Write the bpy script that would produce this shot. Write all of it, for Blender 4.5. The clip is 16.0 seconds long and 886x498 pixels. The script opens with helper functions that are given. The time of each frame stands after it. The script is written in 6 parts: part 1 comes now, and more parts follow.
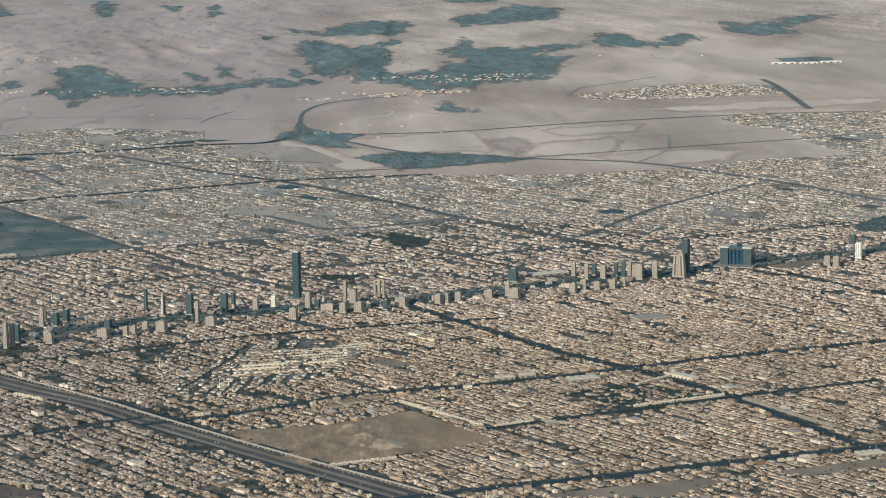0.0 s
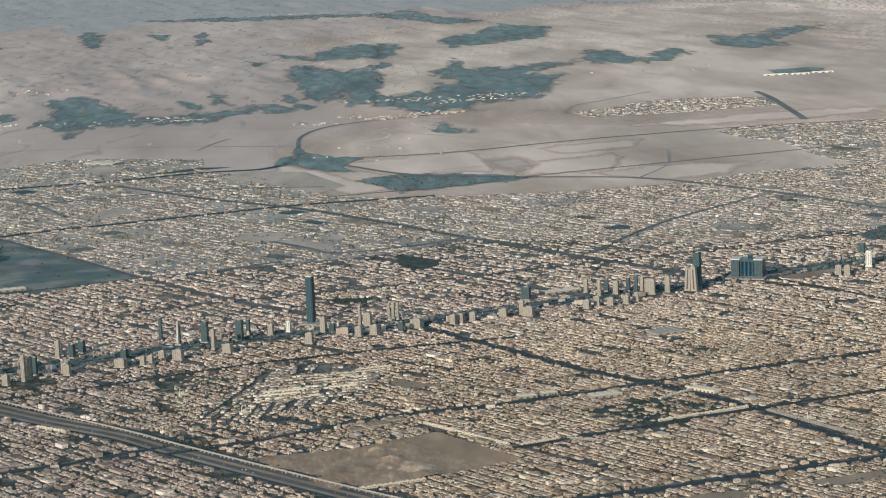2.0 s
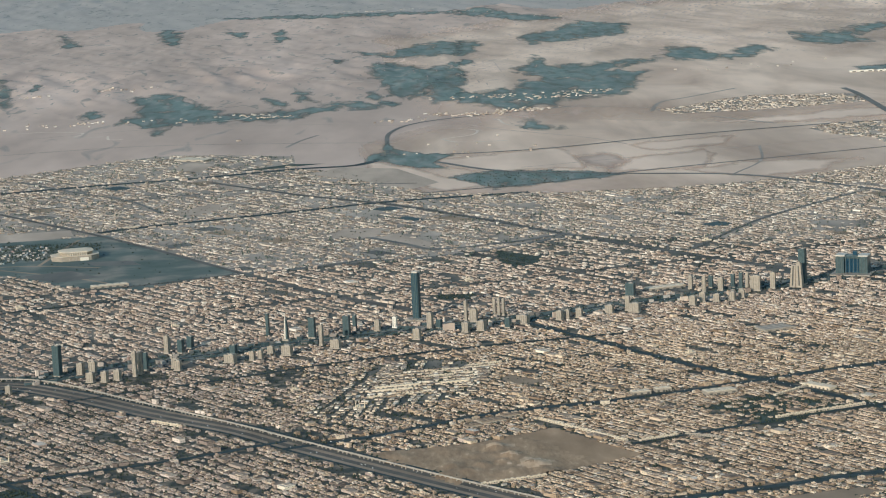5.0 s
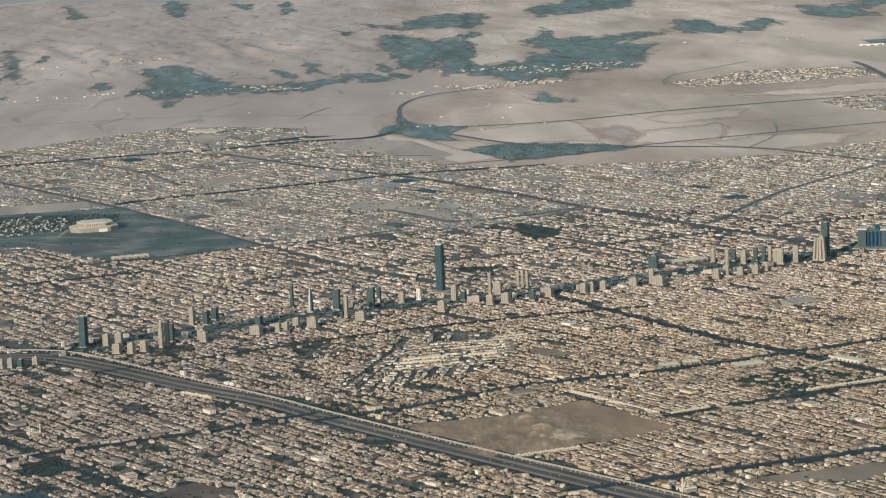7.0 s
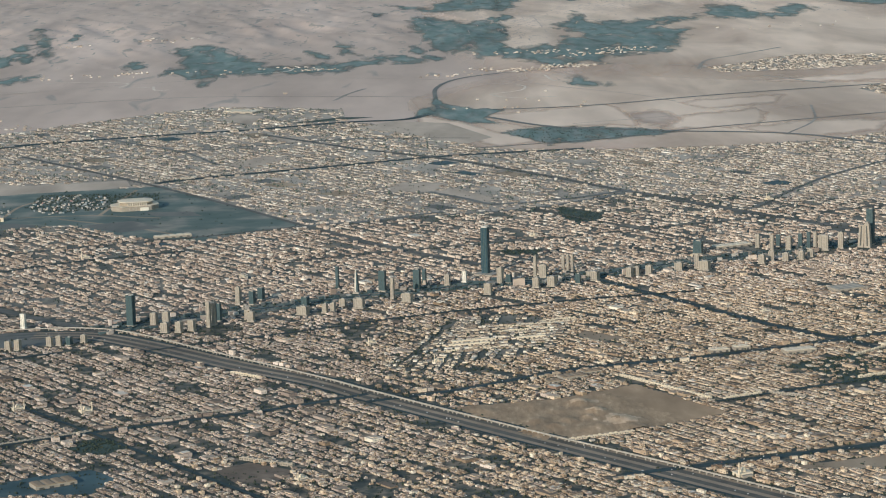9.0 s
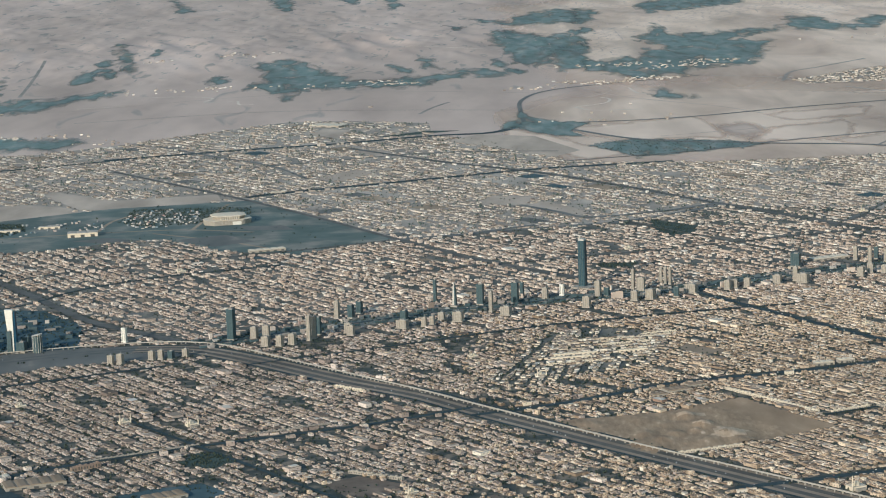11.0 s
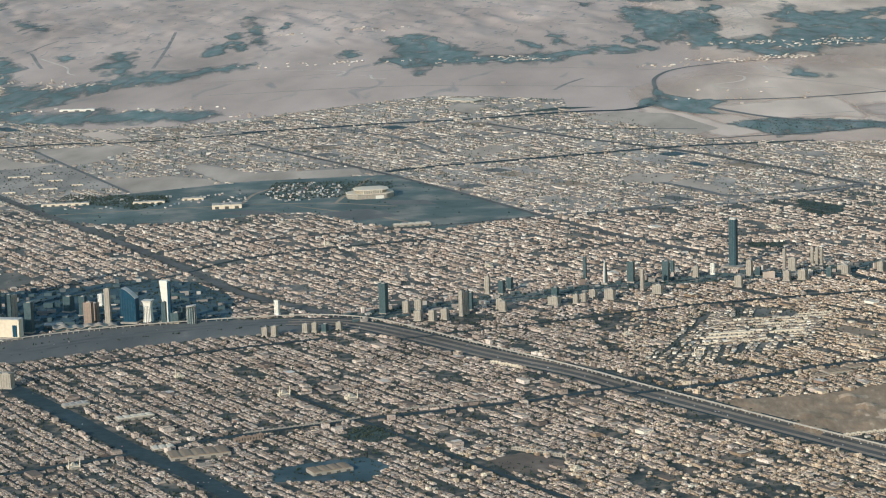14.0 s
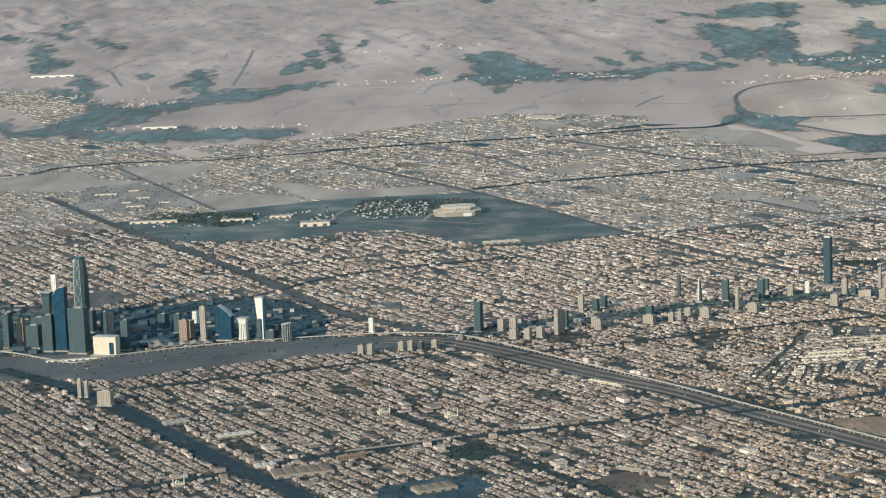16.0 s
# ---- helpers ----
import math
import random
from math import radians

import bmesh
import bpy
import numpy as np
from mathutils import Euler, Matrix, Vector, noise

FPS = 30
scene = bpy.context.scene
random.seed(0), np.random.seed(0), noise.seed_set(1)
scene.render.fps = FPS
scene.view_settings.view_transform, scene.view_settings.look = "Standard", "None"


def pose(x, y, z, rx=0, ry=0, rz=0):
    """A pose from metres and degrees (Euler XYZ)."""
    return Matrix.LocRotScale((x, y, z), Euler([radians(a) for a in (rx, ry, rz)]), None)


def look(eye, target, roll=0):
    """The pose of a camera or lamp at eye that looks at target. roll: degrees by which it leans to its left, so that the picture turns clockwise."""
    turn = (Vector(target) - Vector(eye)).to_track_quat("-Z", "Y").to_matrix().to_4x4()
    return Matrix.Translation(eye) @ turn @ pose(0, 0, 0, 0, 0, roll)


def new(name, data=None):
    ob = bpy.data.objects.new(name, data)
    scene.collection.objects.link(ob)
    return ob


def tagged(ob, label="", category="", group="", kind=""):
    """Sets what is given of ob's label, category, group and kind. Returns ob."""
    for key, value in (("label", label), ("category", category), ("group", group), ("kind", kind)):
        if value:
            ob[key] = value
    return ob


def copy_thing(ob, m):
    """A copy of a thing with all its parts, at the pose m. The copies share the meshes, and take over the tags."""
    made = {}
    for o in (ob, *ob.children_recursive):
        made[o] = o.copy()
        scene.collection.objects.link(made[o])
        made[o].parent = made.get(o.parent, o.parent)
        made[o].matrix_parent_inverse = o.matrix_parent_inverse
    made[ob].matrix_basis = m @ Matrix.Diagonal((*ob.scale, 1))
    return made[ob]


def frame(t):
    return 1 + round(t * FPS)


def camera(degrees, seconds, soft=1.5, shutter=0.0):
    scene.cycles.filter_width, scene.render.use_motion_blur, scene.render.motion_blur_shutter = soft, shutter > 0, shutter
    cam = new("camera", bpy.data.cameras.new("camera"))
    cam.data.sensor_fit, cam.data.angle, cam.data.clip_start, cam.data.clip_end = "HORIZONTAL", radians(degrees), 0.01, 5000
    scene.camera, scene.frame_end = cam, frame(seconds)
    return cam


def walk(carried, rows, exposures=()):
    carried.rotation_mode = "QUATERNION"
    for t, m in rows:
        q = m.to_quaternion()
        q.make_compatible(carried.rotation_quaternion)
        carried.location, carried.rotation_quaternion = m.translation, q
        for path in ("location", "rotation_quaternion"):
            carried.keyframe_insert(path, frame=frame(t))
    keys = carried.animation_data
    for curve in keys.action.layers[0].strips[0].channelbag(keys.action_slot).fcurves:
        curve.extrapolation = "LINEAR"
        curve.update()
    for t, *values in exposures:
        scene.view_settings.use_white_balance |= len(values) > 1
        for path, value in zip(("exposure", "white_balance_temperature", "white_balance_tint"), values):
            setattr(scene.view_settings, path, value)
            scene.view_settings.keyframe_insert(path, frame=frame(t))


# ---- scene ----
cam = camera(21.552, 16.0, soft=1.1)
# seconds, then the turn of the camera in degrees; it flies in an almost straight line
TURNS = [
    (0, 80.637, 0.827, -3.197),
    (0.5, 80.542, 1.182, -4.264),
    (1, 80.726, 1.615, -4.369),
    (1.5, 80.900, 2.098, -4.082),
    (2, 81.150, 2.426, -3.829),
    (2.5, 81.521, 2.564, -3.443),
    (3, 81.902, 2.609, -2.977),
    (3.5, 82.091, 2.583, -2.483),
    (4, 81.965, 2.602, -2.165),
    (4.5, 81.528, 2.640, -2.137),
    (4.7, 81.352, 2.613, -2.223),
    (5.12, 81.084, 2.614, -2.260),
    (5.54, 80.867, 2.602, -2.306),
    (5.96, 80.698, 2.574, -2.344),
    (6.38, 80.576, 2.528, -2.360),
    (6.8, 80.498, 2.460, -2.337),
    (7, 80.489, 2.415, -2.322),
    (7.5, 80.379, 2.293, -2.240),
    (8, 80.269, 2.179, -2.160),
    (8.5, 80.179, 2.000, -2.004),
    (8.7, 80.109, 1.930, -1.910),
    (9.12, 80.081, 1.873, -1.717),
    (9.54, 80.131, 1.915, -1.413),
    (9.96, 80.224, 2.022, -1.049),
    (10.38, 80.325, 2.158, -0.675),
    (10.8, 80.401, 2.286, -0.344),
    (11, 80.466, 2.323, -0.140),
    (11.5, 80.508, 2.520, 0.265),
    (12, 80.539, 2.614, 0.719),
    (12.5, 80.420, 2.537, 1.198),
    (13, 80.266, 2.360, 1.722),
    (13.5, 80.041, 2.149, 2.221),
    (14, 79.958, 1.952, 2.612),
    (14.5, 80.011, 1.895, 2.950),
    (15, 80.213, 1.926, 3.300),
    (15.5, 80.405, 2.038, 3.772),
    (16, 80.429, 2.171, 4.191),
]


def eye(t):
    s = t - 8
    return tuple(p + s * v + s * s / 2 * a for p, v, a in zip((-26.3044, -704.9750, 132.1761), (-4.2949, 0.2861, 0.0953), (-0.0044, -0.0125, 0.0197)))


walk(cam, [(t, pose(*eye(t), rx, ry, rz)) for t, rx, ry, rz in TURNS], exposures=[(0, 0.01, 5780, 5), (3.5, 0.03, 5730, 4), (7, 0.04, 5950, 5), (8.6, 0.04, 5880, 5), (11, 0.08, 5640, 4), (16, 0.19, 5680, 4)])

import itertools

# One unit stands for twenty metres: the far hills lie eighty kilometres off.
# ---- light ----
SUN_EL, SUN_DIR = 18.0, 57.0          # height of the sun, and the way its shadows fall (degrees from +x)
world = bpy.data.worlds.new("world")
scene.world = world
world.use_nodes = True
wn = world.node_tree.nodes
sky = wn.new("ShaderNodeTexSky")
sky.sky_type, sky.sun_disc = "NISHITA", False
sky.sun_elevation = radians(SUN_EL)
sky.sun_rotation = radians(90 - (SUN_DIR + 180))
sky.air_density, sky.dust_density, sky.ozone_density = 1.8, 0.4, 2.5
wn["Background"].inputs[1].default_value = 0.125
world.node_tree.links.new(sky.outputs[0], wn["Background"].inputs[0])
sun_data = bpy.data.lights.new("sun", "SUN")
sun_data.energy, sun_data.angle, sun_data.color = 3.6, radians(0.6), (1.0, 0.81, 0.61)
sun = new("sun", sun_data)
_el, _az = radians(SUN_EL), radians(SUN_DIR)
sun.matrix_world = look((0, 0, 300), (math.cos(_az) * math.cos(_el) * 100, math.sin(_az) * math.cos(_el) * 100, 300 - math.sin(_el) * 100))


# ---- materials ----
def material(name, stops, scale=1.0, detail=4.0, rough=0.9, bump=0.0, island=False, metal=0.0, second=0.0, stretch=1.0):
    """Colour from noise (or from a value for each piece) through stops of (place, colour); a second, larger noise stains it."""
    m = bpy.data.materials.new(name)
    m.use_nodes = True
    nt = m.node_tree
    b = nt.nodes["Principled BSDF"]
    b.inputs["Roughness"].default_value, b.inputs["Metallic"].default_value = rough, metal
    b.inputs["Specular IOR Level"].default_value = 0.25
    tex = nt.nodes.new("ShaderNodeTexCoord")
    noi = nt.nodes.new("ShaderNodeTexNoise")
    noi.inputs["Scale"].default_value, noi.inputs["Detail"].default_value = scale, detail
    lay = nt.nodes.new("ShaderNodeMapping")
    lay.inputs["Scale"].default_value = (1, stretch, 1)
    lay.inputs["Rotation"].default_value = (0, 0, 0.25 if stretch < 1 else 0)
    nt.links.new(tex.outputs["Object"], lay.inputs["Vector"])
    nt.links.new(lay.outputs[0], noi.inputs["Vector"])
    ramp = nt.nodes.new("ShaderNodeValToRGB")
    el = ramp.color_ramp.elements
    while len(el) < len(stops):
        el.new(0.5)
    for e, (p, c) in zip(el, stops):
        e.position, e.color = p, (*c, 1)
    if island == "object":
        info = nt.nodes.new("ShaderNodeObjectInfo")
        nt.links.new(info.outputs["Random"], ramp.inputs[0])
    elif island:
        geo = nt.nodes.new("ShaderNodeNewGeometry")
        nt.links.new(geo.outputs["Random Per Island"], ramp.inputs[0])
    else:
        nt.links.new(noi.outputs["Fac"], ramp.inputs[0])
    out = ramp.outputs[0]
    if second:
        big = nt.nodes.new("ShaderNodeTexNoise")
        big.inputs["Scale"].default_value, big.inputs["Detail"].default_value = second, 5
        nt.links.new(lay.outputs[0], big.inputs["Vector"])
        rng = nt.nodes.new("ShaderNodeMapRange")
        rng.inputs[1].default_value, rng.inputs[2].default_value = 0.3, 0.7
        rng.inputs[3].default_value, rng.inputs[4].default_value = 0.72, 1.12
        nt.links.new(big.outputs["Fac"], rng.inputs[0])
        mul = nt.nodes.new("ShaderNodeMix")
        mul.data_type, mul.blend_type = "RGBA", "MULTIPLY"
        mul.inputs[0].default_value = 1.0
        nt.links.new(out, mul.inputs[6])
        nt.links.new(rng.outputs[0], mul.inputs[7])
        out = mul.outputs[2]
    nt.links.new(out, b.inputs["Base Color"])
    if bump:
        bp = nt.nodes.new("ShaderNodeBump")
        bp.inputs["Strength"].default_value = bump
        bp.inputs["Distance"].default_value = 0.3
        nt.links.new(noi.outputs["Fac"], bp.inputs["Height"])
        nt.links.new(bp.outputs[0], b.inputs["Normal"])
    return m


SAND = material("desert_sand", [(0.28, (0.51, 0.40, 0.345)), (0.5, (0.63, 0.497, 0.425)), (0.72, (0.715, 0.57, 0.49))], 0.03, 10, second=0.008, stretch=0.3)
_nt = SAND.node_tree
_co, _lay, _scrub, _cut, _mix = [_nt.nodes.new(k) for k in ("ShaderNodeTexCoord", "ShaderNodeMapping", "ShaderNodeTexNoise", "ShaderNodeMapRange", "ShaderNodeMix")]
_lay.inputs["Scale"].default_value, _lay.inputs["Rotation"].default_value = (1, 0.3, 1), (0, 0, 0.5)
_scrub.inputs["Scale"].default_value, _scrub.inputs["Detail"].default_value, _scrub.inputs["Distortion"].default_value = 0.05, 8, 0.8
_cut.inputs[1].default_value, _cut.inputs[2].default_value, _cut.inputs[4].default_value = 0.62, 0.72, 0.55
_mix.data_type = "RGBA"
_mix.inputs[7].default_value = (0.25, 0.25, 0.24, 1)
_old = _nt.nodes["Principled BSDF"].inputs["Base Color"].links[0].from_socket
_nt.links.new(_co.outputs["Object"], _lay.inputs["Vector"])
_nt.links.new(_lay.outputs[0], _scrub.inputs["Vector"])
_nt.links.new(_scrub.outputs["Fac"], _cut.inputs[0])
_nt.links.new(_cut.outputs[0], _mix.inputs[0])
_nt.links.new(_old, _mix.inputs[6])
_nt.links.new(_mix.outputs[2], _nt.nodes["Principled BSDF"].inputs["Base Color"])


def rocky(m, scale, depth):
    """Fine ravines on the hills, as relief of the surface."""
    nt = m.node_tree
    co, lay, rg, bp = [nt.nodes.new(k) for k in ("ShaderNodeTexCoord", "ShaderNodeMapping", "ShaderNodeTexNoise", "ShaderNodeBump")]
    lay.inputs["Scale"].default_value, lay.inputs["Rotation"].default_value = (1, 0.35, 1), (0, 0, 0.6)
    rg.noise_type = "RIDGED_MULTIFRACTAL"
    rg.inputs["Scale"].default_value, rg.inputs["Detail"].default_value = scale, 5
    bp.inputs["Strength"].default_value, bp.inputs["Distance"].default_value = 0.8, depth
    nt.links.new(co.outputs["Object"], lay.inputs["Vector"])
    nt.links.new(lay.outputs[0], rg.inputs["Vector"])
    nt.links.new(rg.outputs["Fac"], bp.inputs["Height"])
    nt.links.new(bp.outputs[0], nt.nodes["Principled BSDF"].inputs["Normal"])


HILL = SAND.copy()
HILL.name = "hill_rock"
# Dark gully streaks: shaded slope sides painted in, along with scrub.
_hn = [q for q in HILL.node_tree.nodes if q.type == "MAP_RANGE" and abs(q.inputs[1].default_value - 0.62) < 1e-3][0]
_hn.inputs[1].default_value, _hn.inputs[2].default_value, _hn.inputs[4].default_value = 0.60, 0.66, 0.55
_hs = _hn.inputs[0].links[0].from_node
_hs.inputs["Scale"].default_value, _hs.inputs["Detail"].default_value, _hs.inputs["Distortion"].default_value = 0.10, 5, 1.2
_hs.inputs["Vector"].links[0].from_node.inputs["Rotation"].default_value = (0, 0, 0.32)
_hm = _hn.outputs[0].links[0].to_node
_hm.inputs[7].default_value = (0.17, 0.20, 0.195, 1)
rocky(HILL, 0.07, 1.5)
# Distance haze painted into the rock: greyer tones, weaker relief and marks.
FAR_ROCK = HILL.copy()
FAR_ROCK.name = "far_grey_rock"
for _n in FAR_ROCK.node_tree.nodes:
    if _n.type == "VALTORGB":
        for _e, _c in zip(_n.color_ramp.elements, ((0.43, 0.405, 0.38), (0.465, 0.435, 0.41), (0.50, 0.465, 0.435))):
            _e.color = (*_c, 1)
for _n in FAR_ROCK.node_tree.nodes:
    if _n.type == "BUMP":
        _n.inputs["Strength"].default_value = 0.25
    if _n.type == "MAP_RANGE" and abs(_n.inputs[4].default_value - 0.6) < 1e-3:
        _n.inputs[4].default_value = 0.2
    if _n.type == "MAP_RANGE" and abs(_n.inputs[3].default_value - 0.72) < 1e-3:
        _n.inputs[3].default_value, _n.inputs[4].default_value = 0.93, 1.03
rocky(SAND, 0.06, 0.25)
BROWN_SAND = material("brown_sand", [(0.3, (0.52, 0.415, 0.35)), (0.7, (0.63, 0.51, 0.435))], 0.06, 9, second=0.02, stretch=0.35)
PALE_SAND = material("pale_sand", [(0.3, (0.78, 0.61, 0.49)), (0.7, (0.87, 0.695, 0.565))], 0.06, 9, second=0.02, stretch=0.35)
EARTH = material("graded_earth", [(0.3, (0.26, 0.20, 0.145)), (0.55, (0.36, 0.28, 0.205)), (0.75, (0.45, 0.355, 0.265))], 0.1, 10, second=0.03, stretch=0.35)
# Paler sand, raised further for the brighter haze on the +x side.
TAN_SAND = material("tan_sand", [(0.28, (0.77, 0.60, 0.475)), (0.5, (0.86, 0.68, 0.545)), (0.72, (0.93, 0.745, 0.605))], 0.03, 10, second=0.008, stretch=0.3)
DRY_TAN = material("dry_tan_field", [(0.3, (0.47, 0.385, 0.315)), (0.7, (0.58, 0.48, 0.395))], 0.12, 9, second=0.05, stretch=0.35)
GRAVEL = material("grey_gravel", [(0.3, (0.13, 0.14, 0.138)), (0.6, (0.19, 0.19, 0.18)), (0.72, (0.30, 0.275, 0.245))], 0.1, 9, second=0.03, stretch=0.4)
# Teal of the shaded gaps is mixed into the street and asphalt colours.
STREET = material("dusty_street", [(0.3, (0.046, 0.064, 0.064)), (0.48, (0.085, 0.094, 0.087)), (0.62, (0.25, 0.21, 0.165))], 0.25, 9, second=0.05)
ASPHALT = material("asphalt", [(0.3, (0.034, 0.058, 0.068)), (0.7, (0.056, 0.084, 0.096))], 0.5, 6, second=0.08)
# Lifted towards grey: far roads carry the haze in their colour.
DESERT_ASPHALT = material("hazed_asphalt", [(0.3, (0.155, 0.165, 0.165)), (0.7, (0.225, 0.225, 0.215))], 0.05, 6, second=0.02)
LOT = material("parking_asphalt", [(0.3, (0.10, 0.145, 0.14)), (0.5, (0.145, 0.185, 0.175)), (0.66, (0.28, 0.27, 0.24))], 0.06, 9, second=0.03)
# Dark teal holds the shade and haze between the office towers.
DARK_PAVE = material("dark_paving", [(0.3, (0.055, 0.10, 0.12)), (0.6, (0.085, 0.135, 0.155)), (0.8, (0.19, 0.21, 0.215))], 0.15, 8, second=0.05)
DUSTY = material("dusty_verge", [(0.3, (0.27, 0.215, 0.165)), (0.7, (0.41, 0.33, 0.255))], 0.12, 8, second=0.04)
DUSTY_ASPHALT = material("dusty_grey_asphalt", [(0.3, (0.115, 0.125, 0.125)), (0.7, (0.165, 0.168, 0.162))], 0.2, 8, second=0.05)
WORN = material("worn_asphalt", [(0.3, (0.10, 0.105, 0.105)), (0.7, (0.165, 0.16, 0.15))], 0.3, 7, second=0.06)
MOTORWAY = material("motorway_asphalt", [(0.3, (0.10, 0.10, 0.095)), (0.7, (0.145, 0.138, 0.126))], 0.3, 7, second=0.06)
# Sandy ground tones, raised further to hold the haze over distant districts.
YARDS = material("hazed_sandy_yards", [(0.3, (0.29, 0.265, 0.235)), (0.5, (0.42, 0.37, 0.32)), (0.7, (0.55, 0.475, 0.405))], 0.09, 9, second=0.025, stretch=0.4)
LANES = material("hazed_sandy_lanes", [(0.3, (0.085, 0.10, 0.095)), (0.5, (0.15, 0.15, 0.135)), (0.72, (0.30, 0.265, 0.22))], 0.12, 9, second=0.03, stretch=0.4)
GRADED = material("flat_graded_earth", [(0.3, (0.36, 0.255, 0.165)), (0.6, (0.44, 0.315, 0.21)), (0.75, (0.52, 0.385, 0.265))], 0.3, 10, second=0.09, stretch=0.35)
PALE_DIRT = material("pale_dug_dirt", [(0.3, (0.52, 0.385, 0.265)), (0.7, (0.66, 0.50, 0.355))], 0.8, 10, bump=0.7, second=0.2, stretch=0.35)
TRACK = material("pale_track_dirt", [(0.3, (0.70, 0.60, 0.51)), (0.7, (0.82, 0.72, 0.62))], 0.3, 8, second=0.05)
FAINT_TRACK = material("faint_track_dirt", [(0.3, (0.46, 0.38, 0.325)), (0.7, (0.58, 0.475, 0.41))], 0.3, 8, second=0.05)
SCRUB = material("scrub_soil", [(0.3, (0.26, 0.25, 0.225)), (0.7, (0.42, 0.37, 0.33))], 0.3, 9, second=0.06)
LOT_SOIL = material("dark_lot_soil", [(0.3, (0.15, 0.12, 0.10)), (0.7, (0.24, 0.19, 0.15))], 0.3, 9, second=0.1)
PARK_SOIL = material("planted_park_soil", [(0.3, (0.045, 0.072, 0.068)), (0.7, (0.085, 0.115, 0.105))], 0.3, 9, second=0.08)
# Soil and palms lifted towards teal grey, with distance haze in the tone.
GROVE = material("hazed_grove_soil", [(0.34, (0.15, 0.22, 0.21)), (0.50, (0.20, 0.265, 0.255)), (0.64, (0.27, 0.31, 0.295)), (0.78, (0.44, 0.41, 0.37))], 0.14, 10, second=0.03, stretch=0.3)
# Leaf green paled for the outer city: haze is put into the colour.
HAZED_LEAF = material("hazed_leaves", [(0.0, (0.085, 0.115, 0.105)), (0.5, (0.105, 0.135, 0.12)), (1.0, (0.14, 0.16, 0.13))], island=True, rough=0.9)
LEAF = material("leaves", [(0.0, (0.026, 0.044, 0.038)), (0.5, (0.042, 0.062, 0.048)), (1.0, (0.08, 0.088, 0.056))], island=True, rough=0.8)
PLASTERS = [(0.0, (0.24, 0.175, 0.125)), (0.15, (0.37, 0.278, 0.20)), (0.4, (0.515, 0.40, 0.295)), (0.65, (0.66, 0.525, 0.395)), (0.85, (0.80, 0.675, 0.525)), (0.96, (0.88, 0.81, 0.69)), (1.0, (0.37, 0.25, 0.19))]
ROOF = material("roof_screed", [(0.0, (0.15, 0.12, 0.10)), (0.3, (0.28, 0.225, 0.18)), (0.7, (0.42, 0.345, 0.28)), (0.93, (0.58, 0.49, 0.40)), (1.0, (0.72, 0.67, 0.60))], island=True, second=0.05)
# Next three plasters have haze in the colour: middle, western and far houses.
MID_PLASTER = material("mid_hazed_plaster", [(0.0, (0.28, 0.217, 0.185)), (0.2, (0.42, 0.338, 0.286)), (0.5, (0.56, 0.458, 0.39)), (0.8, (0.70, 0.59, 0.507)), (1.0, (0.87, 0.80, 0.72))], island=True, second=0.11)
WEST_PLASTER = material("west_hazed_plaster", [(0.0, (0.21, 0.17, 0.15)), (0.15, (0.34, 0.277, 0.245)), (0.45, (0.49, 0.405, 0.357)), (0.7, (0.65, 0.54, 0.475)), (0.9, (0.79, 0.69, 0.62)), (1.0, (0.38, 0.28, 0.245))], island=True, second=0.05)
FAR_PLASTER = material("far_hazed_plaster", [(0.0, (0.30, 0.255, 0.222)), (0.2, (0.41, 0.35, 0.302)), (0.5, (0.52, 0.452, 0.393)), (0.8, (0.63, 0.56, 0.495)), (1.0, (0.84, 0.795, 0.735))], island=True, second=0.09)
STEEL = material("grey_steel_rib", [(0.3, (0.40, 0.42, 0.42)), (0.7, (0.50, 0.52, 0.515))], 2.0, 4, rough=0.45)
MULLION = material("grey_mullion", [(0.3, (0.085, 0.115, 0.125)), (0.7, (0.12, 0.155, 0.165))], 2.0, 4, rough=0.5)
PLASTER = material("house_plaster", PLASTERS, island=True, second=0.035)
CREAM_VILLAS = material("cream_villa_plaster", [(0.0, (0.30, 0.235, 0.18)), (0.3, (0.50, 0.41, 0.32)), (0.7, (0.70, 0.60, 0.475)), (1.0, (0.84, 0.78, 0.68))], island=True)
VILLA = material("villa_plaster", PLASTERS, island="object")
# Greyed and toned down so the stone carries the towers' haze.
STONE = material("cladding_stone", [(0.3, (0.31, 0.28, 0.24)), (0.7, (0.42, 0.38, 0.33))], 1.2, 6, rough=0.7)
BROWN = material("brown_cladding", [(0.3, (0.27, 0.20, 0.16)), (0.7, (0.36, 0.275, 0.22))], 1.2, 6, rough=0.7)
WHITE = material("white_cladding", [(0.3, (0.68, 0.66, 0.60)), (0.7, (0.80, 0.78, 0.72))], 1.0, 6, rough=0.55)
GLASS = material("teal_curtain_wall", [(0.3, (0.048, 0.082, 0.096)), (0.7, (0.08, 0.122, 0.138))], 1.2, 5, rough=0.35)
BLUE = material("dark_blue_curtain_wall", [(0.3, (0.010, 0.045, 0.085)), (0.7, (0.018, 0.075, 0.13))], 1.2, 5, rough=0.3)
# Tower glazing lifted close to the stone: haze is in its colour.
HAZED_BAY = material("hazed_bay_glass", [(0.3, (0.17, 0.165, 0.155)), (0.7, (0.235, 0.225, 0.21))], 2.0, 4, rough=0.35)
PANE = material("window_glass", [(0.3, (0.08, 0.085, 0.085)), (0.7, (0.125, 0.125, 0.12))], 2.0, 4, rough=0.3)
CONCRETE = material("concrete", [(0.3, (0.36, 0.33, 0.29)), (0.7, (0.48, 0.45, 0.41))], 1.0, 6)
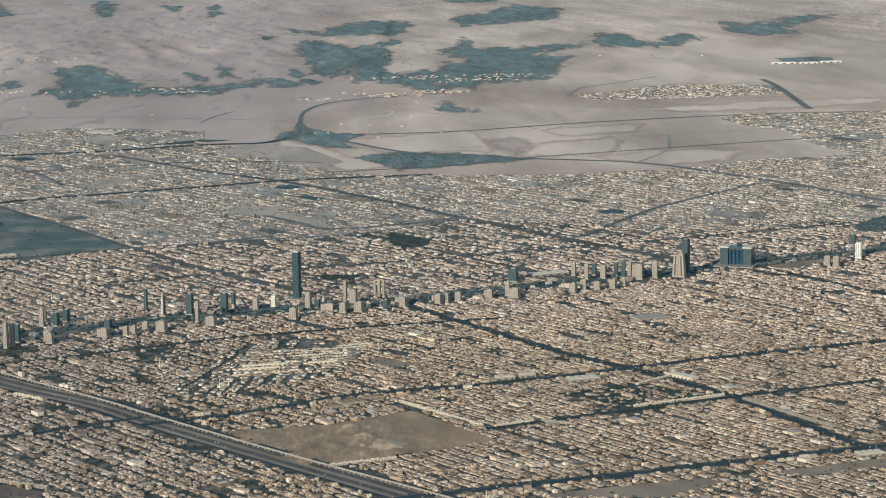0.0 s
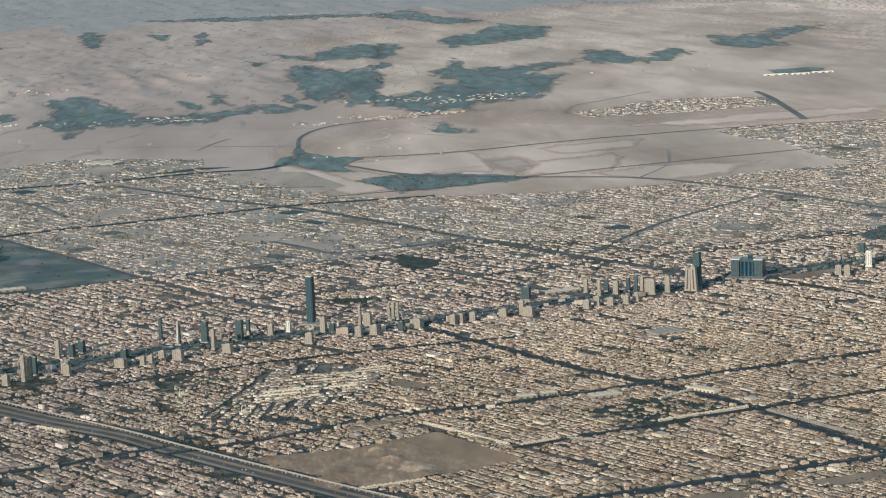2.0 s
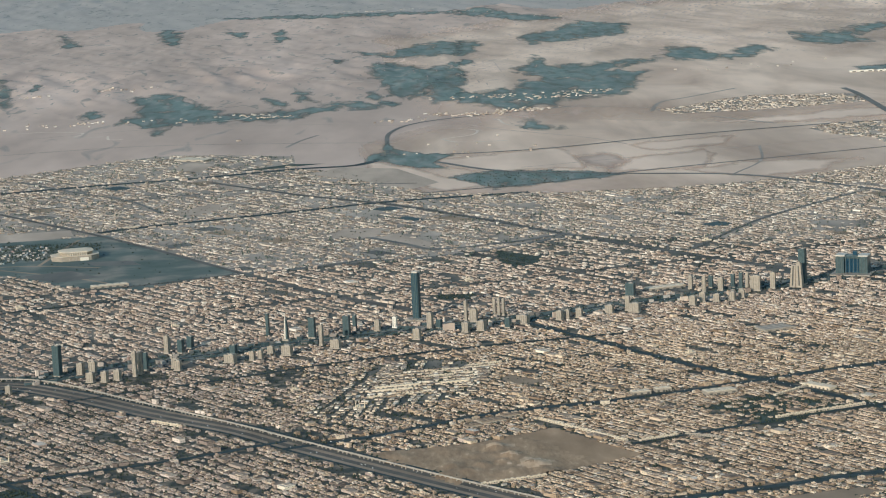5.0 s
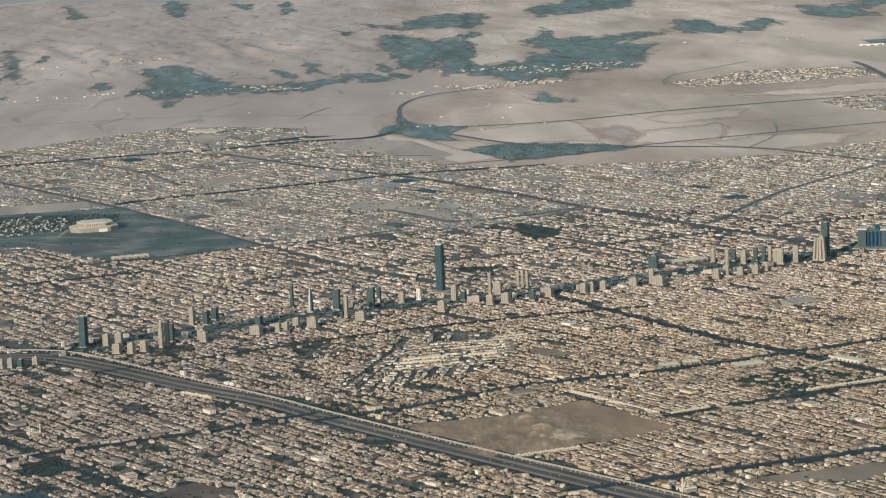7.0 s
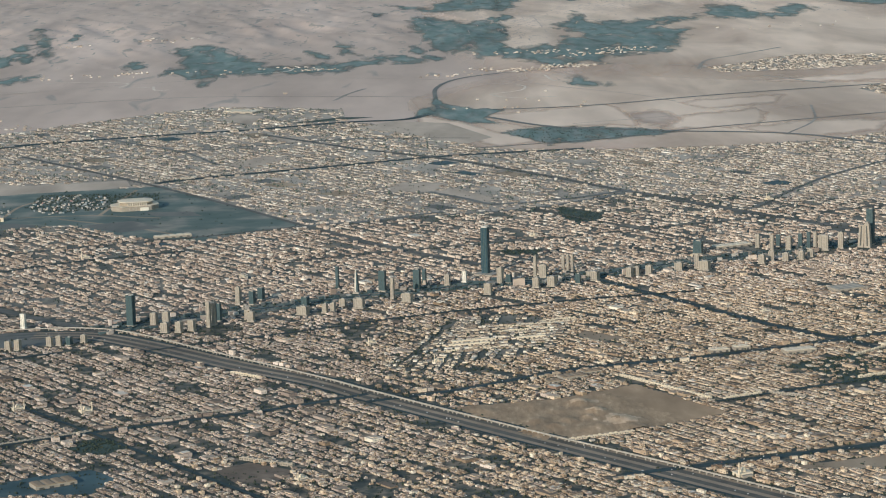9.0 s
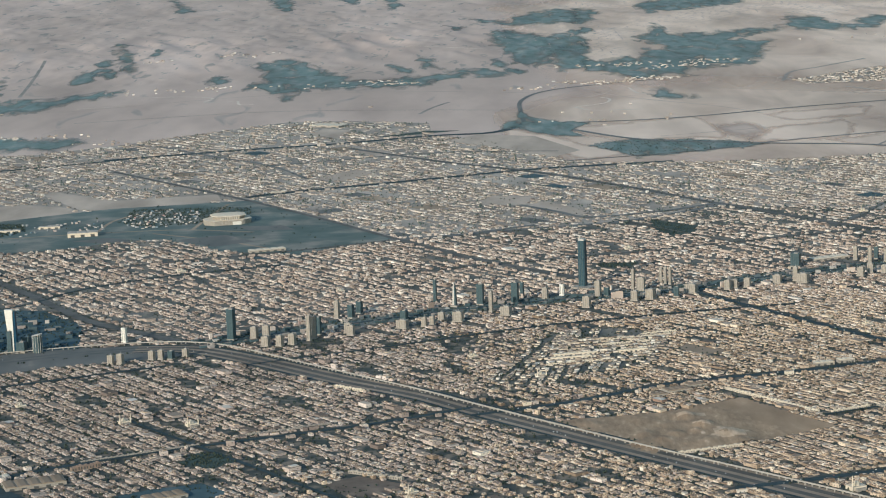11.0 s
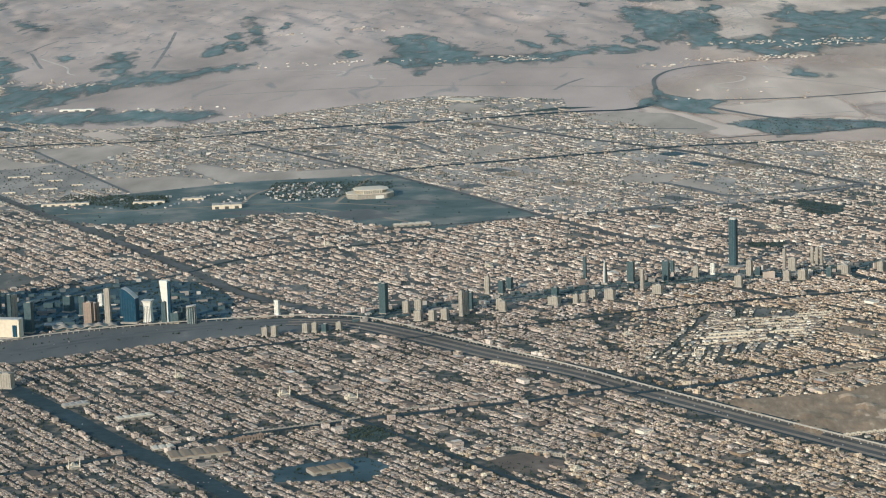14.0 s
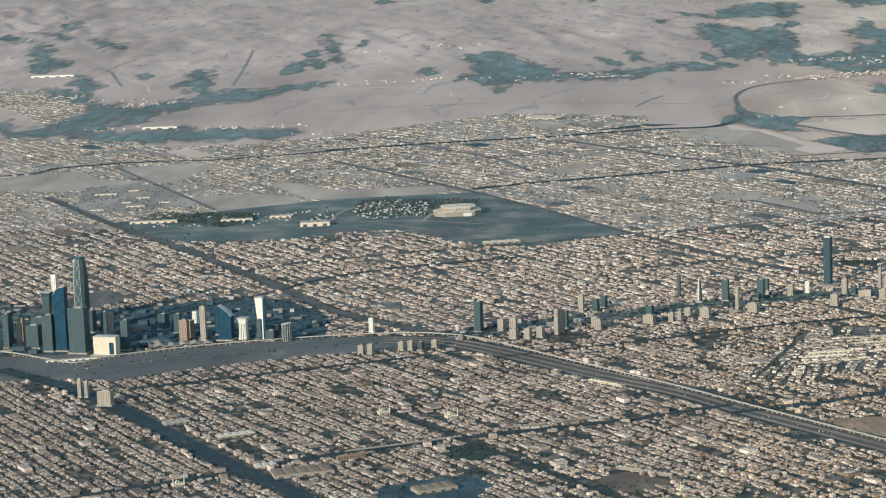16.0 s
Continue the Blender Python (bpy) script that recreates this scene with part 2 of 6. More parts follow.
CREAM = material("cream_render", [(0.3, (0.64, 0.55, 0.43)), (0.7, (0.76, 0.67, 0.535))], 1.0, 6, rough=0.7)
DIRT = material("dug_dirt", [(0.28, (0.33, 0.235, 0.155)), (0.5, (0.39, 0.28, 0.185)), (0.62, (0.43, 0.315, 0.21)), (0.75, (0.58, 0.43, 0.30))], 0.8, 12, bump=0.6, second=0.2, stretch=0.35)
METAL = material("roof_metal", [(0.3, (0.50, 0.475, 0.435)), (0.7, (0.62, 0.59, 0.545))], 0.8, 5, rough=0.5)
PINK = material("painted_pavilion", [(0.0, (0.42, 0.26, 0.23)), (0.1, (0.55, 0.48, 0.43)), (0.5, (0.50, 0.48, 0.45)), (0.8, (0.30, 0.32, 0.33)), (0.92, (0.14, 0.22, 0.27)), (1.0, (0.60, 0.48, 0.42))], island=True)
# Walls turned mostly teal, painting in the haze round the office towers.
LOWBLOCK = material("low_block_walls", [(0.0, (0.05, 0.085, 0.10)), (0.6, (0.09, 0.13, 0.145)), (0.75, (0.15, 0.16, 0.165)), (0.9, (0.36, 0.31, 0.28)), (1.0, (0.55, 0.52, 0.48))], island=True, rough=0.5)
CARS = material("car_paint", [(0.0, (0.04, 0.04, 0.045)), (0.35, (0.25, 0.26, 0.27)), (0.6, (0.75, 0.75, 0.74)), (0.93, (0.80, 0.80, 0.79)), (1.0, (0.35, 0.06, 0.05))], island=True, rough=0.35)


def feathered(m, scale, blur, ragged=2.4):
    """Lets the surface end in a ragged, natural edge where its cover thins out."""
    nt = m.node_tree
    co, lay, noi, att, add, cut, clear, mix = [nt.nodes.new("ShaderNode" + k) for k in ("TexCoord", "Mapping", "TexNoise", "Attribute", "Math", "MapRange", "BsdfTransparent", "MixShader")]
    lay.inputs["Scale"].default_value, lay.inputs["Rotation"].default_value = (1, 0.3, 1), (0, 0, 0.4)
    noi.inputs["Scale"].default_value, noi.inputs["Detail"].default_value, noi.inputs["Distortion"].default_value = scale, 9, 0.6
    att.attribute_name = "cover"
    add.operation = "MULTIPLY_ADD"
    add.inputs[1].default_value = ragged
    cut.inputs[1].default_value, cut.inputs[2].default_value = 0.5 + 0.5 * ragged - blur, 0.5 + 0.5 * ragged + blur
    nt.links.new(co.outputs["Object"], lay.inputs["Vector"])
    nt.links.new(lay.outputs[0], noi.inputs["Vector"])
    nt.links.new(noi.outputs["Fac"], add.inputs[0])
    nt.links.new(att.outputs["Fac"], add.inputs[2])
    nt.links.new(add.outputs[0], cut.inputs[0])
    nt.links.new(cut.outputs[0], mix.inputs[0])
    nt.links.new(clear.outputs[0], mix.inputs[1])
    nt.links.new(nt.nodes["Principled BSDF"].outputs[0], mix.inputs[2])
    nt.links.new(mix.outputs[0], nt.nodes["Material Output"].inputs[0])


feathered(GROVE, 0.085, 0.5, 3.3)
feathered(BROWN_SAND, 0.06, 0.4, 1.2)
feathered(PALE_SAND, 0.06, 0.18, 0.9)
feathered(TAN_SAND, 0.02, 0.7)


# ---- mesh helpers ----
from mathutils.geometry import tessellate_polygon


def from_arrays(name, verts, quads, mat, smooth=False, roof=None):
    """One mesh object from arrays of corners and of four-cornered faces."""
    me = bpy.data.meshes.new(name)
    verts, quads = np.asarray(verts, np.float32), np.asarray(quads, np.int32)
    me.vertices.add(len(verts))
    me.vertices.foreach_set("co", verts.ravel())
    n = len(quads)
    me.loops.add(n * 4)
    me.loops.foreach_set("vertex_index", quads.ravel())
    me.polygons.add(n)
    me.polygons.foreach_set("loop_start", np.arange(0, n * 4, 4, dtype=np.int32))
    me.polygons.foreach_set("loop_total", np.full(n, 4, np.int32))
    me.polygons.foreach_set("use_smooth", np.full(n, smooth))
    me.update(calc_edges=True)
    me.materials.append(mat)
    if roof:
        me.materials.append(roof)
        me.polygons.foreach_set("material_index", (np.arange(n) % 5 == 4).astype(np.int32))
    return new(name, me)


BOX_FACES = np.array([[0, 1, 5, 4], [1, 2, 6, 5], [2, 3, 7, 6], [3, 0, 4, 7], [4, 5, 6, 7]])


def many_boxes(x, y, z, turn, hx, hy, h, shear=None):
    """Corners and faces of open-bottomed boxes: middle of the base, turn in radians, half sizes, height."""
    n = len(x)
    c, s = np.cos(turn), np.sin(turn)
    px, py = np.array([-1, 1, 1, -1]), np.array([-1, -1, 1, 1])
    lx, ly = px[None] * hx[:, None], py[None] * hy[:, None]
    wx = x[:, None] + lx * c[:, None] - ly * s[:, None]
    wy = y[:, None] + lx * s[:, None] + ly * c[:, None]
    lo = np.stack([wx, wy, np.broadcast_to(np.asarray(z)[:, None], wx.shape)], -1)
    hi = lo + np.array([0, 0, 1]) * np.asarray(h)[:, None, None]
    return np.concatenate([lo, hi], 1).reshape(-1, 3), (np.arange(n)[:, None, None] * 8 + BOX_FACES[None]).reshape(-1, 4)


def inside(x, y, poly):
    r = np.zeros(len(x), bool)
    p = list(poly)
    for (x0, y0), (x1, y1) in zip(p, p[1:] + p[:1]):
        if y0 == y1:
            continue
        r ^= ((y0 > y) != (y1 > y)) & (x < (x1 - x0) * (y - y0) / (y1 - y0) + x0)
    return r


def near_line(x, y, pts):
    d = np.full(len(x), 1e9)
    for (x0, y0), (x1, y1) in zip(pts, pts[1:]):
        vx, vy = x1 - x0, y1 - y0
        t = np.clip(((x - x0) * vx + (y - y0) * vy) / (vx * vx + vy * vy), 0, 1)
        d = np.minimum(d, np.hypot(x - x0 - t * vx, y - y0 - t * vy))
    return d


def smooth_line(pts, step=4.0):
    """A rounded line through pts (Catmull-Rom)."""
    p = [Vector((*q, 0)) for q in pts]
    p = [2 * p[0] - p[1]] + p + [2 * p[-1] - p[-2]]
    out = []
    for a, b, c, d in zip(p, p[1:], p[2:], p[3:]):
        n = max(2, int((c - b).length / step))
        for k in range(n):
            t = k / n
            q = 0.5 * (2 * b + (c - a) * t + (2 * a - 5 * b + 4 * c - d) * t * t + (3 * b - a - 3 * c + d) * t ** 3)
            out.append((q.x, q.y))
    return out + [(p[-2].x, p[-2].y)]


def ground_z(x, y):
    """Height of the land: the plain is level; eroded hills rise beyond the wadi."""
    x, y = np.atleast_1d(np.asarray(x, float)), np.atleast_1d(np.asarray(y, float))
    z = np.zeros_like(x)
    for k in np.flatnonzero(y > 735):
        a, b = x[k], y[k]
        edge = 770 + 60 * noise.noise((a * 0.006, 2.0, 0.0)) + (130 if a > 90 else 0)
        far = min(max((b - edge) / 260, 0.0), 1.0)
        if far > 0:
            r = noise.ridged_multi_fractal((a * 0.042 + b * 0.010, b * 0.0075 - a * 0.004, 1.5), 0.8, 2.1, 6, 1.0, 2.0)
            w = noise.noise((a * 0.0022, b * 0.0011, 7.0))
            z[k] = far * ((3.6 - 1.6 * min(1.0, max(0.0, (b - 1200) / 1200))) * (r - 0.75) * min(0.85, max(0.2, 0.55 + 0.9 * w)) + 3.0 * w + 1.5)
    far_rise = np.clip((y - 3000) / 1300, 0, 1)
    return z + 34 * far_rise ** 2


# the land is worked out once on a net of points; things stand on that net
GX = np.concatenate([np.linspace(-2200, -640, 26)[:-1], np.linspace(-640, 720, 330), np.linspace(720, 2200, 26)[1:]])
GY = np.concatenate([np.linspace(-1500, 720, 12)[:-1], np.linspace(720, 1500, 190), np.linspace(1500, 4350, 170)[1:]])
MX, MY = np.meshgrid(GX, GY)
GZ = ground_z(MX.ravel(), MY.ravel()).reshape(MX.shape)


def land_z(x, y):
    x, y = np.atleast_1d(np.asarray(x, float)), np.atleast_1d(np.asarray(y, float))
    i, j = np.clip(np.searchsorted(GX, x) - 1, 0, len(GX) - 2), np.clip(np.searchsorted(GY, y) - 1, 0, len(GY) - 2)
    u, v = (x - GX[i]) / (GX[i + 1] - GX[i]), (y - GY[j]) / (GY[j + 1] - GY[j])
    return (GZ[j, i] * (1 - u) + GZ[j, i + 1] * u) * (1 - v) + (GZ[j + 1, i] * (1 - u) + GZ[j + 1, i + 1] * u) * v


def strip(name, pts, width, mat, z, label, kind="structure", step=4.0, category="road"):
    line = np.array(smooth_line(pts, step))
    t = np.gradient(line, axis=0)
    t /= np.linalg.norm(t, axis=1)[:, None]
    nrm = np.stack([-t[:, 1], t[:, 0]], 1) * width / 2
    a, b = line + nrm, line - nrm
    v = np.concatenate([np.c_[a, z + land_z(*a.T)], np.c_[b, z + land_z(*b.T)]])
    n = len(line)
    i = np.arange(n - 1)
    ob = from_arrays(name, v, np.stack([n + i, n + i + 1, i + 1, i], 1), mat)
    return tagged(ob, label, category, kind=kind)


def sheet(name, poly, mat, z, label, category="ground", kind="structure"):
    """A level sheet over a polygon."""
    pts = [Vector((*q, z)) for q in poly]
    me = bpy.data.meshes.new(name)
    tris = [t if (pts[t[1]] - pts[t[0]]).cross(pts[t[2]] - pts[t[0]]).z > 0 else t[::-1] for t in tessellate_polygon([pts])]
    me.from_pydata(pts, [], tris)
    me.materials.append(mat)
    return tagged(new(name, me), label, category, kind=kind)


def soft_sheet(name, poly, mat, z, label, soft, category="ground"):
    """A sheet over a polygon, draped on the land, that thins out unevenly over the last stretch towards its outline."""
    p = np.array(poly, float)
    far = 3.5
    lo, hi = p.min(0) - np.array([2, 2 * far]) * soft, p.max(0) + np.array([2, 2 * far]) * soft
    nx, ny = max(6, int((hi - lo)[0] / 1.6)), max(6, int((hi - lo)[1] / 4.5))
    gx, gy = [v.ravel() for v in np.meshgrid(np.linspace(lo[0], hi[0], nx + 1), np.linspace(lo[1], hi[1], ny + 1))]
    ring_ = [(a, b / far) for a, b in poly]
    d = near_line(gx, gy / far, ring_ + ring_[:1]) * np.where(inside(gx, gy, poly), 1, -1)
    cover = np.clip(0.5 + d / (2 * soft), 0, 1)
    a = (np.arange(ny)[:, None] * (nx + 1) + np.arange(nx)[None]).ravel()
    quads = np.stack([a, a + 1, a + nx + 2, a + nx + 1], 1)
    quads = quads[cover[quads].max(1) > 0.02]
    used, idx = np.unique(quads, return_inverse=True)
    ob = from_arrays(name, np.c_[gx, gy, z + land_z(gx, gy)][used], idx.reshape(-1, 4), mat, True)
    ob.data.attributes.new("cover", "FLOAT", "POINT").data.foreach_set("value", cover[used].astype(np.float32))
    return tagged(ob, label, category, kind="structure")


def part(name, bm, mat, parent, label=""):
    me = bpy.data.meshes.new(name)
    bm.to_mesh(me)
    bm.free()
    me.materials.append(mat)
    ob = new(name, me)
    ob.parent = parent
    if label:
        ob["label"] = label
    return ob


# ---- the land ----
n_x = len(GX)
ii, jj = np.meshgrid(np.arange(n_x - 1), np.arange(len(GY) - 1))
q0 = (jj * n_x + ii).ravel()
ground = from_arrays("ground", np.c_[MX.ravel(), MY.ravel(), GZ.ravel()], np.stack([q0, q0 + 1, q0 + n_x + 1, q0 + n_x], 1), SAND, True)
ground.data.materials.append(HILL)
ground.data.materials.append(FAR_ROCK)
# Farthest faces take the rock with haze in its colour.
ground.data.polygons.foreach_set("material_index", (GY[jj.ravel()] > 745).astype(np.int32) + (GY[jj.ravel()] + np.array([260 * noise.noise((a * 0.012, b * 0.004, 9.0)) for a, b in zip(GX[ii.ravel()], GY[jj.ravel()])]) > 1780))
tagged(ground, "bare beige desert plain rising to eroded hills", "ground", kind="structure")

CITY = [(-700, -292), (620, -292), (700, 200), (420, 250), (300, 326), (260, 329), (225, 321), (207, 319), (189, 306), (172, 295), (156, 290), (120, 282), (71, 283), (33, 294), (13, 305), (-17, 389), (-47, 420), (-49, 474), (-88, 497), (-121, 505), (-152, 479), (-200, 432), (-238, 405), (-279, 400), (-314, 435), (-379, 462), (-520, 470), (-760, 480)]
NORTH_QUARTER = [(217, 487), (234, 509), (259, 502), (298, 511), (328, 505), (500, 520), (440, 330), (300, 328), (262, 331), (250, 332), (240, 374), (239, 433), (225, 449)]
ESTATE = [(159, 620), (217, 680), (279, 662), (275, 612), (216, 594), (162, 595)]
WEST_VILLAGE = [(-560, 760), (-453, 740), (-439, 731), (-411, 692), (-366, 606), (-359, 567), (-361, 518), (-376, 529), (-394, 569), (-421, 621), (-560, 640)]
DRY_FIELD = [(-440, 270), (-440, 290), (-336, 303), (-305, 324), (-291, 294), (-267, 281), (-295, 255), (-326, 261)]
TAN_STRIP = [(-239, 230), (-213, 234), (-193, 222), (-186, 205), (-214, 191), (-222, 192)]
TAN_EDGE = [(-211, 263), (-207, 271), (-177, 237), (-135, 243), (-132, 227), (-155, 208), (-187, 213)]
DEPOT = [(-290, 267), (-263, 273), (-227, 205), (-258, 196), (-278, 194)]
SEED_BEDS = [(-281, 387), (-269, 395), (-250, 366), (-260, 355)]
TAN_PLOT = [(-288, 330), (-253, 339), (-240, 324), (-253, 281), (-262, 275)]
PARK = [(-256, 166), (-227, 185), (-175, 214), (-118, 222), (-60, 112), (-93, 86), (-122, 100), (-144, 132), (-166, 126), (-182, 116), (-204, 112), (-235, 123)]
FIELD = [(-18, -168), (10, -162), (29.6, -150.7), (48, -183), (26, -194.7), (8.2, -203), (4.4, -202)]
PALM_LOT = [(26, 354), (42, 372), (71, 365), (108, 337), (85, 326), (44, 308)]

ROADS = []


def lay(name, width, *points):
    ROADS.append((name, width, list(points)))


lay("highway", 4.6, (-260, -100), (-205, -96), (-187, -85.5), (-172.6, -76.5), (-148, -67.5), (-129.5, -64), (-112.5, -67.5), (-93, -86), (-70, -112.5), (-48.7, -134), (-35.6, -151.5), (-16, -176.5), (4.4, -202), (40, -246), (120, -345))
lay("avenue", 4.0, (-112, -62), (-83, -46), (-44, -27), (-19.5, -18), (8, -11), (32, -5), (60, 10), (88, 19), (128, 37), (170, 56), (208, 76), (330, 140))
lay("south_road", 6.0, (-232, -92), (-205.6, -118.7), (-180, -154), (-150.6, -199), (-130, -227), (-90, -290))
lay("east_road", 2.6, (27, -0.5), (38, -20), (74, -88), (89.6, -110), (110, -145), (119, -169), (133, -203), (160, -260))
lay("cross_road", 2.6, (-36, -158), (-11, -148), (15.7, -132), (48, -124), (71, -116), (116, -98), (165, -82), (260, -50))
lay("low_road", 3.0, (18, -232), (43, -225), (94.5, -210), (134, -198), (220, -172))
lay("west_avenue", 4.2, (-200, 372), (-134, 392), (-95, 400), (-47.6, 418), (-17.6, 422), (-1, 453))
lay("canal_road", 3.8, (-122, 230), (-107, 240), (-49, 263), (-1.6, 282), (57, 290))
lay("diagonal_road", 3.6, (-86, 381), (-52, 332), (-39, 314), (-1.6, 270), (30, 220), (62, 163), (98, 104), (127, 60))
lay("mid_road", 2.6, (-62, 108), (-18, 120), (27, 132), (64, 162))
lay("south_cross", 2.2, (-200, -236), (-151, -206), (-132, -193), (-104, -179.5), (-63, -164), (-36, -150))
lay("park_road", 4.0, (-300, 240), (-258, 166), (-222, 108), (-196, 64), (-174, 26), (-150, -18), (-130, -42), (-112, -62))
lay("lane_road", 2.4, (-189, 47), (-175, 64), (-157, 71), (-140, 80), (-114, 87), (-90, 96), (-62, 108))
lay("desert_road", 3.2, (-1, 453), (21, 420), (51, 370), (101, 340), (150, 316), (180, 275), (207, 228), (233, 176), (300, 60))
lay("valley_road", 2.3, (-1, 453), (-1, 510), (1, 562), (12, 603), (32, 627), (65, 646), (110, 668))
lay("north_road", 2.6, (-1, 460), (27, 450), (79, 454), (145, 481), (238, 505), (320, 508), (520, 520))
lay("spur_road", 1.8, (13, 305), (70, 321), (101, 340), (165, 365), (243, 393), (274, 406), (420, 440))
lay("grounds_road", 2.6, (-190, 330), (-150, 268), (-121, 222), (-90, 168), (-60, 112), (-30, 60), (0, 20))
lay("quarter_road", 1.6, (-210, 300), (-150, 318), (-86, 340), (-40, 352), (10, 340))
lay("quarter_road", 1.6, (-180, 420), (-150, 372), (-120, 330), (-100, 280))
lay("quarter_road", 1.5, (100, 110), (140, 180), (190, 240))
lay("quarter_road", 1.5, (20, 135), (60, 70), (90, 22))
lay("quarter_road", 1.5, (150, 45), (190, -30), (225, -100))
lay("quarter_road", 1.5, (-60, 40), (-20, 52), (30, 66), (80, 84), (140, 104), (200, 128))
lay("quarter_road", 1.4, (-95, -90), (-60, -75), (-20, -56), (20, -44), (60, -36))
lay("quarter_road", 1.6, (-240, -60), (-177, 7), (-162, 31), (-147, 44), (-130, 54), (-96, 66))
lay("quarter_road", 1.5, (-190, -120), (-150, -102), (-118, -88))
lay("quarter_road", 1.5, (46.5, -171.5), (77, -158.5), (109, -145.5), (150, -131))
lay("quarter_road", 1.4, (-120, -150), (-92, -190), (-70, -222), (-50, -250))
lay("field_road", 2.6, (-460, 290), (-339, 311), (-316, 335), (-280, 348), (-245, 348), (-193, 370))
lay("field_lane", 1.4, (-290, 330), (-259, 268), (-221, 192))
lay("quarter_road", 2.0, (-41, 111), (-29, 118), (-9, 129))
lay("quarter_road", 2.2, (-13, 180), (1, 158), (11, 143), (35, 148), (63, 165))
lay("estate_road", 4.0, (280, 700), (280, 653), (272, 526))

OFFICES = [(-262, 8), (-230, -12), (-201, -4), (-184, 6), (-166, 0), (-150, -26), (-146, -60), (-175, -62), (-205, -73), (-262, -76)]
GREY_FLAT = [(-262, -77), (-206, -74), (-150, -59), (-112, -60), (-106, -72), (-124, -78), (-150, -84), (-170, -94), (-196, -108), (-262, -108)]
DARK_GROVE = [(203, 125), (227, 154), (250, 150), (230, 100), (201, 109)]
PALE_GAP = [(155, 45), (193, 75), (208, 83), (240, 96), (236, 80), (188, 58), (160, 33)]
COMPOUND = [(-32, -122), (-26, -107), (-18, -80), (-12, -66), (7, -60), (20, -74), (13, -108), (-10, -119), (-22, -130)]
SHADY = [(66, -137), (87, -127), (105, -142), (91, -157), (81, -158), (75, -144)]
LOW_TAN = [(50, -232), (70, -226), (90, -221), (94, -225), (80, -236)]
LOW_TAN_2 = [(106, -217.5), (131, -209), (150, -204), (150, -210), (112, -222)]
EMPTY_LOT = [(-69, -216), (-62, -210), (-52, -218), (-55, -226), (-64, -226.5)]
SHADE_PATCH = [(-104, -193), (-100, -184), (-94, -186), (-90, -194), (-96, -199)]
DARK_LOTS = [[(-262, -30), (-240, -28), (-214, 12), (-230, 20)]]
PLAZA = [(-116, -220), (-107, -214.5), (-96, -211), (-90, -219), (-94, -231), (-114, -230)]
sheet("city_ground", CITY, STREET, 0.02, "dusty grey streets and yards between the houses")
# City ground pales in steps outward; part of that is painted haze.
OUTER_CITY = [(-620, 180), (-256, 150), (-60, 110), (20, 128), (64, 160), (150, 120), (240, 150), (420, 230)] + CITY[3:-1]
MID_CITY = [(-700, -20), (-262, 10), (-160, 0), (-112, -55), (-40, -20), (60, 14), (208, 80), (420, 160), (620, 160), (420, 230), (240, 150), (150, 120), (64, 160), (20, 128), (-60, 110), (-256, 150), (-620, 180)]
sheet("mid_city_ground", MID_CITY, LANES, 0.026, "sandy grey lanes and yards between the houses, paled for haze")
sheet("outer_city_ground", OUTER_CITY, YARDS, 0.03, "sandy yards and streets between scattered houses, paled for haze")
sheet("outer_city_ground", NORTH_QUARTER, YARDS, 0.036, "sandy yards and streets between scattered houses, paled for haze")
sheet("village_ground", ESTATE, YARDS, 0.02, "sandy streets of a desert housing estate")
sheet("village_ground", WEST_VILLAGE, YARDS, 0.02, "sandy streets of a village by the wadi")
sheet("dry_field", DRY_FIELD, DRY_TAN, 0.045, "pale dry empty field", category="field")
sheet("dry_field", TAN_STRIP, DRY_TAN, 0.045, "pale dry empty strip of sand", category="field")
sheet("dry_field", TAN_EDGE, DRY_TAN, 0.046, "pale dry empty strip of sand", category="field")
sheet("depot_ground", DEPOT, YARDS, 0.047, "grey yards of a depot with white sheds", category="yard")
soft_sheet("dry_field", SEED_BEDS, PALE_SAND, 0.048, "pale rows of bare beds", 0.6, "field")
sheet("dry_field", TAN_PLOT, DRY_TAN, 0.045, "bare brown building plots", category="field")
sheet("event_ground", PARK, LOT, 0.05, "wide dark asphalt grounds round an arena", category="parking lot")
soft_sheet("planted_plot", PALM_LOT, GROVE, 0.05, "dark planted plot in the desert", 0.8, "plantation")
sheet("business_district_ground", OFFICES, DARK_PAVE, 0.045, "paved ground between office towers", category="plaza")
sheet("open_ground", GREY_FLAT, GRAVEL, 0.04, "flat grey gravel ground beside the viaduct")
sheet("park_ground", DARK_GROVE, LOT, 0.046, "dark planted park between the houses", category="park")
sheet("open_ground", PALE_GAP, EARTH, 0.047, "bare brown ground beside the avenue")
sheet("compound_ground", COMPOUND, LANES, 0.048, "grey streets of a walled villa compound")
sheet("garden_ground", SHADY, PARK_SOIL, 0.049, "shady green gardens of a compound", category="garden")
sheet("open_ground", LOW_TAN, EARTH, 0.05, "bare tan strip beside a road")
sheet("open_ground", LOW_TAN_2, EARTH, 0.051, "bare tan strip beside a road")
sheet("open_ground", EMPTY_LOT, LOT_SOIL, 0.052, "empty brown building plot")
# Building shade laid as a dark sheet, with trees set on it.
sheet("park_ground", SHADE_PATCH, PARK_SOIL, 0.053, "dark planted patch standing in for shade between buildings", category="park")
sheet("open_ground", PLAZA, DARK_PAVE, 0.054, "dark parking ground round a shopping hall", category="parking lot")
for gk, gp in enumerate(DARK_LOTS):
    sheet("open_ground", gp, LANES, 0.056 + 0.002 * gk, "dusty parking ground", category="parking lot")
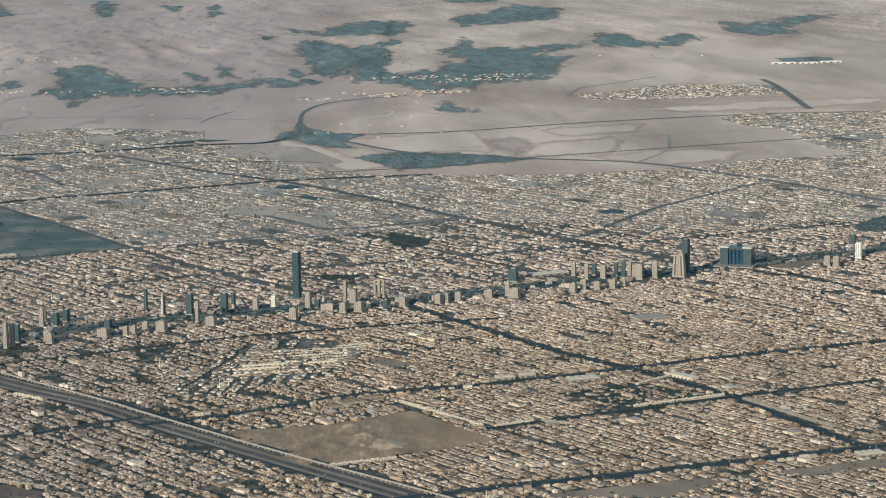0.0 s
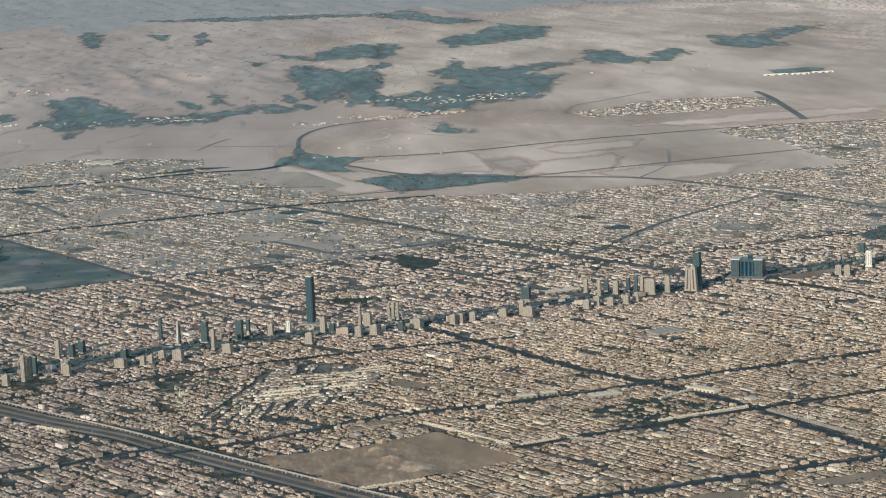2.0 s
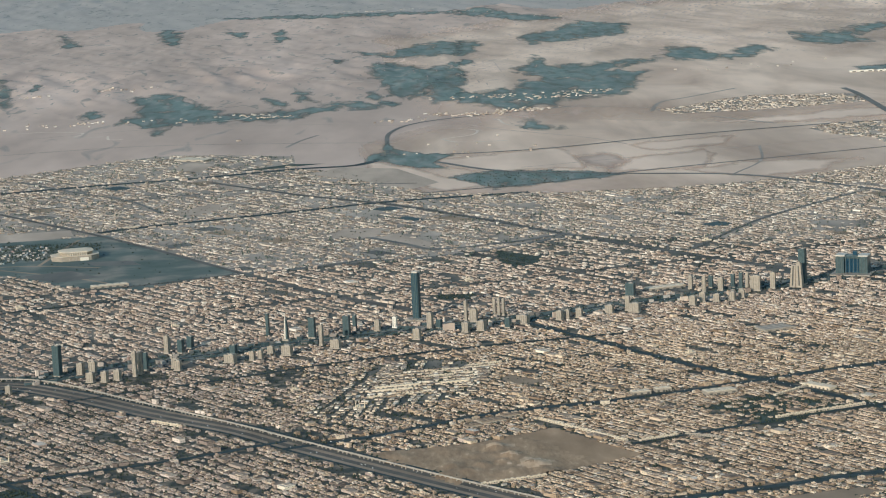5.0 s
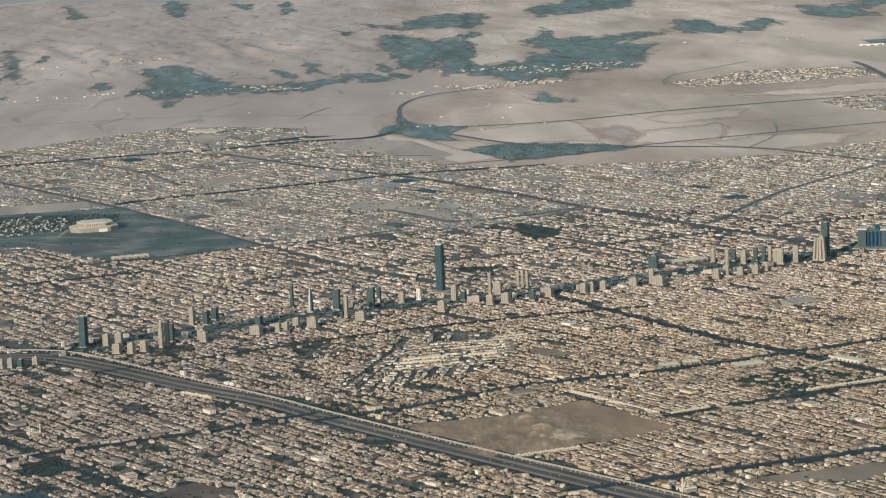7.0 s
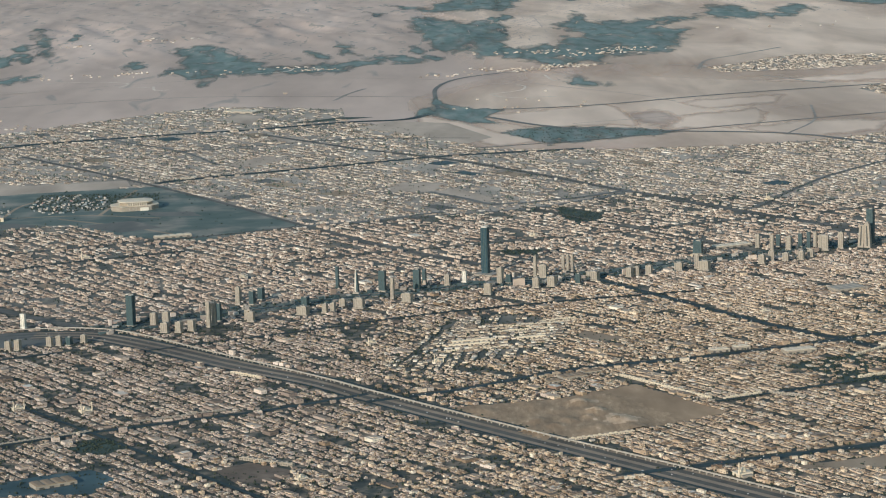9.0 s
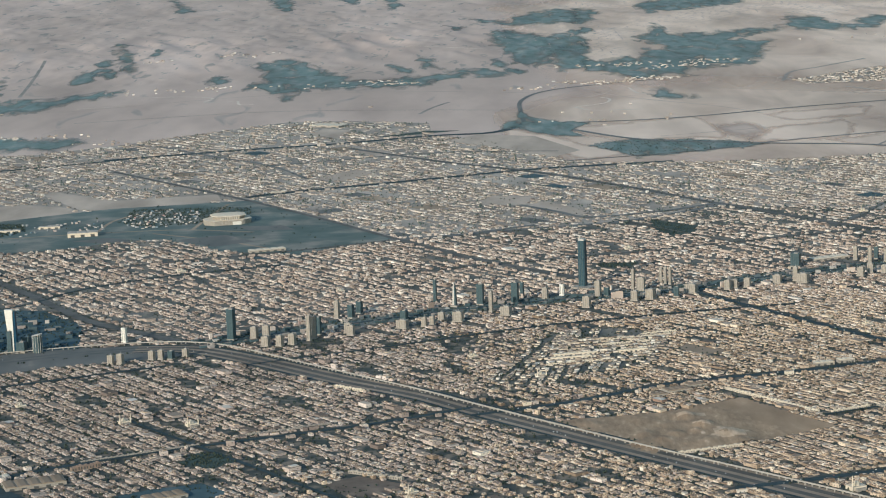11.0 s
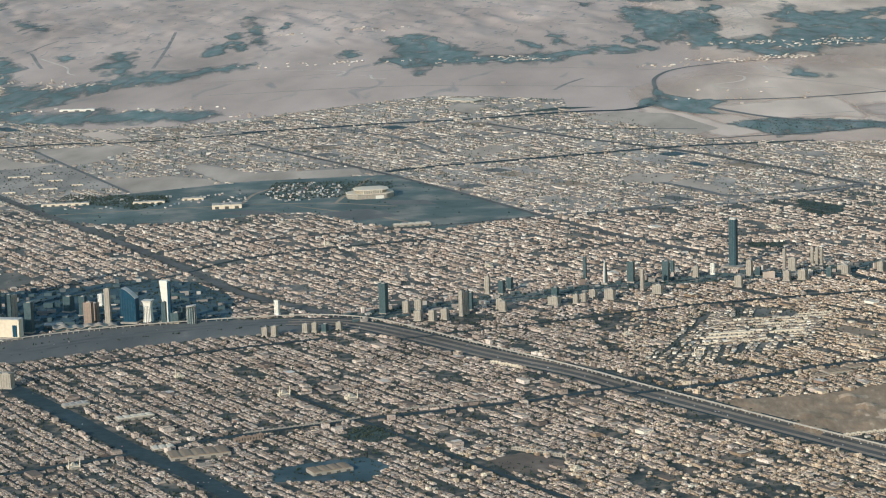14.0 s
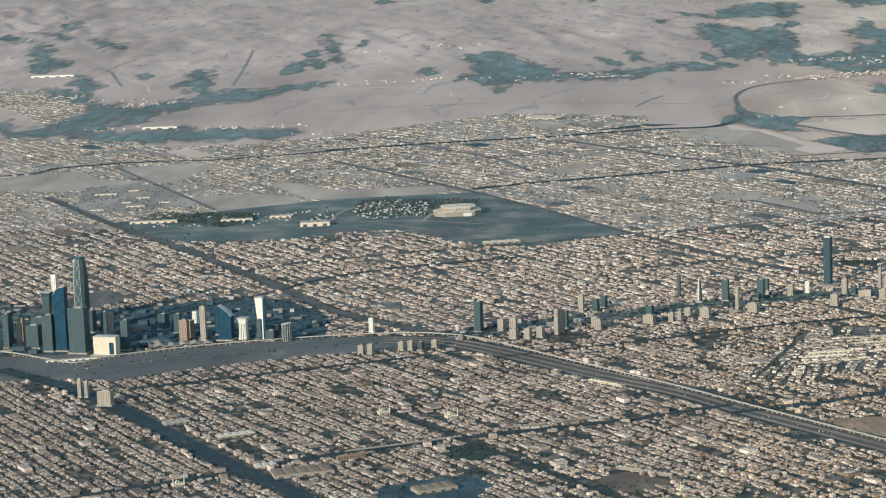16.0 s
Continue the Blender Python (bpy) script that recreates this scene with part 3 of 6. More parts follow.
SAND_PLOT = [(20, -90), (23, -86), (33, -96), (31, -100), (24, -98)]
GREY_LOT = [(-29, 197), (-23, 208), (-6, 200), (-11, 180), (-27, 183)]
CITY_PARK = [(33, 134), (40, 122), (49, 113), (46, 100), (37, 91), (32, 111)]
SMALL_PARK = [(7, 45), (21, 44), (19, 34), (9, 36)]
sheet("open_ground", SAND_PLOT, EARTH, 0.058, "bare sandy plot beside new villas")
sheet("open_ground", GREY_LOT, DRY_TAN, 0.059, "wide bare grey-tan lot among houses")
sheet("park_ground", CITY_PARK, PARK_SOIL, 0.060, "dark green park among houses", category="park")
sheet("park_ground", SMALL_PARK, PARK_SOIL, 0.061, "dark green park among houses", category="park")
OUTER_LOTS = [[(-43, 394), (-24, 416), (2, 400), (20, 340), (6, 318), (-24, 372)], [(-98, 280), (-80, 304), (-68, 295), (-85, 266)], [(-12, 177), (-3, 189), (13, 155), (6, 147)], [(-108, 441), (-102, 469), (-88, 455), (-92, 424)], [(-84, 368), (-74, 372), (-62, 350), (-56, 334), (-72, 346)]]
GROUND_PLOTS = [[(-178, 135), (-166, 140), (-152, 130), (-168, 128)], [(-119, 155), (-102, 153), (-97, 142), (-114, 144)], [(-140, 128), (-122, 136), (-110, 118), (-124, 110)]]
EDGE_PARK = [(-76, 421), (-50, 440), (-33, 436), (-62, 423)]
for gk, gp in enumerate(OUTER_LOTS):
    sheet("open_ground", gp, DRY_TAN, 0.062 + 0.001 * gk, "wide bare tan lot between outer houses")
for gk, gp in enumerate(GROUND_PLOTS):
    sheet("open_ground", gp, GRAVEL, 0.07 + 0.001 * gk, "dusty grey plot on the event grounds")
sheet("park_ground", EDGE_PARK, PARK_SOIL, 0.068, "dull green field at the city edge", category="park")
grove_count = itertools.count()


def grove(poly):
    """Dark planted valley floor, or a ravine whose shade is painted as a sheet."""
    soft_sheet("grove", poly, GROVE, 0.07 + 0.004 * next(grove_count), "dark valley groves and painted ravine shade, paled for haze", min(5.0, 0.22 * min(max(q[0] for q in poly) - min(q[0] for q in poly), (max(q[1] for q in poly) - min(q[1] for q in poly)) / 3.5)), "grove")


grove([(-158, 695), (-153, 741), (-157, 801), (-166, 873), (-144, 874), (-125, 805), (-101, 737), (-84, 710), (-67, 720), (-50, 739), (-29, 759), (-4, 753), (7, 740), (-6, 723), (-28, 727), (-45, 704), (-53, 672), (-82, 672), (-108, 678), (-129, 685), (-131, 624), (-142, 670)])
grove([(-5, 1055), (12, 1071), (37, 1004), (63, 1048), (57, 906), (40, 871), (16, 771), (8, 799), (4, 887), (-3, 931)])
grove([(34, 874), (57, 920), (50, 741), (32, 738)])
grove([(-16, 1212), (13, 1168), (29, 1250), (58, 1308), (73, 1289), (68, 1155), (38, 1138), (12, 1126)])
grove([(97, 955), (110, 979), (120, 1090), (123, 988), (145, 975), (172, 994), (209, 1016), (220, 1022), (206, 989), (180, 971), (157, 918), (184, 895), (168, 820), (150, 743), (133, 732), (119, 727), (103, 688), (74, 669), (61, 710), (49, 724), (52, 781), (72, 790), (94, 807), (95, 864), (114, 867), (115, 888), (103, 926)])
grove([(128, 1332), (161, 1386), (197, 1506), (232, 1428), (214, 1309), (181, 1264), (130, 1231)])
grove([(227, 1109), (243, 1104), (260, 1005), (289, 1084), (301, 1052), (277, 995), (243, 964), (216, 990)])
grove([(347, 1210), (358, 1169), (384, 1197), (429, 1264), (444, 1241), (419, 1196), (375, 1137), (380, 1070), (345, 1062), (332, 1094)])
grove([(94, 1766), (123, 1802), (144, 1672), (172, 1613), (183, 1574), (153, 1540), (117, 1639), (91, 1694)])
grove([(75, 1311), (90, 1258), (76, 1156), (66, 1115)])
grove([(65, 1084), (73, 1059), (65, 1002), (61, 1007)])
grove([(73, 594), (82, 595), (83, 569), (94, 554), (89, 538), (77, 562)])
grove([(320, 846), (354, 850), (347, 820), (318, 822)])
grove([(-210, 1608), (-208, 1692), (-190, 1621), (-181, 1476), (-185, 1430)])
grove([(-94, 1542), (-87, 1597), (-78, 1426), (-86, 1404)])
grove([(-155, 1843), (-93, 1841), (-16, 1786), (94, 1766), (92, 1721), (-9, 1750), (-76, 1765)])
grove([(-189, 760), (-184, 790), (-177, 753), (-181, 721)])
# Ravine streaks: shade on the slopes laid as dark sheets.
grove([(-58, 858), (-50, 839), (-42, 778), (-52, 794)])
grove([(-76, 816), (-68, 794), (-61, 764), (-70, 781)])
grove([(-38, 1144), (-24, 1114), (-29, 1089)])
grove([(-251, 1009), (-244, 995), (-244, 938), (-249, 956)])
grove([(-142, 1611), (-123, 1572), (-123, 1502)])
grove([(-315, 1681), (-293, 1560), (-270, 1498), (-282, 1470)])
grove([(-9, 819), (-4, 804), (3, 749), (-6, 764)])
grove([(-398, 535), (-379, 496), (-364, 513), (-361, 546), (-359, 574), (-372, 631), (-387, 652), (-411, 692), (-418, 721), (-396, 696), (-410, 755), (-415, 791), (-405, 779), (-396, 741), (-385, 720), (-384, 684), (-363, 621), (-332, 582), (-325, 618), (-312, 622), (-305, 645), (-309, 674), (-284, 672), (-260, 691), (-241, 712), (-240, 688), (-262, 657), (-268, 622), (-283, 611), (-300, 603), (-310, 576), (-315, 551), (-315, 520), (-332, 511), (-338, 467), (-351, 458), (-370, 463), (-383, 478)])
grove([(-346, 469), (-330, 472), (-311, 477), (-289, 481), (-262, 468), (-235, 464), (-219, 439), (-224, 428), (-238, 423), (-258, 424), (-281, 424), (-307, 428), (-324, 440)])
grove([(-468, 877), (-466, 893), (-505, 1031), (-505, 1076), (-469, 943), (-449, 903), (-442, 864), (-443, 832), (-459, 856)])
grove([(-566, 1167), (-541, 1138), (-518, 1083), (-535, 1105), (-558, 1137)])
grove([(-334, 722), (-331, 749), (-341, 805), (-330, 804), (-322, 756), (-312, 672), (-325, 684)])
grove([(-277, 770), (-281, 818), (-280, 852), (-271, 836), (-268, 796), (-273, 769)])
grove([(-280, 910), (-277, 934), (-260, 848), (-259, 812), (-267, 825)])
grove([(-289, 1079), (-278, 1046), (-260, 936), (-248, 834), (-260, 898)])
grove([(-376, 800), (-372, 802), (-361, 758), (-363, 750)])
grove([(-540, 1283), (-536, 1320), (-518, 1240), (-520, 1216)])
grove([(-548, 1222), (-518, 1172), (-493, 1105), (-516, 1142)])
grove([(-474, 1101), (-445, 1053), (-429, 1001), (-447, 1021)])
# Lightens the +x desert and slopes: paler sand and painted haze together.
soft_sheet("sand_flat", [(20, 300), (240, 260), (460, 320), (560, 640), (300, 720), (160, 640), (60, 600), (0, 480)], TAN_SAND, 0.012, "light tan open desert sand", 16.0)
soft_sheet("hill_sand", [(40, 720), (200, 600), (320, 560), (560, 600), (660, 900), (700, 1700), (300, 1750), (20, 1350)], TAN_SAND, 0.016, "light tan sand of the far slopes", 22.0)
SAND_PATCHES = [
    ([(118, 452), (161, 468), (175, 470), (166, 439), (132, 423), (124, 431)], PALE_SAND), ([(21, 416), (24, 429), (39, 436), (62, 449), (82, 455), (86, 440), (90, 366), (67, 367), (39, 377), (26, 394)], PALE_SAND),
    ([(100, 353), (115, 397), (152, 415), (154, 400), (142, 348), (115, 343)], PALE_SAND), ([(92, 410), (106, 420), (110, 385), (101, 366), (92, 375)], BROWN_SAND),
    ([(-12, 434), (-5, 431), (23, 361), (41, 319), (22, 309), (4, 350), (-12, 393)], PALE_SAND), ([(132, 342), (176, 360), (215, 352), (199, 340), (190, 318), (157, 304)], PALE_SAND),
    ([(180, 540), (260, 575), (330, 570), (300, 540), (220, 525)], PALE_SAND),
]
for gk, (gp, gm) in enumerate(SAND_PATCHES):
    soft_sheet("sand_flat", gp, gm, 0.022 + 0.003 * gk, "pale scraped sand in the desert" if gm is PALE_SAND else "brown scraped earth in the desert", 5.0)
for gk, tp in enumerate(([(32, 627), (60, 560), (100, 500), (119, 457)], [(-8, 520), (-60, 540), (-140, 560), (-240, 540)], [(12, 603), (-60, 640), (-150, 650), (-260, 600)], [(110, 668), (150, 640), (162, 610), (190, 590), (240, 588), (285, 600)], [(60, 380), (120, 400), (190, 425), (240, 440)], [(150, 316), (170, 360), (180, 420)])):
    strip("track", tp, 1.3, SCRUB if gk % 2 else FAINT_TRACK, 0.066 + 0.003 * gk, "sandy track across the desert")


for gk, tp in enumerate(([(28, 521), (37, 503), (62, 499)], [(29, 523), (45, 536), (49, 557), (45, 565)], [(64, 612), (67, 580), (77, 572)], [(45, 638), (61, 643), (70, 657)], [(-226, 667), (-197, 665), (-176, 649), (-178, 626), (-161, 623)], [(-159, 626), (-156, 604), (-148, 604)], [(-103, 681), (-85, 689), (-79, 709), (-60, 693)], [(-260, 1154), (-220, 1139)], [(-387, 790), (-357, 729), (-344, 681), (-320, 665)], [(-250, 617), (-223, 621)], [(-81, 965), (2, 887)])):
    strip("track", tp, 1.5, TRACK, 0.06 + 0.003 * gk, "pale dirt track across the desert")
for gk, tp in enumerate(([(-54, 518), (-47, 548), (-38, 573)], [(-298, 702), (-310, 825), (-323, 948)], [(-371, 724), (-385, 772), (-400, 826), (-405, 838), (-399, 909)], [(152, 616), (164, 666), (185, 691), (220, 734)], [(180, 571), (206, 518)])):
    strip("dry_wash", tp, 2.2, SCRUB, 0.062 + 0.003 * gk, "dark scrubby dry wash in the desert", category="ground")


def offset_line(pts, d):
    line = np.array(smooth_line(pts, 6.0))
    t = np.gradient(line, axis=0)
    t /= np.linalg.norm(t, axis=1)[:, None]
    return [tuple(q) for q in line + np.stack([-t[:, 1], t[:, 0]], 1) * d]


# the field: low mounds and tracks
fx, fy = np.meshgrid(np.linspace(-20, 50, 71), np.linspace(-206, -148, 59))
fz = np.array([max(0.0, noise.fractal((a * 0.14, b * 0.09, 4.0), 1.0, 2.0, 4)) * (0.1 if a > 21 + (-156 - b) * 0.45 else 0.5) for a, b in zip(fx.ravel(), fy.ravel())])
for mx0, my0, mr, mh in ((14.3, -167.6, 2.0, 0.90), (21.8, -185.6, 2.8, 0.80), (17.4, -176.6, 1.8, 0.60), (10.6, -184.0, 1.6, 0.40), (7.0, -188.6, 2.0, 0.40), (17.2, -190.5, 2.2, 0.45), (14.8, -181.5, 1.2, 0.50), (24.1, -192.9, 1.4, 0.40), (3.5, -183.7, 1.8, 0.35)):
    fz += 1.35 * mh * np.exp(-(((fx.ravel() - mx0) ** 2 + ((fy.ravel() - my0) / 1.3) ** 2) / mr ** 2))
ctr = inside((fx[1:, 1:] - 0.5).ravel(), (fy[1:, 1:] - 0.5).ravel(), FIELD)
r_, c_ = np.divmod(np.flatnonzero(ctr), 70)
a_ = r_ * 71 + c_
field_ob = from_arrays("dirt_field", np.c_[fx.ravel(), fy.ravel(), 0.06 + fz], np.stack([a_, a_ + 1, a_ + 72, a_ + 71], 1), DIRT, True)
field_ob.data.materials.append(GRADED)
field_ob.data.materials.append(PALE_DIRT)
ex_, ey_ = fx.ravel()[a_], fy.ravel()[a_]
heaps = [(21.8, -185.6, 5.0, 4.5), (14.3, -167.6, 3.6, 3.0), (17.4, -176.6, 2.6, 2.4)]
field_ob.data.polygons.foreach_set("material_index", (ex_ > 21 + (-156 - ey_) * 0.45 + np.array([2.5 * noise.noise((q * 0.3, 1.0, 0.0)) for q in ey_])).astype(np.int32) + 2 * (np.min([((ex_ - a) / c) ** 2 + ((ey_ - b) / d) ** 2 for a, b, c, d in heaps], 0) + np.array([1.4 * noise.noise((p * 0.35, q * 0.25, 3.0)) for p, q in zip(ex_, ey_)]) < 0.75) * (ex_ <= 21 + (-156 - ey_) * 0.45))
tagged(field_ob, "empty graded dirt field with low mounds", "field", kind="structure")

for gk, tp in enumerate(([(-240, 140), (-200, 148), (-172, 152), (-140, 152), (-112, 140)], [(-172, 152), (-168, 185), (-150, 208)], [(-136, 150), (-132, 185), (-128, 214)], [(-150, 146), (-120, 120), (-96, 92)])):
    strip("grounds_track", tp, 1.5, DUSTY, 0.058 + 0.002 * gk, "dusty track across the event grounds")
HIGHWAY = ROADS[0][2]
strip("verge", HIGHWAY[5:], 10.4, DUSTY, 0.062, "sandy verge along the motorway", category="ground")
for side in (-1, 1):
    strip("highway", offset_line(HIGHWAY[5:], side * 1.7), 1.9, MOTORWAY, 0.075, "dark grey asphalt motorway carriageway")
    strip("highway", offset_line(HIGHWAY[:6], side * 1.7), 1.9, DUSTY_ASPHALT, 0.074, "dusty grey motorway carriageway beside open ground")
    strip("service_road", offset_line(HIGHWAY[5:], side * 4.6), 1.1, ASPHALT, 0.077, "narrow asphalt service road beside the motorway")
for k, (rn, rw, rp) in enumerate(ROADS[1:]):
    desert = rn in ("desert_road", "valley_road", "north_road", "spur_road", "estate_road")
    if rn == "avenue":
        # Strip carries the towers' shade in its tone as well as paved lots.
        strip("avenue_ground", rp, 10.0, LOT, 0.055, "dark paved frontage along the avenue of towers", category="ground")
    # Farther roads get paler asphalt, with haze painted into it.
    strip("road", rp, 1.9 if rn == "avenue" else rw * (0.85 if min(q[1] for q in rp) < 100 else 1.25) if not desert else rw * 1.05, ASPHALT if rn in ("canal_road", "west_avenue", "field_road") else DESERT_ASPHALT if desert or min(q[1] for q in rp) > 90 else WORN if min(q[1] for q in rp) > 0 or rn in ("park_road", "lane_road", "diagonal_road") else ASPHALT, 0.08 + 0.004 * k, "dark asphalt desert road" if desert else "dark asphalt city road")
soft_sheet("road_junction", [(-11, 455), (-4, 474), (-1, 520), (2, 484), (17, 455), (30, 445), (20, 417), (26, 389), (11, 400), (-2, 425), (-12, 434)], GROVE, 0.16, "planted dark islands of a desert road junction", 0.8, "road")

# ---- low houses ----
# quarters: middle, way of the rows, way of the cross streets (degrees), row period, plot length, share of empty plots, unevenness
QUARTERS = []


def quarter(*numbers):
    QUARTERS.append(numbers)


quarter(70, -190, -56.5, 22, 3.7, 1.0, 0.04, 0.04)
quarter(110, -130, -58, 24, 3.5, 1.0, 0.05, 0.05)
quarter(20, -100, -50, 26, 3.3, 1.15, 0.15, 0.2)
quarter(-60, -200, -54, 30, 3.6, 1.15, 0.1, 0.13)
quarter(-110, -130, -55, 30, 3.6, 1.15, 0.13, 0.13)
quarter(-190, -190, -55.6, 30, 3.6, 1.15, 0.14, 0.15)
quarter(-10, -60, -52, 24, 3.3, 1.2, 0.17, 0.22)
quarter(90, -50, -56, 24, 3.5, 1.15, 0.1, 0.12)
quarter(170, -20, -56, 24, 3.5, 1.15, 0.1, 0.12)
quarter(180, -130, -57, 22, 3.6, 1.05, 0.06, 0.08)
quarter(-20, 60, -55, 18, 3.9, 1.3, 0.16, 0.2)
quarter(90, 90, -56, 20, 3.8, 1.3, 0.15, 0.18)
quarter(-110, 30, -57, 24, 3.8, 1.3, 0.15, 0.18)
quarter(-220, 40, -57, 24, 3.9, 1.3, 0.16, 0.18)
quarter(190, 190, -56, 18, 4.2, 1.4, 0.18, 0.22)
quarter(120, 230, -56, 16, 4.3, 1.4, 0.18, 0.22)
quarter(20, 230, -54, 13, 4.6, 1.5, 0.36, 0.25)
quarter(-40, 180, -54, 13, 4.3, 1.4, 0.24, 0.22)
quarter(-80, 320, -54, 12, 4.8, 1.6, 0.4, 0.25)
quarter(-190, 300, -55, 16, 4.8, 1.6, 0.42, 0.25)
quarter(-330, 380, -55, 16, 4.8, 1.6, 0.3, 0.22)
quarter(-300, 180, -56, 18, 4.4, 1.45, 0.25, 0.22)
quarter(-90, 460, -52, 10, 5.6, 1.8, 0.45, 0.25)
quarter(280, 430, -56, 16, 5.4, 1.8, 0.4, 0.25)
quarter(220, 640, -40, 20, 6.0, 2.0, 0.4, 0.2)
quarter(-420, 640, -50, 14, 5.4, 1.8, 0.3, 0.25)
rng = np.random.default_rng(7)
seeds = np.array([q[:2] for q in QUARTERS])


def quarter_houses(k):
    """Plots along rows, two rows back to back between streets."""
    cx, cy, a, b, period, plot, empty, uneven = QUARTERS[k]
    if cy > 110:
        period, plot = period * 1.0, plot * 0.82
    elif cy > -40:
        period = period * 1.05
    if cy < -40 and uneven > 0.1:
        period, plot = period * 0.86, plot * 0.84
    uneven *= (0.38 if cx > 0 else 0.62) if cy < -40 else 0.95
    ea, eb = [np.array([math.cos(radians(v)), math.sin(radians(v))]) for v in (a, b)]
    lean = abs(math.sin(radians(b - a)))
    step = period / lean / 2
    n_i, n_j = int(190 / plot), int(150 / step)
    i, j = [v.ravel() for v in np.meshgrid(np.arange(-n_i, n_i), np.arange(-n_j, n_j))]
    row_shift = np.floor(j / 2.0) * 3.7 % 9
    block = np.floor((i + row_shift) / 12.0)
    u = i * plot + block * 1.1
    v = j * step + np.where(j % 2, -0.075, 0.075) * period / lean
    if cx < 60 or cy > -40:
        v = v + np.floor(j / 4.0) * (0.13 if cy < -40 else 0.15) * period / lean
    u = u + rng.normal(0, uneven, len(i))
    v = v + rng.normal(0, uneven, len(i)) + 0.5 * np.sin(block * 2.1 + np.floor(j / 2.0)) * uneven * 2
    x, y = cx + ea[0] * u + eb[0] * v, cy + ea[1] * u + eb[1] * v
    near = np.argmin((x[:, None] - seeds[:, 0]) ** 2 + (y[:, None] - seeds[:, 1]) ** 2, 1) == k
    keep = near & (rng.random(len(i)) > empty * (0.6 if cy < -40 else 0.9 if cy < 110 else 0.6) + (0.1 if 0 < cy < 110 else 0))
    x, y = x[keep], y[keep]
    n = len(x)
    hx = plot * rng.uniform(0.45, 0.56, n)
    hy = period * (rng.uniform(0.12, 0.172, n) if cy < -40 else rng.uniform(0.13, 0.18, n))
    if uneven < 0.1 and cy < -40:
        hx = plot * rng.uniform(0.48, 0.52, n)
    hx = np.where(rng.random(n) < (0.0 if uneven < 0.06 else 0.22), hx * rng.uniform(0.5, 0.8, n), hx)
    hy = np.where(rng.random(n) < (0.08 if uneven < 0.06 else 0.25), hy * rng.uniform(0.55, 0.8, n), hy)
    h = rng.choice([0.22, 0.34, 0.44, 0.58, 0.85], n, p=[0.15, 0.27, 0.32, 0.2, 0.06]) * rng.uniform(0.88, 1.12, n)
    both = (block * 7.0 + np.floor(j / 2.0) * 3.0)[keep]
    if uneven < 0.1 and cy < -40:
        h = 0.42 + (h - 0.42) * 0.45
    h = h * 0.65 + 0.35 * (0.42 + 0.13 * np.sin(both * 1.7) + 0.08 * np.sin(both * 0.61))
    return np.c_[x, y, np.full(n, radians(a)) + rng.normal(0, 0.12 * uneven, n), hx, hy, h]


def straight(x, y):
    """The quarters of long unbroken rows."""
    return (y < -82) & ((x > 28) | (x < -45))


houses = np.concatenate([quarter_houses(k) for k in range(len(QUARTERS))])
BARE = (DRY_FIELD, TAN_STRIP, TAN_EDGE, TAN_PLOT, DEPOT, SEED_BEDS, PARK, FIELD, GREY_FLAT, OFFICES, DARK_GROVE, PALE_GAP, COMPOUND, LOW_TAN, LOW_TAN_2, EMPTY_LOT, SHADE_PATCH, PLAZA, SAND_PLOT, GREY_LOT, CITY_PARK, SMALL_PARK, EDGE_PARK, *DARK_LOTS, *OUTER_LOTS)


def buildable(x, y, margin=0.9):
    ok = inside(x, y, CITY) | inside(x, y, NORTH_QUARTER) | inside(x, y, ESTATE) | inside(x, y, WEST_VILLAGE)
    for poly in BARE:
        ok &= ~inside(x, y, poly)
    for rn, rw, rp in ROADS:
        wide = 5.4 if rn == "highway" else 5.2 if rn == "avenue" else rw / 2
        ok &= near_line(x, y, rp) > wide + margin
    return ok & (y > -272) & (x > -255 - 0.36 * (y + 230)) & (x < 175 + 0.27 * (y + 230))


houses = houses[buildable(houses[:, 0], houses[:, 1])]


def open_strips(x, y):
    """Noise drawn out along the rows: where it is high lie wide planted streets and open strips."""
    c, s = math.cos(radians(-55)), math.sin(radians(-55))
    return np.array([noise.noise(((a * c + b * s) * 0.055, (b * c - a * s) * 0.30, 2.0)) for a, b in zip(x, y)])


def block_of(x, y, long, deep):
    """The block of the street grid a place lies in, how densely that block is built up, and how near its edge the place is."""
    c, s = math.cos(radians(-55)), math.sin(radians(-55))
    u, v = (x * c + y * s) / long, (y * c - x * s) / deep
    v = v + 0.15 * np.sin(u * 1.3)
    bu, bv = np.floor(u), np.floor(v)
    dens = np.mod(np.sin(bu * 127.1 + bv * 311.7) * 43758.5453, 1.0)
    edge = np.minimum(np.minimum(u - bu, bu + 1 - u) * long, np.minimum(v - bv, bv + 1 - v) * deep)
    return dens, edge


dens, edge = block_of(houses[:, 0], houses[:, 1], 26.0, 13.0)
far_city = houses[:, 1] > 115
houses = houses[(houses[:, 1] < -20) | ((edge > np.where(far_city, 0.7, 0.35)) & (rng.random(len(houses)) < np.where(far_city & (houses[:, 0] < 60), np.clip(0.3 + 1.15 * dens, 0, 1), np.clip(0.85 + 0.6 * dens, 0, 1))))]
big = np.array([noise.noise((a * 0.045, b * 0.022, 5.0)) for a, b in houses[:, :2]])
small = open_strips(houses[:, 0], houses[:, 1])
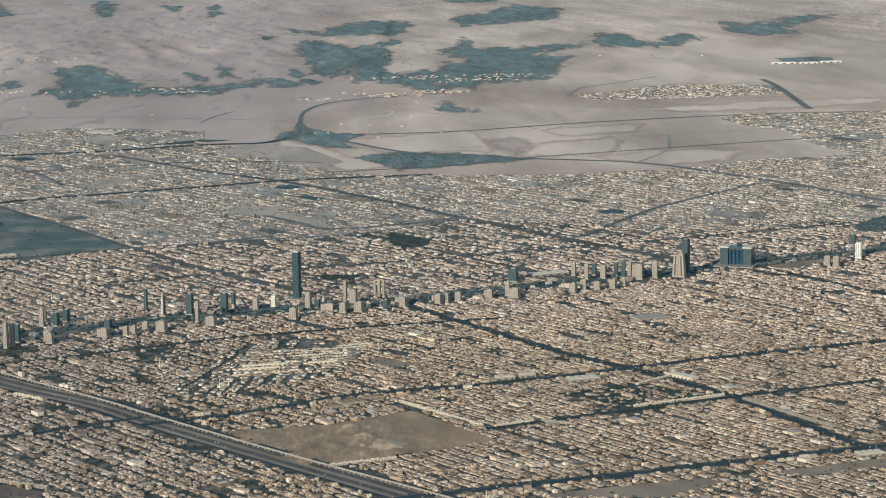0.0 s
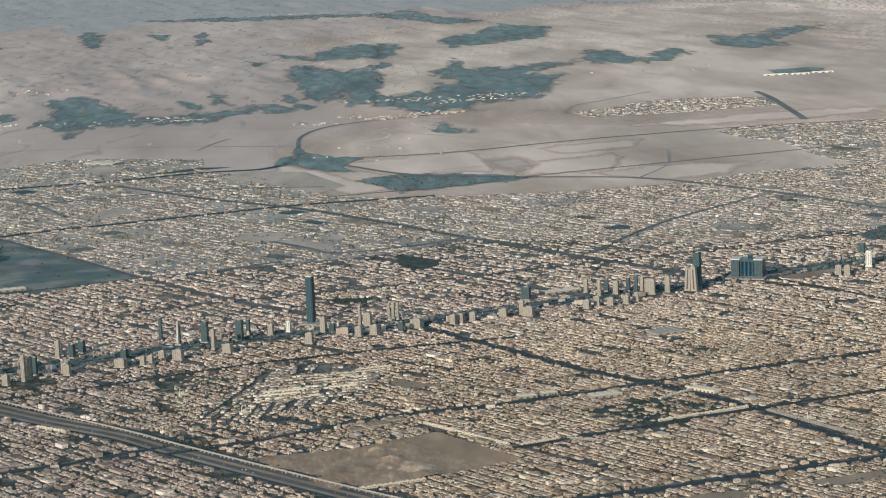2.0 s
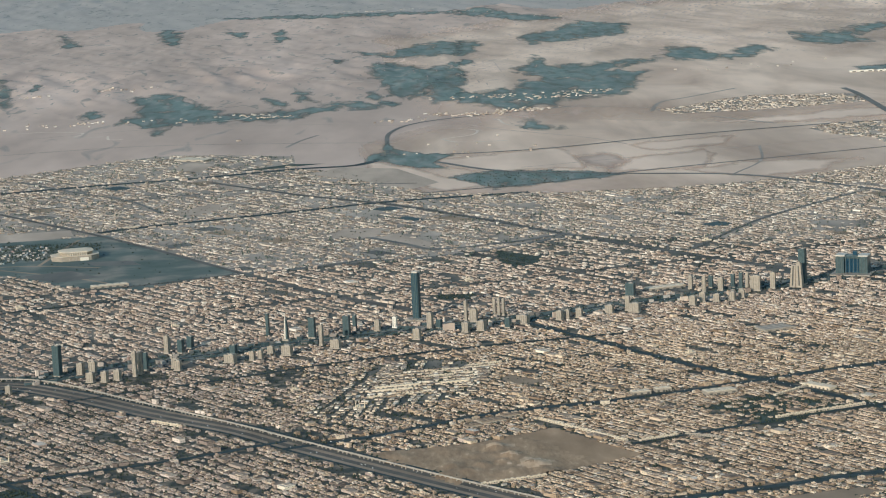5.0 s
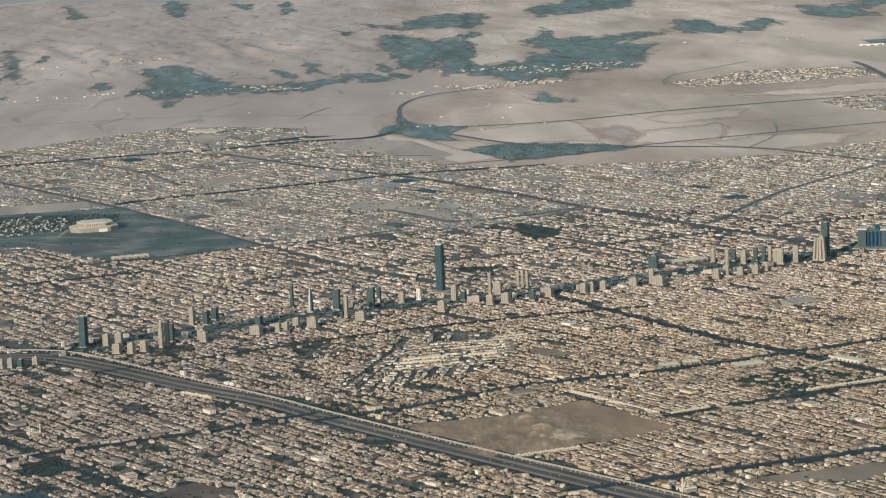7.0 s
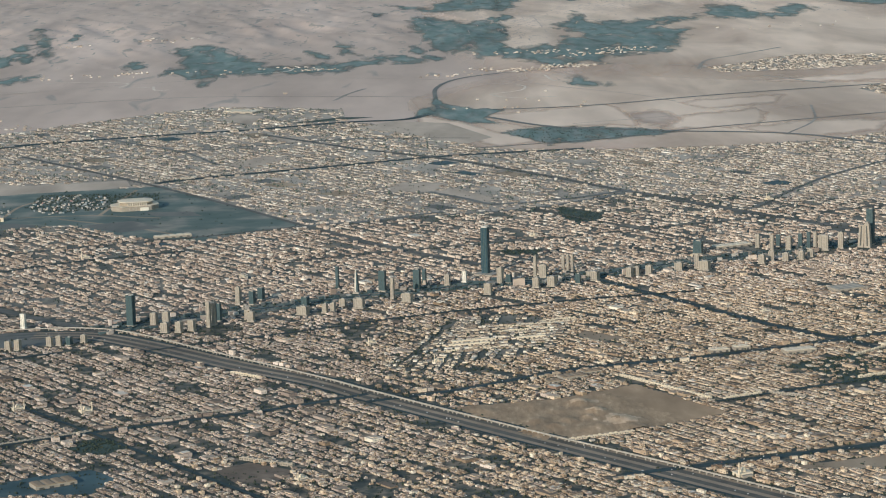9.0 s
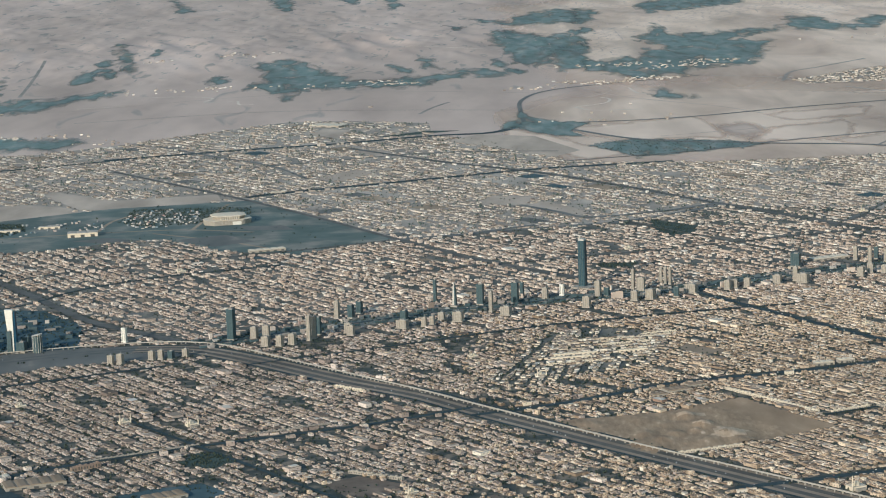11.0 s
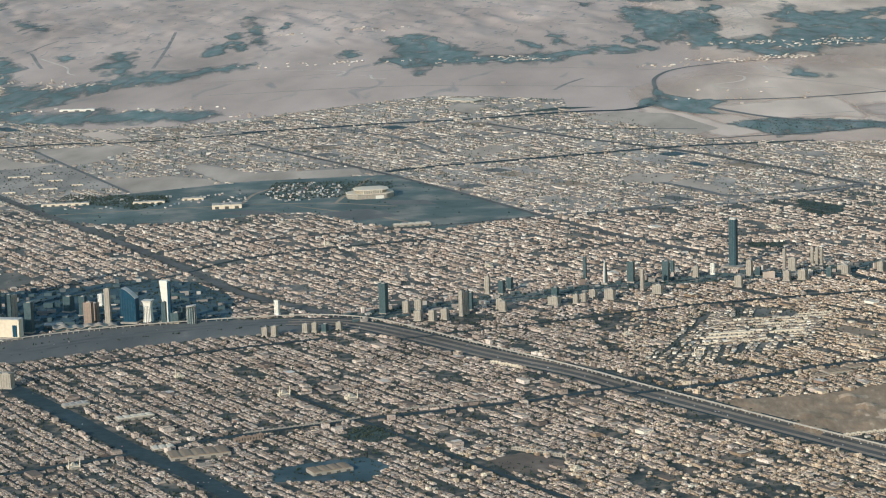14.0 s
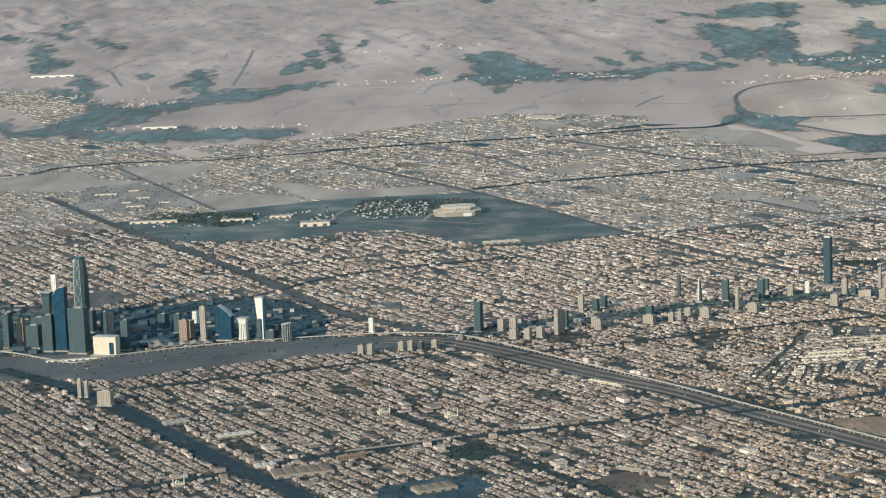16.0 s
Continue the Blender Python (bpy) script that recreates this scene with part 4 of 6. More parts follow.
houses = houses[(big + rng.normal(0, 0.12, len(big)) < np.where(houses[:, 1] > 130, 0.55, 0.62)) & (small + rng.normal(0, 0.08, len(big)) < np.where((houses[:, 1] < -85) & (houses[:, 0] > 25), 0.42, np.where(houses[:, 1] < -40, np.where(houses[:, 0] < 0, 0.21, 0.29), 0.34)))]
houses = houses[~inside(houses[:, 0], houses[:, 1], SHADY) | (rng.random(len(houses)) < 0.5)]
OPEN_PLOTS = []
for k in range(95):
    px0, py0 = rng.uniform(-330, 300), rng.uniform(-60, 420)
    dx0, dy0 = (rng.uniform(1.6, 4.5), rng.uniform(1.2, 3.0)) if py0 < 110 else (rng.uniform(3, 9), rng.uniform(2.5, 6))
    c0, s0 = math.cos(radians(-55)), math.sin(radians(-55))
    corners = [(px0 + u * dx0 * c0 - v * dy0 * s0, py0 + u * dx0 * s0 + v * dy0 * c0) for u, v in ((-1, -1), (1, -1), (1, 1), (-1, 1))]
    cxs, cys = [np.array(q) for q in zip(*corners)]
    if buildable(cxs, cys, 0.4).all():
        houses = houses[~inside(houses[:, 0], houses[:, 1], corners)]
        OPEN_PLOTS.append(corners)
        sheet("open_plot", corners, (EARTH, GRAVEL, EARTH, DARK_PAVE)[k % 4], 0.05 + 0.0005 * k, ("bare brown plot between houses", "grey gravel plot between houses", "bare brown plot between houses", "dark asphalt yard between houses")[k % 4])
extra = []      # larger buildings and frontages, as rows like those of the houses

# frontages: taller blocks of flats and shops along the city roads
for rn, rw, rp in ROADS[:19]:
    line = np.array(smooth_line(rp, 2.2))
    t = np.gradient(line, axis=0)
    t /= np.linalg.norm(t, axis=1)[:, None]
    wide = 5.4 if rn == "highway" else 4.0 if rn == "avenue" else rw / 2
    for side in (-1, 1):
        p = line + np.stack([-t[:, 1], t[:, 0]], 1) * side * (wide + 1.6 + rng.uniform(-0.4, 0.5, (len(line), 1)))
        ok = buildable(p[:, 0], p[:, 1], 0.6) & (rng.random(len(p)) < (0.5 if rp[0][1] < 130 else 0.2))
        n = ok.sum()
        extra.append(np.c_[p[ok], np.arctan2(t[ok, 1], t[ok, 0]), rng.uniform(0.4, 1.15, n), rng.uniform(0.3, 0.7, n), rng.uniform(0.3, 1.05, n) * (1.9 if rn == "avenue" else 1.0)])
# schools, halls and shops scattered among the houses
pick = houses[rng.choice(len(houses), 900, replace=False)]
pick = pick[buildable(pick[:, 0], pick[:, 1], 2.4)]
extra.append(np.c_[pick[:, :3], rng.uniform(1.0, 2.4, len(pick)), rng.uniform(0.7, 1.5, len(pick)), rng.uniform(0.35, 0.8, len(pick))])
extra = np.concatenate(extra)
for e in extra:
    r = math.hypot(e[3], e[4]) * 0.85 + 0.35
    houses = houses[(houses[:, 0] - e[0]) ** 2 + (houses[:, 1] - e[1]) ** 2 > r * r]


def clear_of(x, y, r):
    global houses, extra
    houses = houses[(houses[:, 0] - x) ** 2 + (houses[:, 1] - y) ** 2 > r * r]
    extra = extra[(extra[:, 0] - x) ** 2 + (extra[:, 1] - y) ** 2 > r * r]


# ---- towers: kind, skin, place, width, height ----
TOWERS = []


def tower_at(*row):
    TOWERS.append(row)


tower_at("lone", "g", 0.5, 2.8, 2.62, 15.3)
tower_at("t", "gl", -45.2, -10.2, 1.21, 6.6)
tower_at("spire", "g", -39.3, -19.8, 1.53, 7.4)
tower_at("t", "g", -31.6, -18.2, 2.38, 6.2)
tower_at("t", "s", -28.7, -30.4, 1.34, 6.1)
tower_at("t", "s", -24.4, -35.7, 3.32, 2.5)
tower_at("t", "g", -21.2, -18.3, 2.38, 6.2)
tower_at("t", "g", -18.8, -8.9, 1.38, 4.5)
tower_at("t", "s", -11.9, -12.6, 1.88, 3.3)
tower_at("t", "w", -6.6, -8.5, 1.55, 3.3)
tower_at("t", "s", 4.0, -14.0, 2.04, 5.0)
tower_at("t", "g", 6.7, -12.9, 1.87, 2.6)
tower_at("t", "s", -0.4, -29.0, 2.50, 3.2)
tower_at("t", "s", 15.3, -5.0, 1.20, 6.5)
tower_at("t", "s", 17.6, -5.6, 2.58, 3.9)
tower_at("t", "s", 14.4, -21.3, 2.35, 2.9)
tower_at("t", "s", 19.3, -19.9, 3.03, 2.9)
tower_at("t", "s", 24.5, 3.1, 1.04, 5.0)
tower_at("t", "s", 25.9, 2.7, 1.04, 5.3)
tower_at("t", "s", 27.3, 2.3, 1.04, 5.2)
tower_at("t", "g", 27.2, -18.4, 1.68, 3.1)
tower_at("t", "s", 32.3, -12.3, 4.07, 2.6)
tower_at("t", "s", 43.7, -9.7, 2.21, 2.8)
tower_at("t", "s", 46.1, -7.6, 1.87, 2.5)
tower_at("t", "s", 49.9, -7.6, 2.21, 2.8)
tower_at("t", "s", 59.7, -2.6, 3.08, 2.5)
tower_at("t", "s", 65.6, -0.3, 1.54, 4.4)
tower_at("t", "s", 67.6, -2.8, 3.76, 2.7)
tower_at("t", "g", 69.5, 24.9, 3.54, 4.2)
tower_at("t", "s", -74.5, -22.9, 1.88, 3.1)
tower_at("t", "g", -67.7, -24.6, 2.04, 3.6)
tower_at("t", "g", -54.3, -37.4, 2.33, 2.8)
tower_at("t", "s", -54.6, -48.7, 3.60, 2.3)
tower_at("t", "s", -48.3, -47.9, 1.80, 2.6)
tower_at("t", "s", -46.0, -47.7, 1.64, 2.8)
tower_at("t", "s", -43.3, -39.3, 2.15, 2.2)
tower_at("t", "s", -38.5, -42.2, 3.30, 2.8)
tower_at("t", "s", -79.4, -59.1, 1.29, 6.3)
tower_at("t", "g", -78.4, -54.0, 1.63, 5.1)
tower_at("t", "s", -69.1, -56.2, 2.27, 2.8)
tower_at("t", "s", 89.8, 31.9, 1.60, 4.3)
tower_at("t", "s", 93.1, 24.6, 1.41, 5.0)
tower_at("t", "g", 96.5, 32.2, 1.60, 3.9)
tower_at("t", "s", 98.8, 26.2, 2.12, 4.2)
tower_at("t", "g", 103.3, 30.3, 1.42, 4.3)
tower_at("t", "g", 105.3, 26.5, 1.41, 5.4)
tower_at("t", "s", 106.9, 23.9, 1.41, 5.5)
tower_at("t", "s", 109.4, 23.2, 3.68, 4.8)
tower_at("t", "s", 115.3, 24.7, 1.93, 5.2)
tower_at("t", "s", 86.5, 3.8, 2.58, 2.7)
tower_at("t", "s", 90.1, 7.9, 2.07, 2.9)
tower_at("t", "s", 94.4, 6.7, 2.24, 2.5)
tower_at("t", "s", 99.6, 8.3, 2.41, 2.7)
tower_at("t", "s", 103.2, 12.4, 2.08, 2.2)
tower_at("taper", "s", 123.2, 25.7, 4.91, 7.8)
tower_at("t", "g", 126.0, 30.3, 2.82, 11.5)
tower_at("arch", "g", 145.7, 45.8, 11.48, 6.6)
tower_at("t", "g", 192.3, 80.2, 2.41, 3.6)
tower_at("t", "w", 188.1, 53.2, 2.51, 5.2)
tower_at("t", "s", 174.8, 40.8, 2.13, 3.0)
tower_at("t", "s", 177.6, 39.9, 2.30, 3.0)
tower_at("facet", "g", -223.6, -28.0, 5.5, 19.3)
tower_at("t", "g", -214.3, -72.7, 5.61, 12.9)
tower_at("slant", "b", -220.0, -69.1, 3.99, 18.4)
tower_at("t", "w", -225.5, -52.3, 1.88, 18.8)
tower_at("flare", "gl", -226.9, -56.8, 2.72, 14.6)
tower_at("t", "g", -223.7, -69.5, 3.66, 10.4)
tower_at("t", "g", -237.1, -64.3, 2.36, 10.0)
tower_at("t", "s", -234.5, -60.7, 1.52, 6.3)
tower_at("t", "g", -229.3, -64.3, 4.71, 6.6)
tower_at("wbox", "w", -205.8, -76.5, 7.36, 5.5)
tower_at("t", "s", -211.8, -50.6, 1.36, 6.0)
tower_at("t", "n", -186.7, -61.1, 2.83, 6.4)
tower_at("t", "w", -188.4, -33.5, 2.08, 3.4)
tower_at("t", "s", -180.7, -63.3, 1.82, 10.6)
tower_at("slant", "b", -174.9, -59.2, 4.31, 10.0)
tower_at("flare", "w", -170.0, -59.0, 2.65, 6.2)
tower_at("wedge", "w", -164.5, -61.1, 2.14, 12.3)
tower_at("t", "g", -165.0, -61.8, 1.48, 6.2)
tower_at("t", "g", -161.8, -61.4, 3.13, 2.9)
tower_at("t", "g", -210.2, -58.0, 2.0, 8.6)
tower_at("t", "s", -207.6, -62.0, 1.6, 9.2)
tower_at("t", "g", -201.6, -70.5, 2.7, 8.6)
tower_at("t", "n", -186.2, -56.0, 3.0, 5.2)
tower_at("t", "b", -178.2, -52.0, 2.2, 8.2)
tower_at("t", "g", -161.2, -57.0, 2.8, 3.4)
tower_at("t", "g", -229.2, -58.0, 4.6, 7.6)
tower_at("t", "gl", -238.4, -57.0, 2.2, 9.0)
tower_at("t", "n", -235.6, -54.0, 1.8, 6.6)
tower_at("t", "g", -217.6, -44.0, 3.4, 6.4)
tower_at("t", "g", -196.4, -42.0, 3.2, 4.6)
tower_at("t", "g", -191.0, -48.0, 2.4, 5.6)
tower_at("drum", "g", -157.1, -62.7, 2.95, 4.7)
tower_at("t", "g", -103.0, -56.0, 2.59, 8.8)
tower_at("t", "s", -96.5, -56.7, 2.26, 3.6)
tower_at("t", "w", -133.9, -53.4, 1.65, 4.1)
tower_at("t", "s", -80.7, -61.6, 1.43, 7.1)
tower_at("t", "b", -79.3, -58.6, 1.44, 6.3)
tower_at("t", "s", -70.0, -53.3, 2.25, 2.9)
tower_at("t", "s", -201.6, -128.0, 1.20, 4.8)
tower_at("t", "s", -199.8, -128.2, 1.20, 4.2)
tower_at("t", "s", -192.8, -137.4, 4.14, 3.8)
tower_at("t", "s", -133.7, -83.1, 1.89, 2.5)
tower_at("t", "s", -131.1, -82.6, 2.05, 2.7)
tower_at("t", "s", -123.0, -79.0, 1.89, 2.4)
tower_at("t", "s", -120.5, -78.6, 1.73, 2.5)
tower_at("t", "g", -117.7, -78.8, 1.89, 2.2)
tower_at("t", "s", -114.0, -76.3, 1.89, 2.1)
tower_at("t", "s", -92.6, -66.5, 2.54, 2.7)
tower_at("t", "s", -88.6, -66.9, 2.22, 2.9)
tower_at("t", "s", -85.2, -65.7, 2.22, 2.9)
tower_at("t", "s", -74.2, -30.6, 1.66, 5.2)
tower_at("t", "g", -70.0, -31.1, 1.99, 3.9)
tower_at("t", "s", -93.1, -56.4, 2.28, 3.8)
tower_at("gate", "w", 206.2, 67.7, 5.32, 5.5)
for _, _, tx, ty, tw, th in TOWERS:
    clear_of(tx, ty, tw * 0.75 + 1.2)
SKINS = {"g": GLASS, "s": STONE, "w": WHITE, "b": BLUE, "gl": GLASS, "n": BROWN}


def box_bm(hx, hy, z0, z1, top=1.0, at=(0, 0), bevel=0.0):
    bm = bmesh.new()
    corners = ((-1, -1), (1, -1), (1, 1), (-1, 1))
    lo = [bm.verts.new((at[0] + sx * hx, at[1] + sy * hy, z0)) for sx, sy in corners]
    hi = [bm.verts.new((at[0] + sx * hx * top, at[1] + sy * hy * top, z1)) for sx, sy in corners]
    bm.faces.new(lo[::-1])
    bm.faces.new(hi)
    sides = [bm.faces.new((lo[k], lo[(k + 1) % 4], hi[(k + 1) % 4], hi[k])) for k in range(4)]
    if bevel:
        bmesh.ops.bevel(bm, geom=[e for e in bm.edges if abs(e.verts[0].co.z - e.verts[1].co.z) > 1e-4], offset=bevel, segments=2, affect="EDGES")
    return bm


def loft_bm(rings):
    """A closed skin over rings of corners, bottom to top."""
    bm = bmesh.new()
    rows = [[bm.verts.new(p) for p in ring] for ring in rings]
    n = len(rows[0])
    for a, b in zip(rows, rows[1:]):
        for k in range(n):
            bm.faces.new((a[k], a[(k + 1) % n], b[(k + 1) % n], b[k]))
    bm.faces.new(rows[0][::-1])
    bm.faces.new(rows[-1])
    return bm


def ring(hx, hy, z, at=(0, 0), cut=0.0):
    if not cut:
        return [(at[0] + sx * hx, at[1] + sy * hy, z) for sx, sy in ((-1, -1), (1, -1), (1, 1), (-1, 1))]
    c = cut
    return [(at[0] + x, at[1] + y, z) for x, y in ((-hx + c, -hy), (hx - c, -hy), (hx, -hy + c), (hx, hy - c), (hx - c, hy), (-hx + c, hy), (-hx, hy - c), (-hx, -hy + c))]


def strips(name, base, hx, hy, z0, z1, count, width, mat, proud=0.012, label=""):
    """Upright strips on the four sides: glazing on a stone tower, fins on a glass one. Those of one side share a mesh."""
    for across, out, turn in ((hx, hy, 0), (hy, hx, 90), (hx, hy, 180), (hy, hx, 270)):
        n = max(1, round(count * across / hx))
        mesh = None
        for k in range(n):
            u = (-1 + (2 * k + 1) / n) * across
            if mesh is None:
                ob = part(name, box_bm(width / 2, proud, z0, z1), mat, base, label)
                mesh = ob.data
            else:
                ob = new(name, mesh)
                ob.parent = base
            ob.matrix_local = Matrix.Rotation(radians(turn), 4, "Z") @ Matrix.Translation((u, -out, 0))


def plain_tower(base, skin, w, h, k):
    """A slab of flats or offices: body, podium, glazing strips or fins, roof wall and plant room."""
    hx, hy = w * (0.42, 0.39, 0.44)[k % 3], w * (0.33, 0.38, 0.29)[k % 3]
    mat = SKINS[skin]
    part("body", box_bm(hx, hy, 0, h, bevel=0.05 if k % 2 else 0), mat, base)
    part("podium", box_bm(hx * 1.18, hy * 1.2, 0, min(0.4, h * 0.12)), STONE if skin in "gb" else mat, base, "low stone podium")
    if skin in ("s", "w", "n"):
        strips("window_strip", base, hx, hy, h * 0.12, h * 0.95, max(2, round(w / 0.9)), 0.13, HAZED_BAY, label="dark glazing strip")
    else:
        strips("facade_fin", base, hx, hy, h * 0.06, h * 0.98, max(2, round(w / 0.9)), 0.07, MULLION, 0.03)
    for s in (-1, 1):
        part("parapet", box_bm(hx, 0.05, h, h + 0.14, at=(0, s * (hy - 0.05))), mat, base)
        part("parapet", box_bm(0.05, hy - 0.1, h, h + 0.14, at=(s * (hx - 0.05), 0)), mat, base)
    room = part("plant_room", box_bm(hx * 0.45, hy * 0.5, h, h + 0.28, at=(hx * 0.15, 0)), CONCRETE, base, "concrete roof plant room")
    part("mast", box_bm(0.02, 0.02, h + 0.28, h + 0.75, at=(hx * 0.15, 0)), METAL, room, "thin metal mast")


def lone(base, w, h):
    hx, hy = 1.15, 1.0
    part("body", loft_bm([ring(hx, hy, 0, cut=0.25), ring(hx, hy, h * 0.97, cut=0.25)]), GLASS, base)
    part("crown", loft_bm([ring(hx * 0.92, hy * 0.92, h * 0.97, cut=0.25), ring(hx * 0.92, hy * 0.92, h, cut=0.25)]), METAL, base, "pale metal crown")
    strips("facade_fin", base, hx, hy, 0.6, h * 0.97, 4, 0.1, BLUE, 0.03)
    part("mast", box_bm(0.06, 0.06, h, h + 0.7, at=(-0.7, 0)), METAL, base)
    part("podium", box_bm(3.2, 2.4, 0, 0.6, at=(0.6, -0.8)), STONE, base, "stone podium")


def facet(base, w, h):
    """Tapering faceted tower with a bright diagonal net of ribs."""
    hx, hy = w * 0.34, w * 0.34
    rings = [ring(hx * f, hy * f, h * z, cut=hx * f * c) for z, f, c in ((0, 0.90, 0.3), (0.25, 1.0, 0.36), (0.5, 1.04, 0.42), (0.75, 0.98, 0.45), (0.93, 0.84, 0.5), (1.0, 0.70, 0.5))]
    part("body", loft_bm(rings), GLASS, base)
    for a, b in ((0, 1), (1, 0), (7, 6), (6, 7), (1, 1), (7, 7), (0, 0)):
        for (lo, hi) in zip(rings, rings[1:]):
            bm = bmesh.new()
            p, q = Vector(lo[a]), Vector(hi[b])
            side = Vector((0.045, 0.045, 0))
            out = Vector((p.x, p.y, 0)).normalized() * 0.05
            bm.faces.new([bm.verts.new(v + out) for v in (p - side, p + side, q + side, q - side)])
            r = bmesh.ops.extrude_face_region(bm, geom=bm.faces[:])
            bmesh.ops.translate(bm, verts=[v for v in r["geom"] if isinstance(v, bmesh.types.BMVert)], vec=out)
            part("rib", bm, STEEL, base, "grey steel diagonal rib")
    part("crown", loft_bm([ring(hx * 0.6, hy * 0.6, h), ring(hx * 0.55, hy * 0.55, h + 0.5)]), BLUE, base)


def arch(base, w, h):
    """Two glass blocks under one pale roof, with a recessed front between them."""
    hx = w * 0.46
    for s in (-1, 1):
        part("wing", box_bm(hx * 0.26, 2.4, 0, h * 0.9, at=(s * hx * 0.74, 0)), GLASS, base)
        part("roof_slab", box_bm(hx * 0.30, 2.6, h * 0.9, h * 0.97, at=(s * hx * 0.72, 0)), METAL, base, "pale roof slab")
    part("link", box_bm(hx * 0.48, 1.5, 0, h * 0.82, at=(0, 0.6)), BLUE, base)
    part("bridge", box_bm(hx * 0.48, 2.0, h * 0.78, h * 0.93, at=(0, 0.3)), GLASS, base)
    part("penthouse", box_bm(0.7, 0.7, h * 0.93, h * 1.12, at=(hx * 0.15, 0)), BLUE, base)
    for k in range(8):
        part("column", box_bm(0.07, 0.07, 0, h * 0.9, at=((-1 + 2 * (k + 0.5) / 8) * hx * 0.98, -2.5)), MULLION, base, "grey column")
    part("podium", box_bm(hx * 1.25, 4.6, 0, 0.35, at=(0, -1.2)), STONE, base, "broad stone podium")


def taper(base, w, h):
    for s in (-1, 1):
        part("wing", loft_bm([ring(w * 0.2, w * 0.24, 0, (s * w * 0.23, 0)), ring(w * 0.15, w * 0.18, h * (0.94 if s < 0 else 1.0), (s * w * 0.16, 0))]), STONE, base)
        part("window_strip", loft_bm([ring(w * 0.05, 0.02, h * 0.08, (s * w * 0.23, -w * 0.24)), ring(w * 0.04, 0.02, h * 0.9, (s * w * 0.165, -w * 0.186))]), PANE, base, "dark glazing strip")
    part("core", box_bm(w * 0.08, w * 0.16, 0, h * 0.9), BROWN, base)
    part("crown", box_bm(w * 0.10, w * 0.12, h, h + 0.5, at=(w * 0.14, 0)), STONE, base)


def spire(base, w, h):
    for s, f in ((-1, 1.0), (1, 0.86)):
        rings = [ring(w * 0.20 * (1 - 0.6 * z ** 2), w * 0.34 * (1 - 0.5 * z ** 2), h * z * f, (s * w * 0.2 * (1 - 0.5 * z), 0)) for z in (0, 0.3, 0.6, 0.8, 1.0)]
        part("sail", loft_bm(rings), GLASS if s > 0 else METAL, base)
    part("podium", box_bm(w * 0.7, w * 0.6, 0, 0.5), STONE, base)


def wedge(base, w, h):
    """White blade, wider at the top, beside a dark glass half."""
    w *= 1.25
    part("blade", loft_bm([ring(w * 0.2, w * 0.25, 0, (0.1 * w, 0)), ring(w * 0.45, w * 0.25, h, (-0.1 * w, 0))]), WHITE, base)
    part("glass_half", loft_bm([ring(w * 0.16, w * 0.2, 0, (0.42 * w, 0.1)), ring(w * 0.12, w * 0.2, h * 0.97, (0.45 * w, 0.1))]), BLUE, base)
    part("podium", box_bm(w * 0.8, w * 0.6, 0, 0.4), STONE, base)


def flare(base, w, h, mat):
    rings = [ring(w * f, w * f * 0.9, h * z) for z, f in ((0, 0.46), (0.4, 0.38), (0.75, 0.38), (0.92, 0.44), (1.0, 0.56))]
    part("body", loft_bm(rings), mat, base)
    part("roof_rim", box_bm(w * 0.58, w * 0.52, h, h + 0.12), METAL, base)
    for k in range(4):
        part("facade_fin", loft_bm([ring(0.05, 0.04, 0, ((k - 1.5) * w * 0.2, -w * 0.42)), ring(0.05, 0.04, h * 0.75, ((k - 1.5) * w * 0.17, -w * 0.345))]), PANE, base)


def white_box(base, w, h):
    hx = w * 0.46
    part("body", box_bm(hx, 1.4, 0, h * 0.97), CREAM, base)
    part("roof_rim", box_bm(hx * 1.02, 1.5, h * 0.97, h), METAL, base)
    part("opening", box_bm(hx * 0.2, 0.05, h * 0.1, h * 0.7, at=(hx * 0.62, -1.42)), BLUE, base, "dark glazed opening")
    part("podium", box_bm(hx * 1.2, 2.2, 0, 0.4), STONE, base)


def slant(base, w, h, mat):
    """Dark glass slab with a sloping, curved top and pale edges."""
    hx, hy = w * 0.46, w * 0.3
    top = [(-hx, h), (-hx * 0.3, h * 0.93), (hx * 0.4, h * 0.82), (hx, h * 0.70)]
    if h > 15:
        top = [(-hx, h * 0.87), (-hx * 0.4, h * 0.95), (hx * 0.1, h * 0.985), (hx, h)]
    bm = bmesh.new()
    front = [bm.verts.new((x, -hy, z)) for x, z in [(hx, 0), (-hx, 0)][::-1] + top[::-1]]
    f = bm.faces.new(front)
    r = bmesh.ops.extrude_face_region(bm, geom=[f])
    bmesh.ops.translate(bm, verts=[v for v in r["geom"] if isinstance(v, bmesh.types.BMVert)], vec=(0, 2 * hy, 0))
    bmesh.ops.recalc_face_normals(bm, faces=bm.faces[:])
    part("body", bm, mat, base)
    for (x0, z0), (x1, z1) in zip(top, top[1:]):
        part("roof_edge", loft_bm([[(x0, -hy - 0.04, z0), (x1, -hy - 0.04, z1), (x1, hy + 0.04, z1), (x0, hy + 0.04, z0)], [(x0, -hy - 0.04, z0 + 0.12), (x1, -hy - 0.04, z1 + 0.12), (x1, hy + 0.04, z1 + 0.12), (x0, hy + 0.04, z0 + 0.12)]]), METAL, base, "pale roof edge")
    for k in range(5):
        u = -0.8 + 0.4 * k
        part("facade_fin", box_bm(0.03, 0.03, 0.3, h * (0.66 - 0.1 * u), at=(u * hx, -hy - 0.02)), GLASS, base)
    part("podium", box_bm(hx * 1.3, hy * 1.6, 0, 0.4), STONE, base)


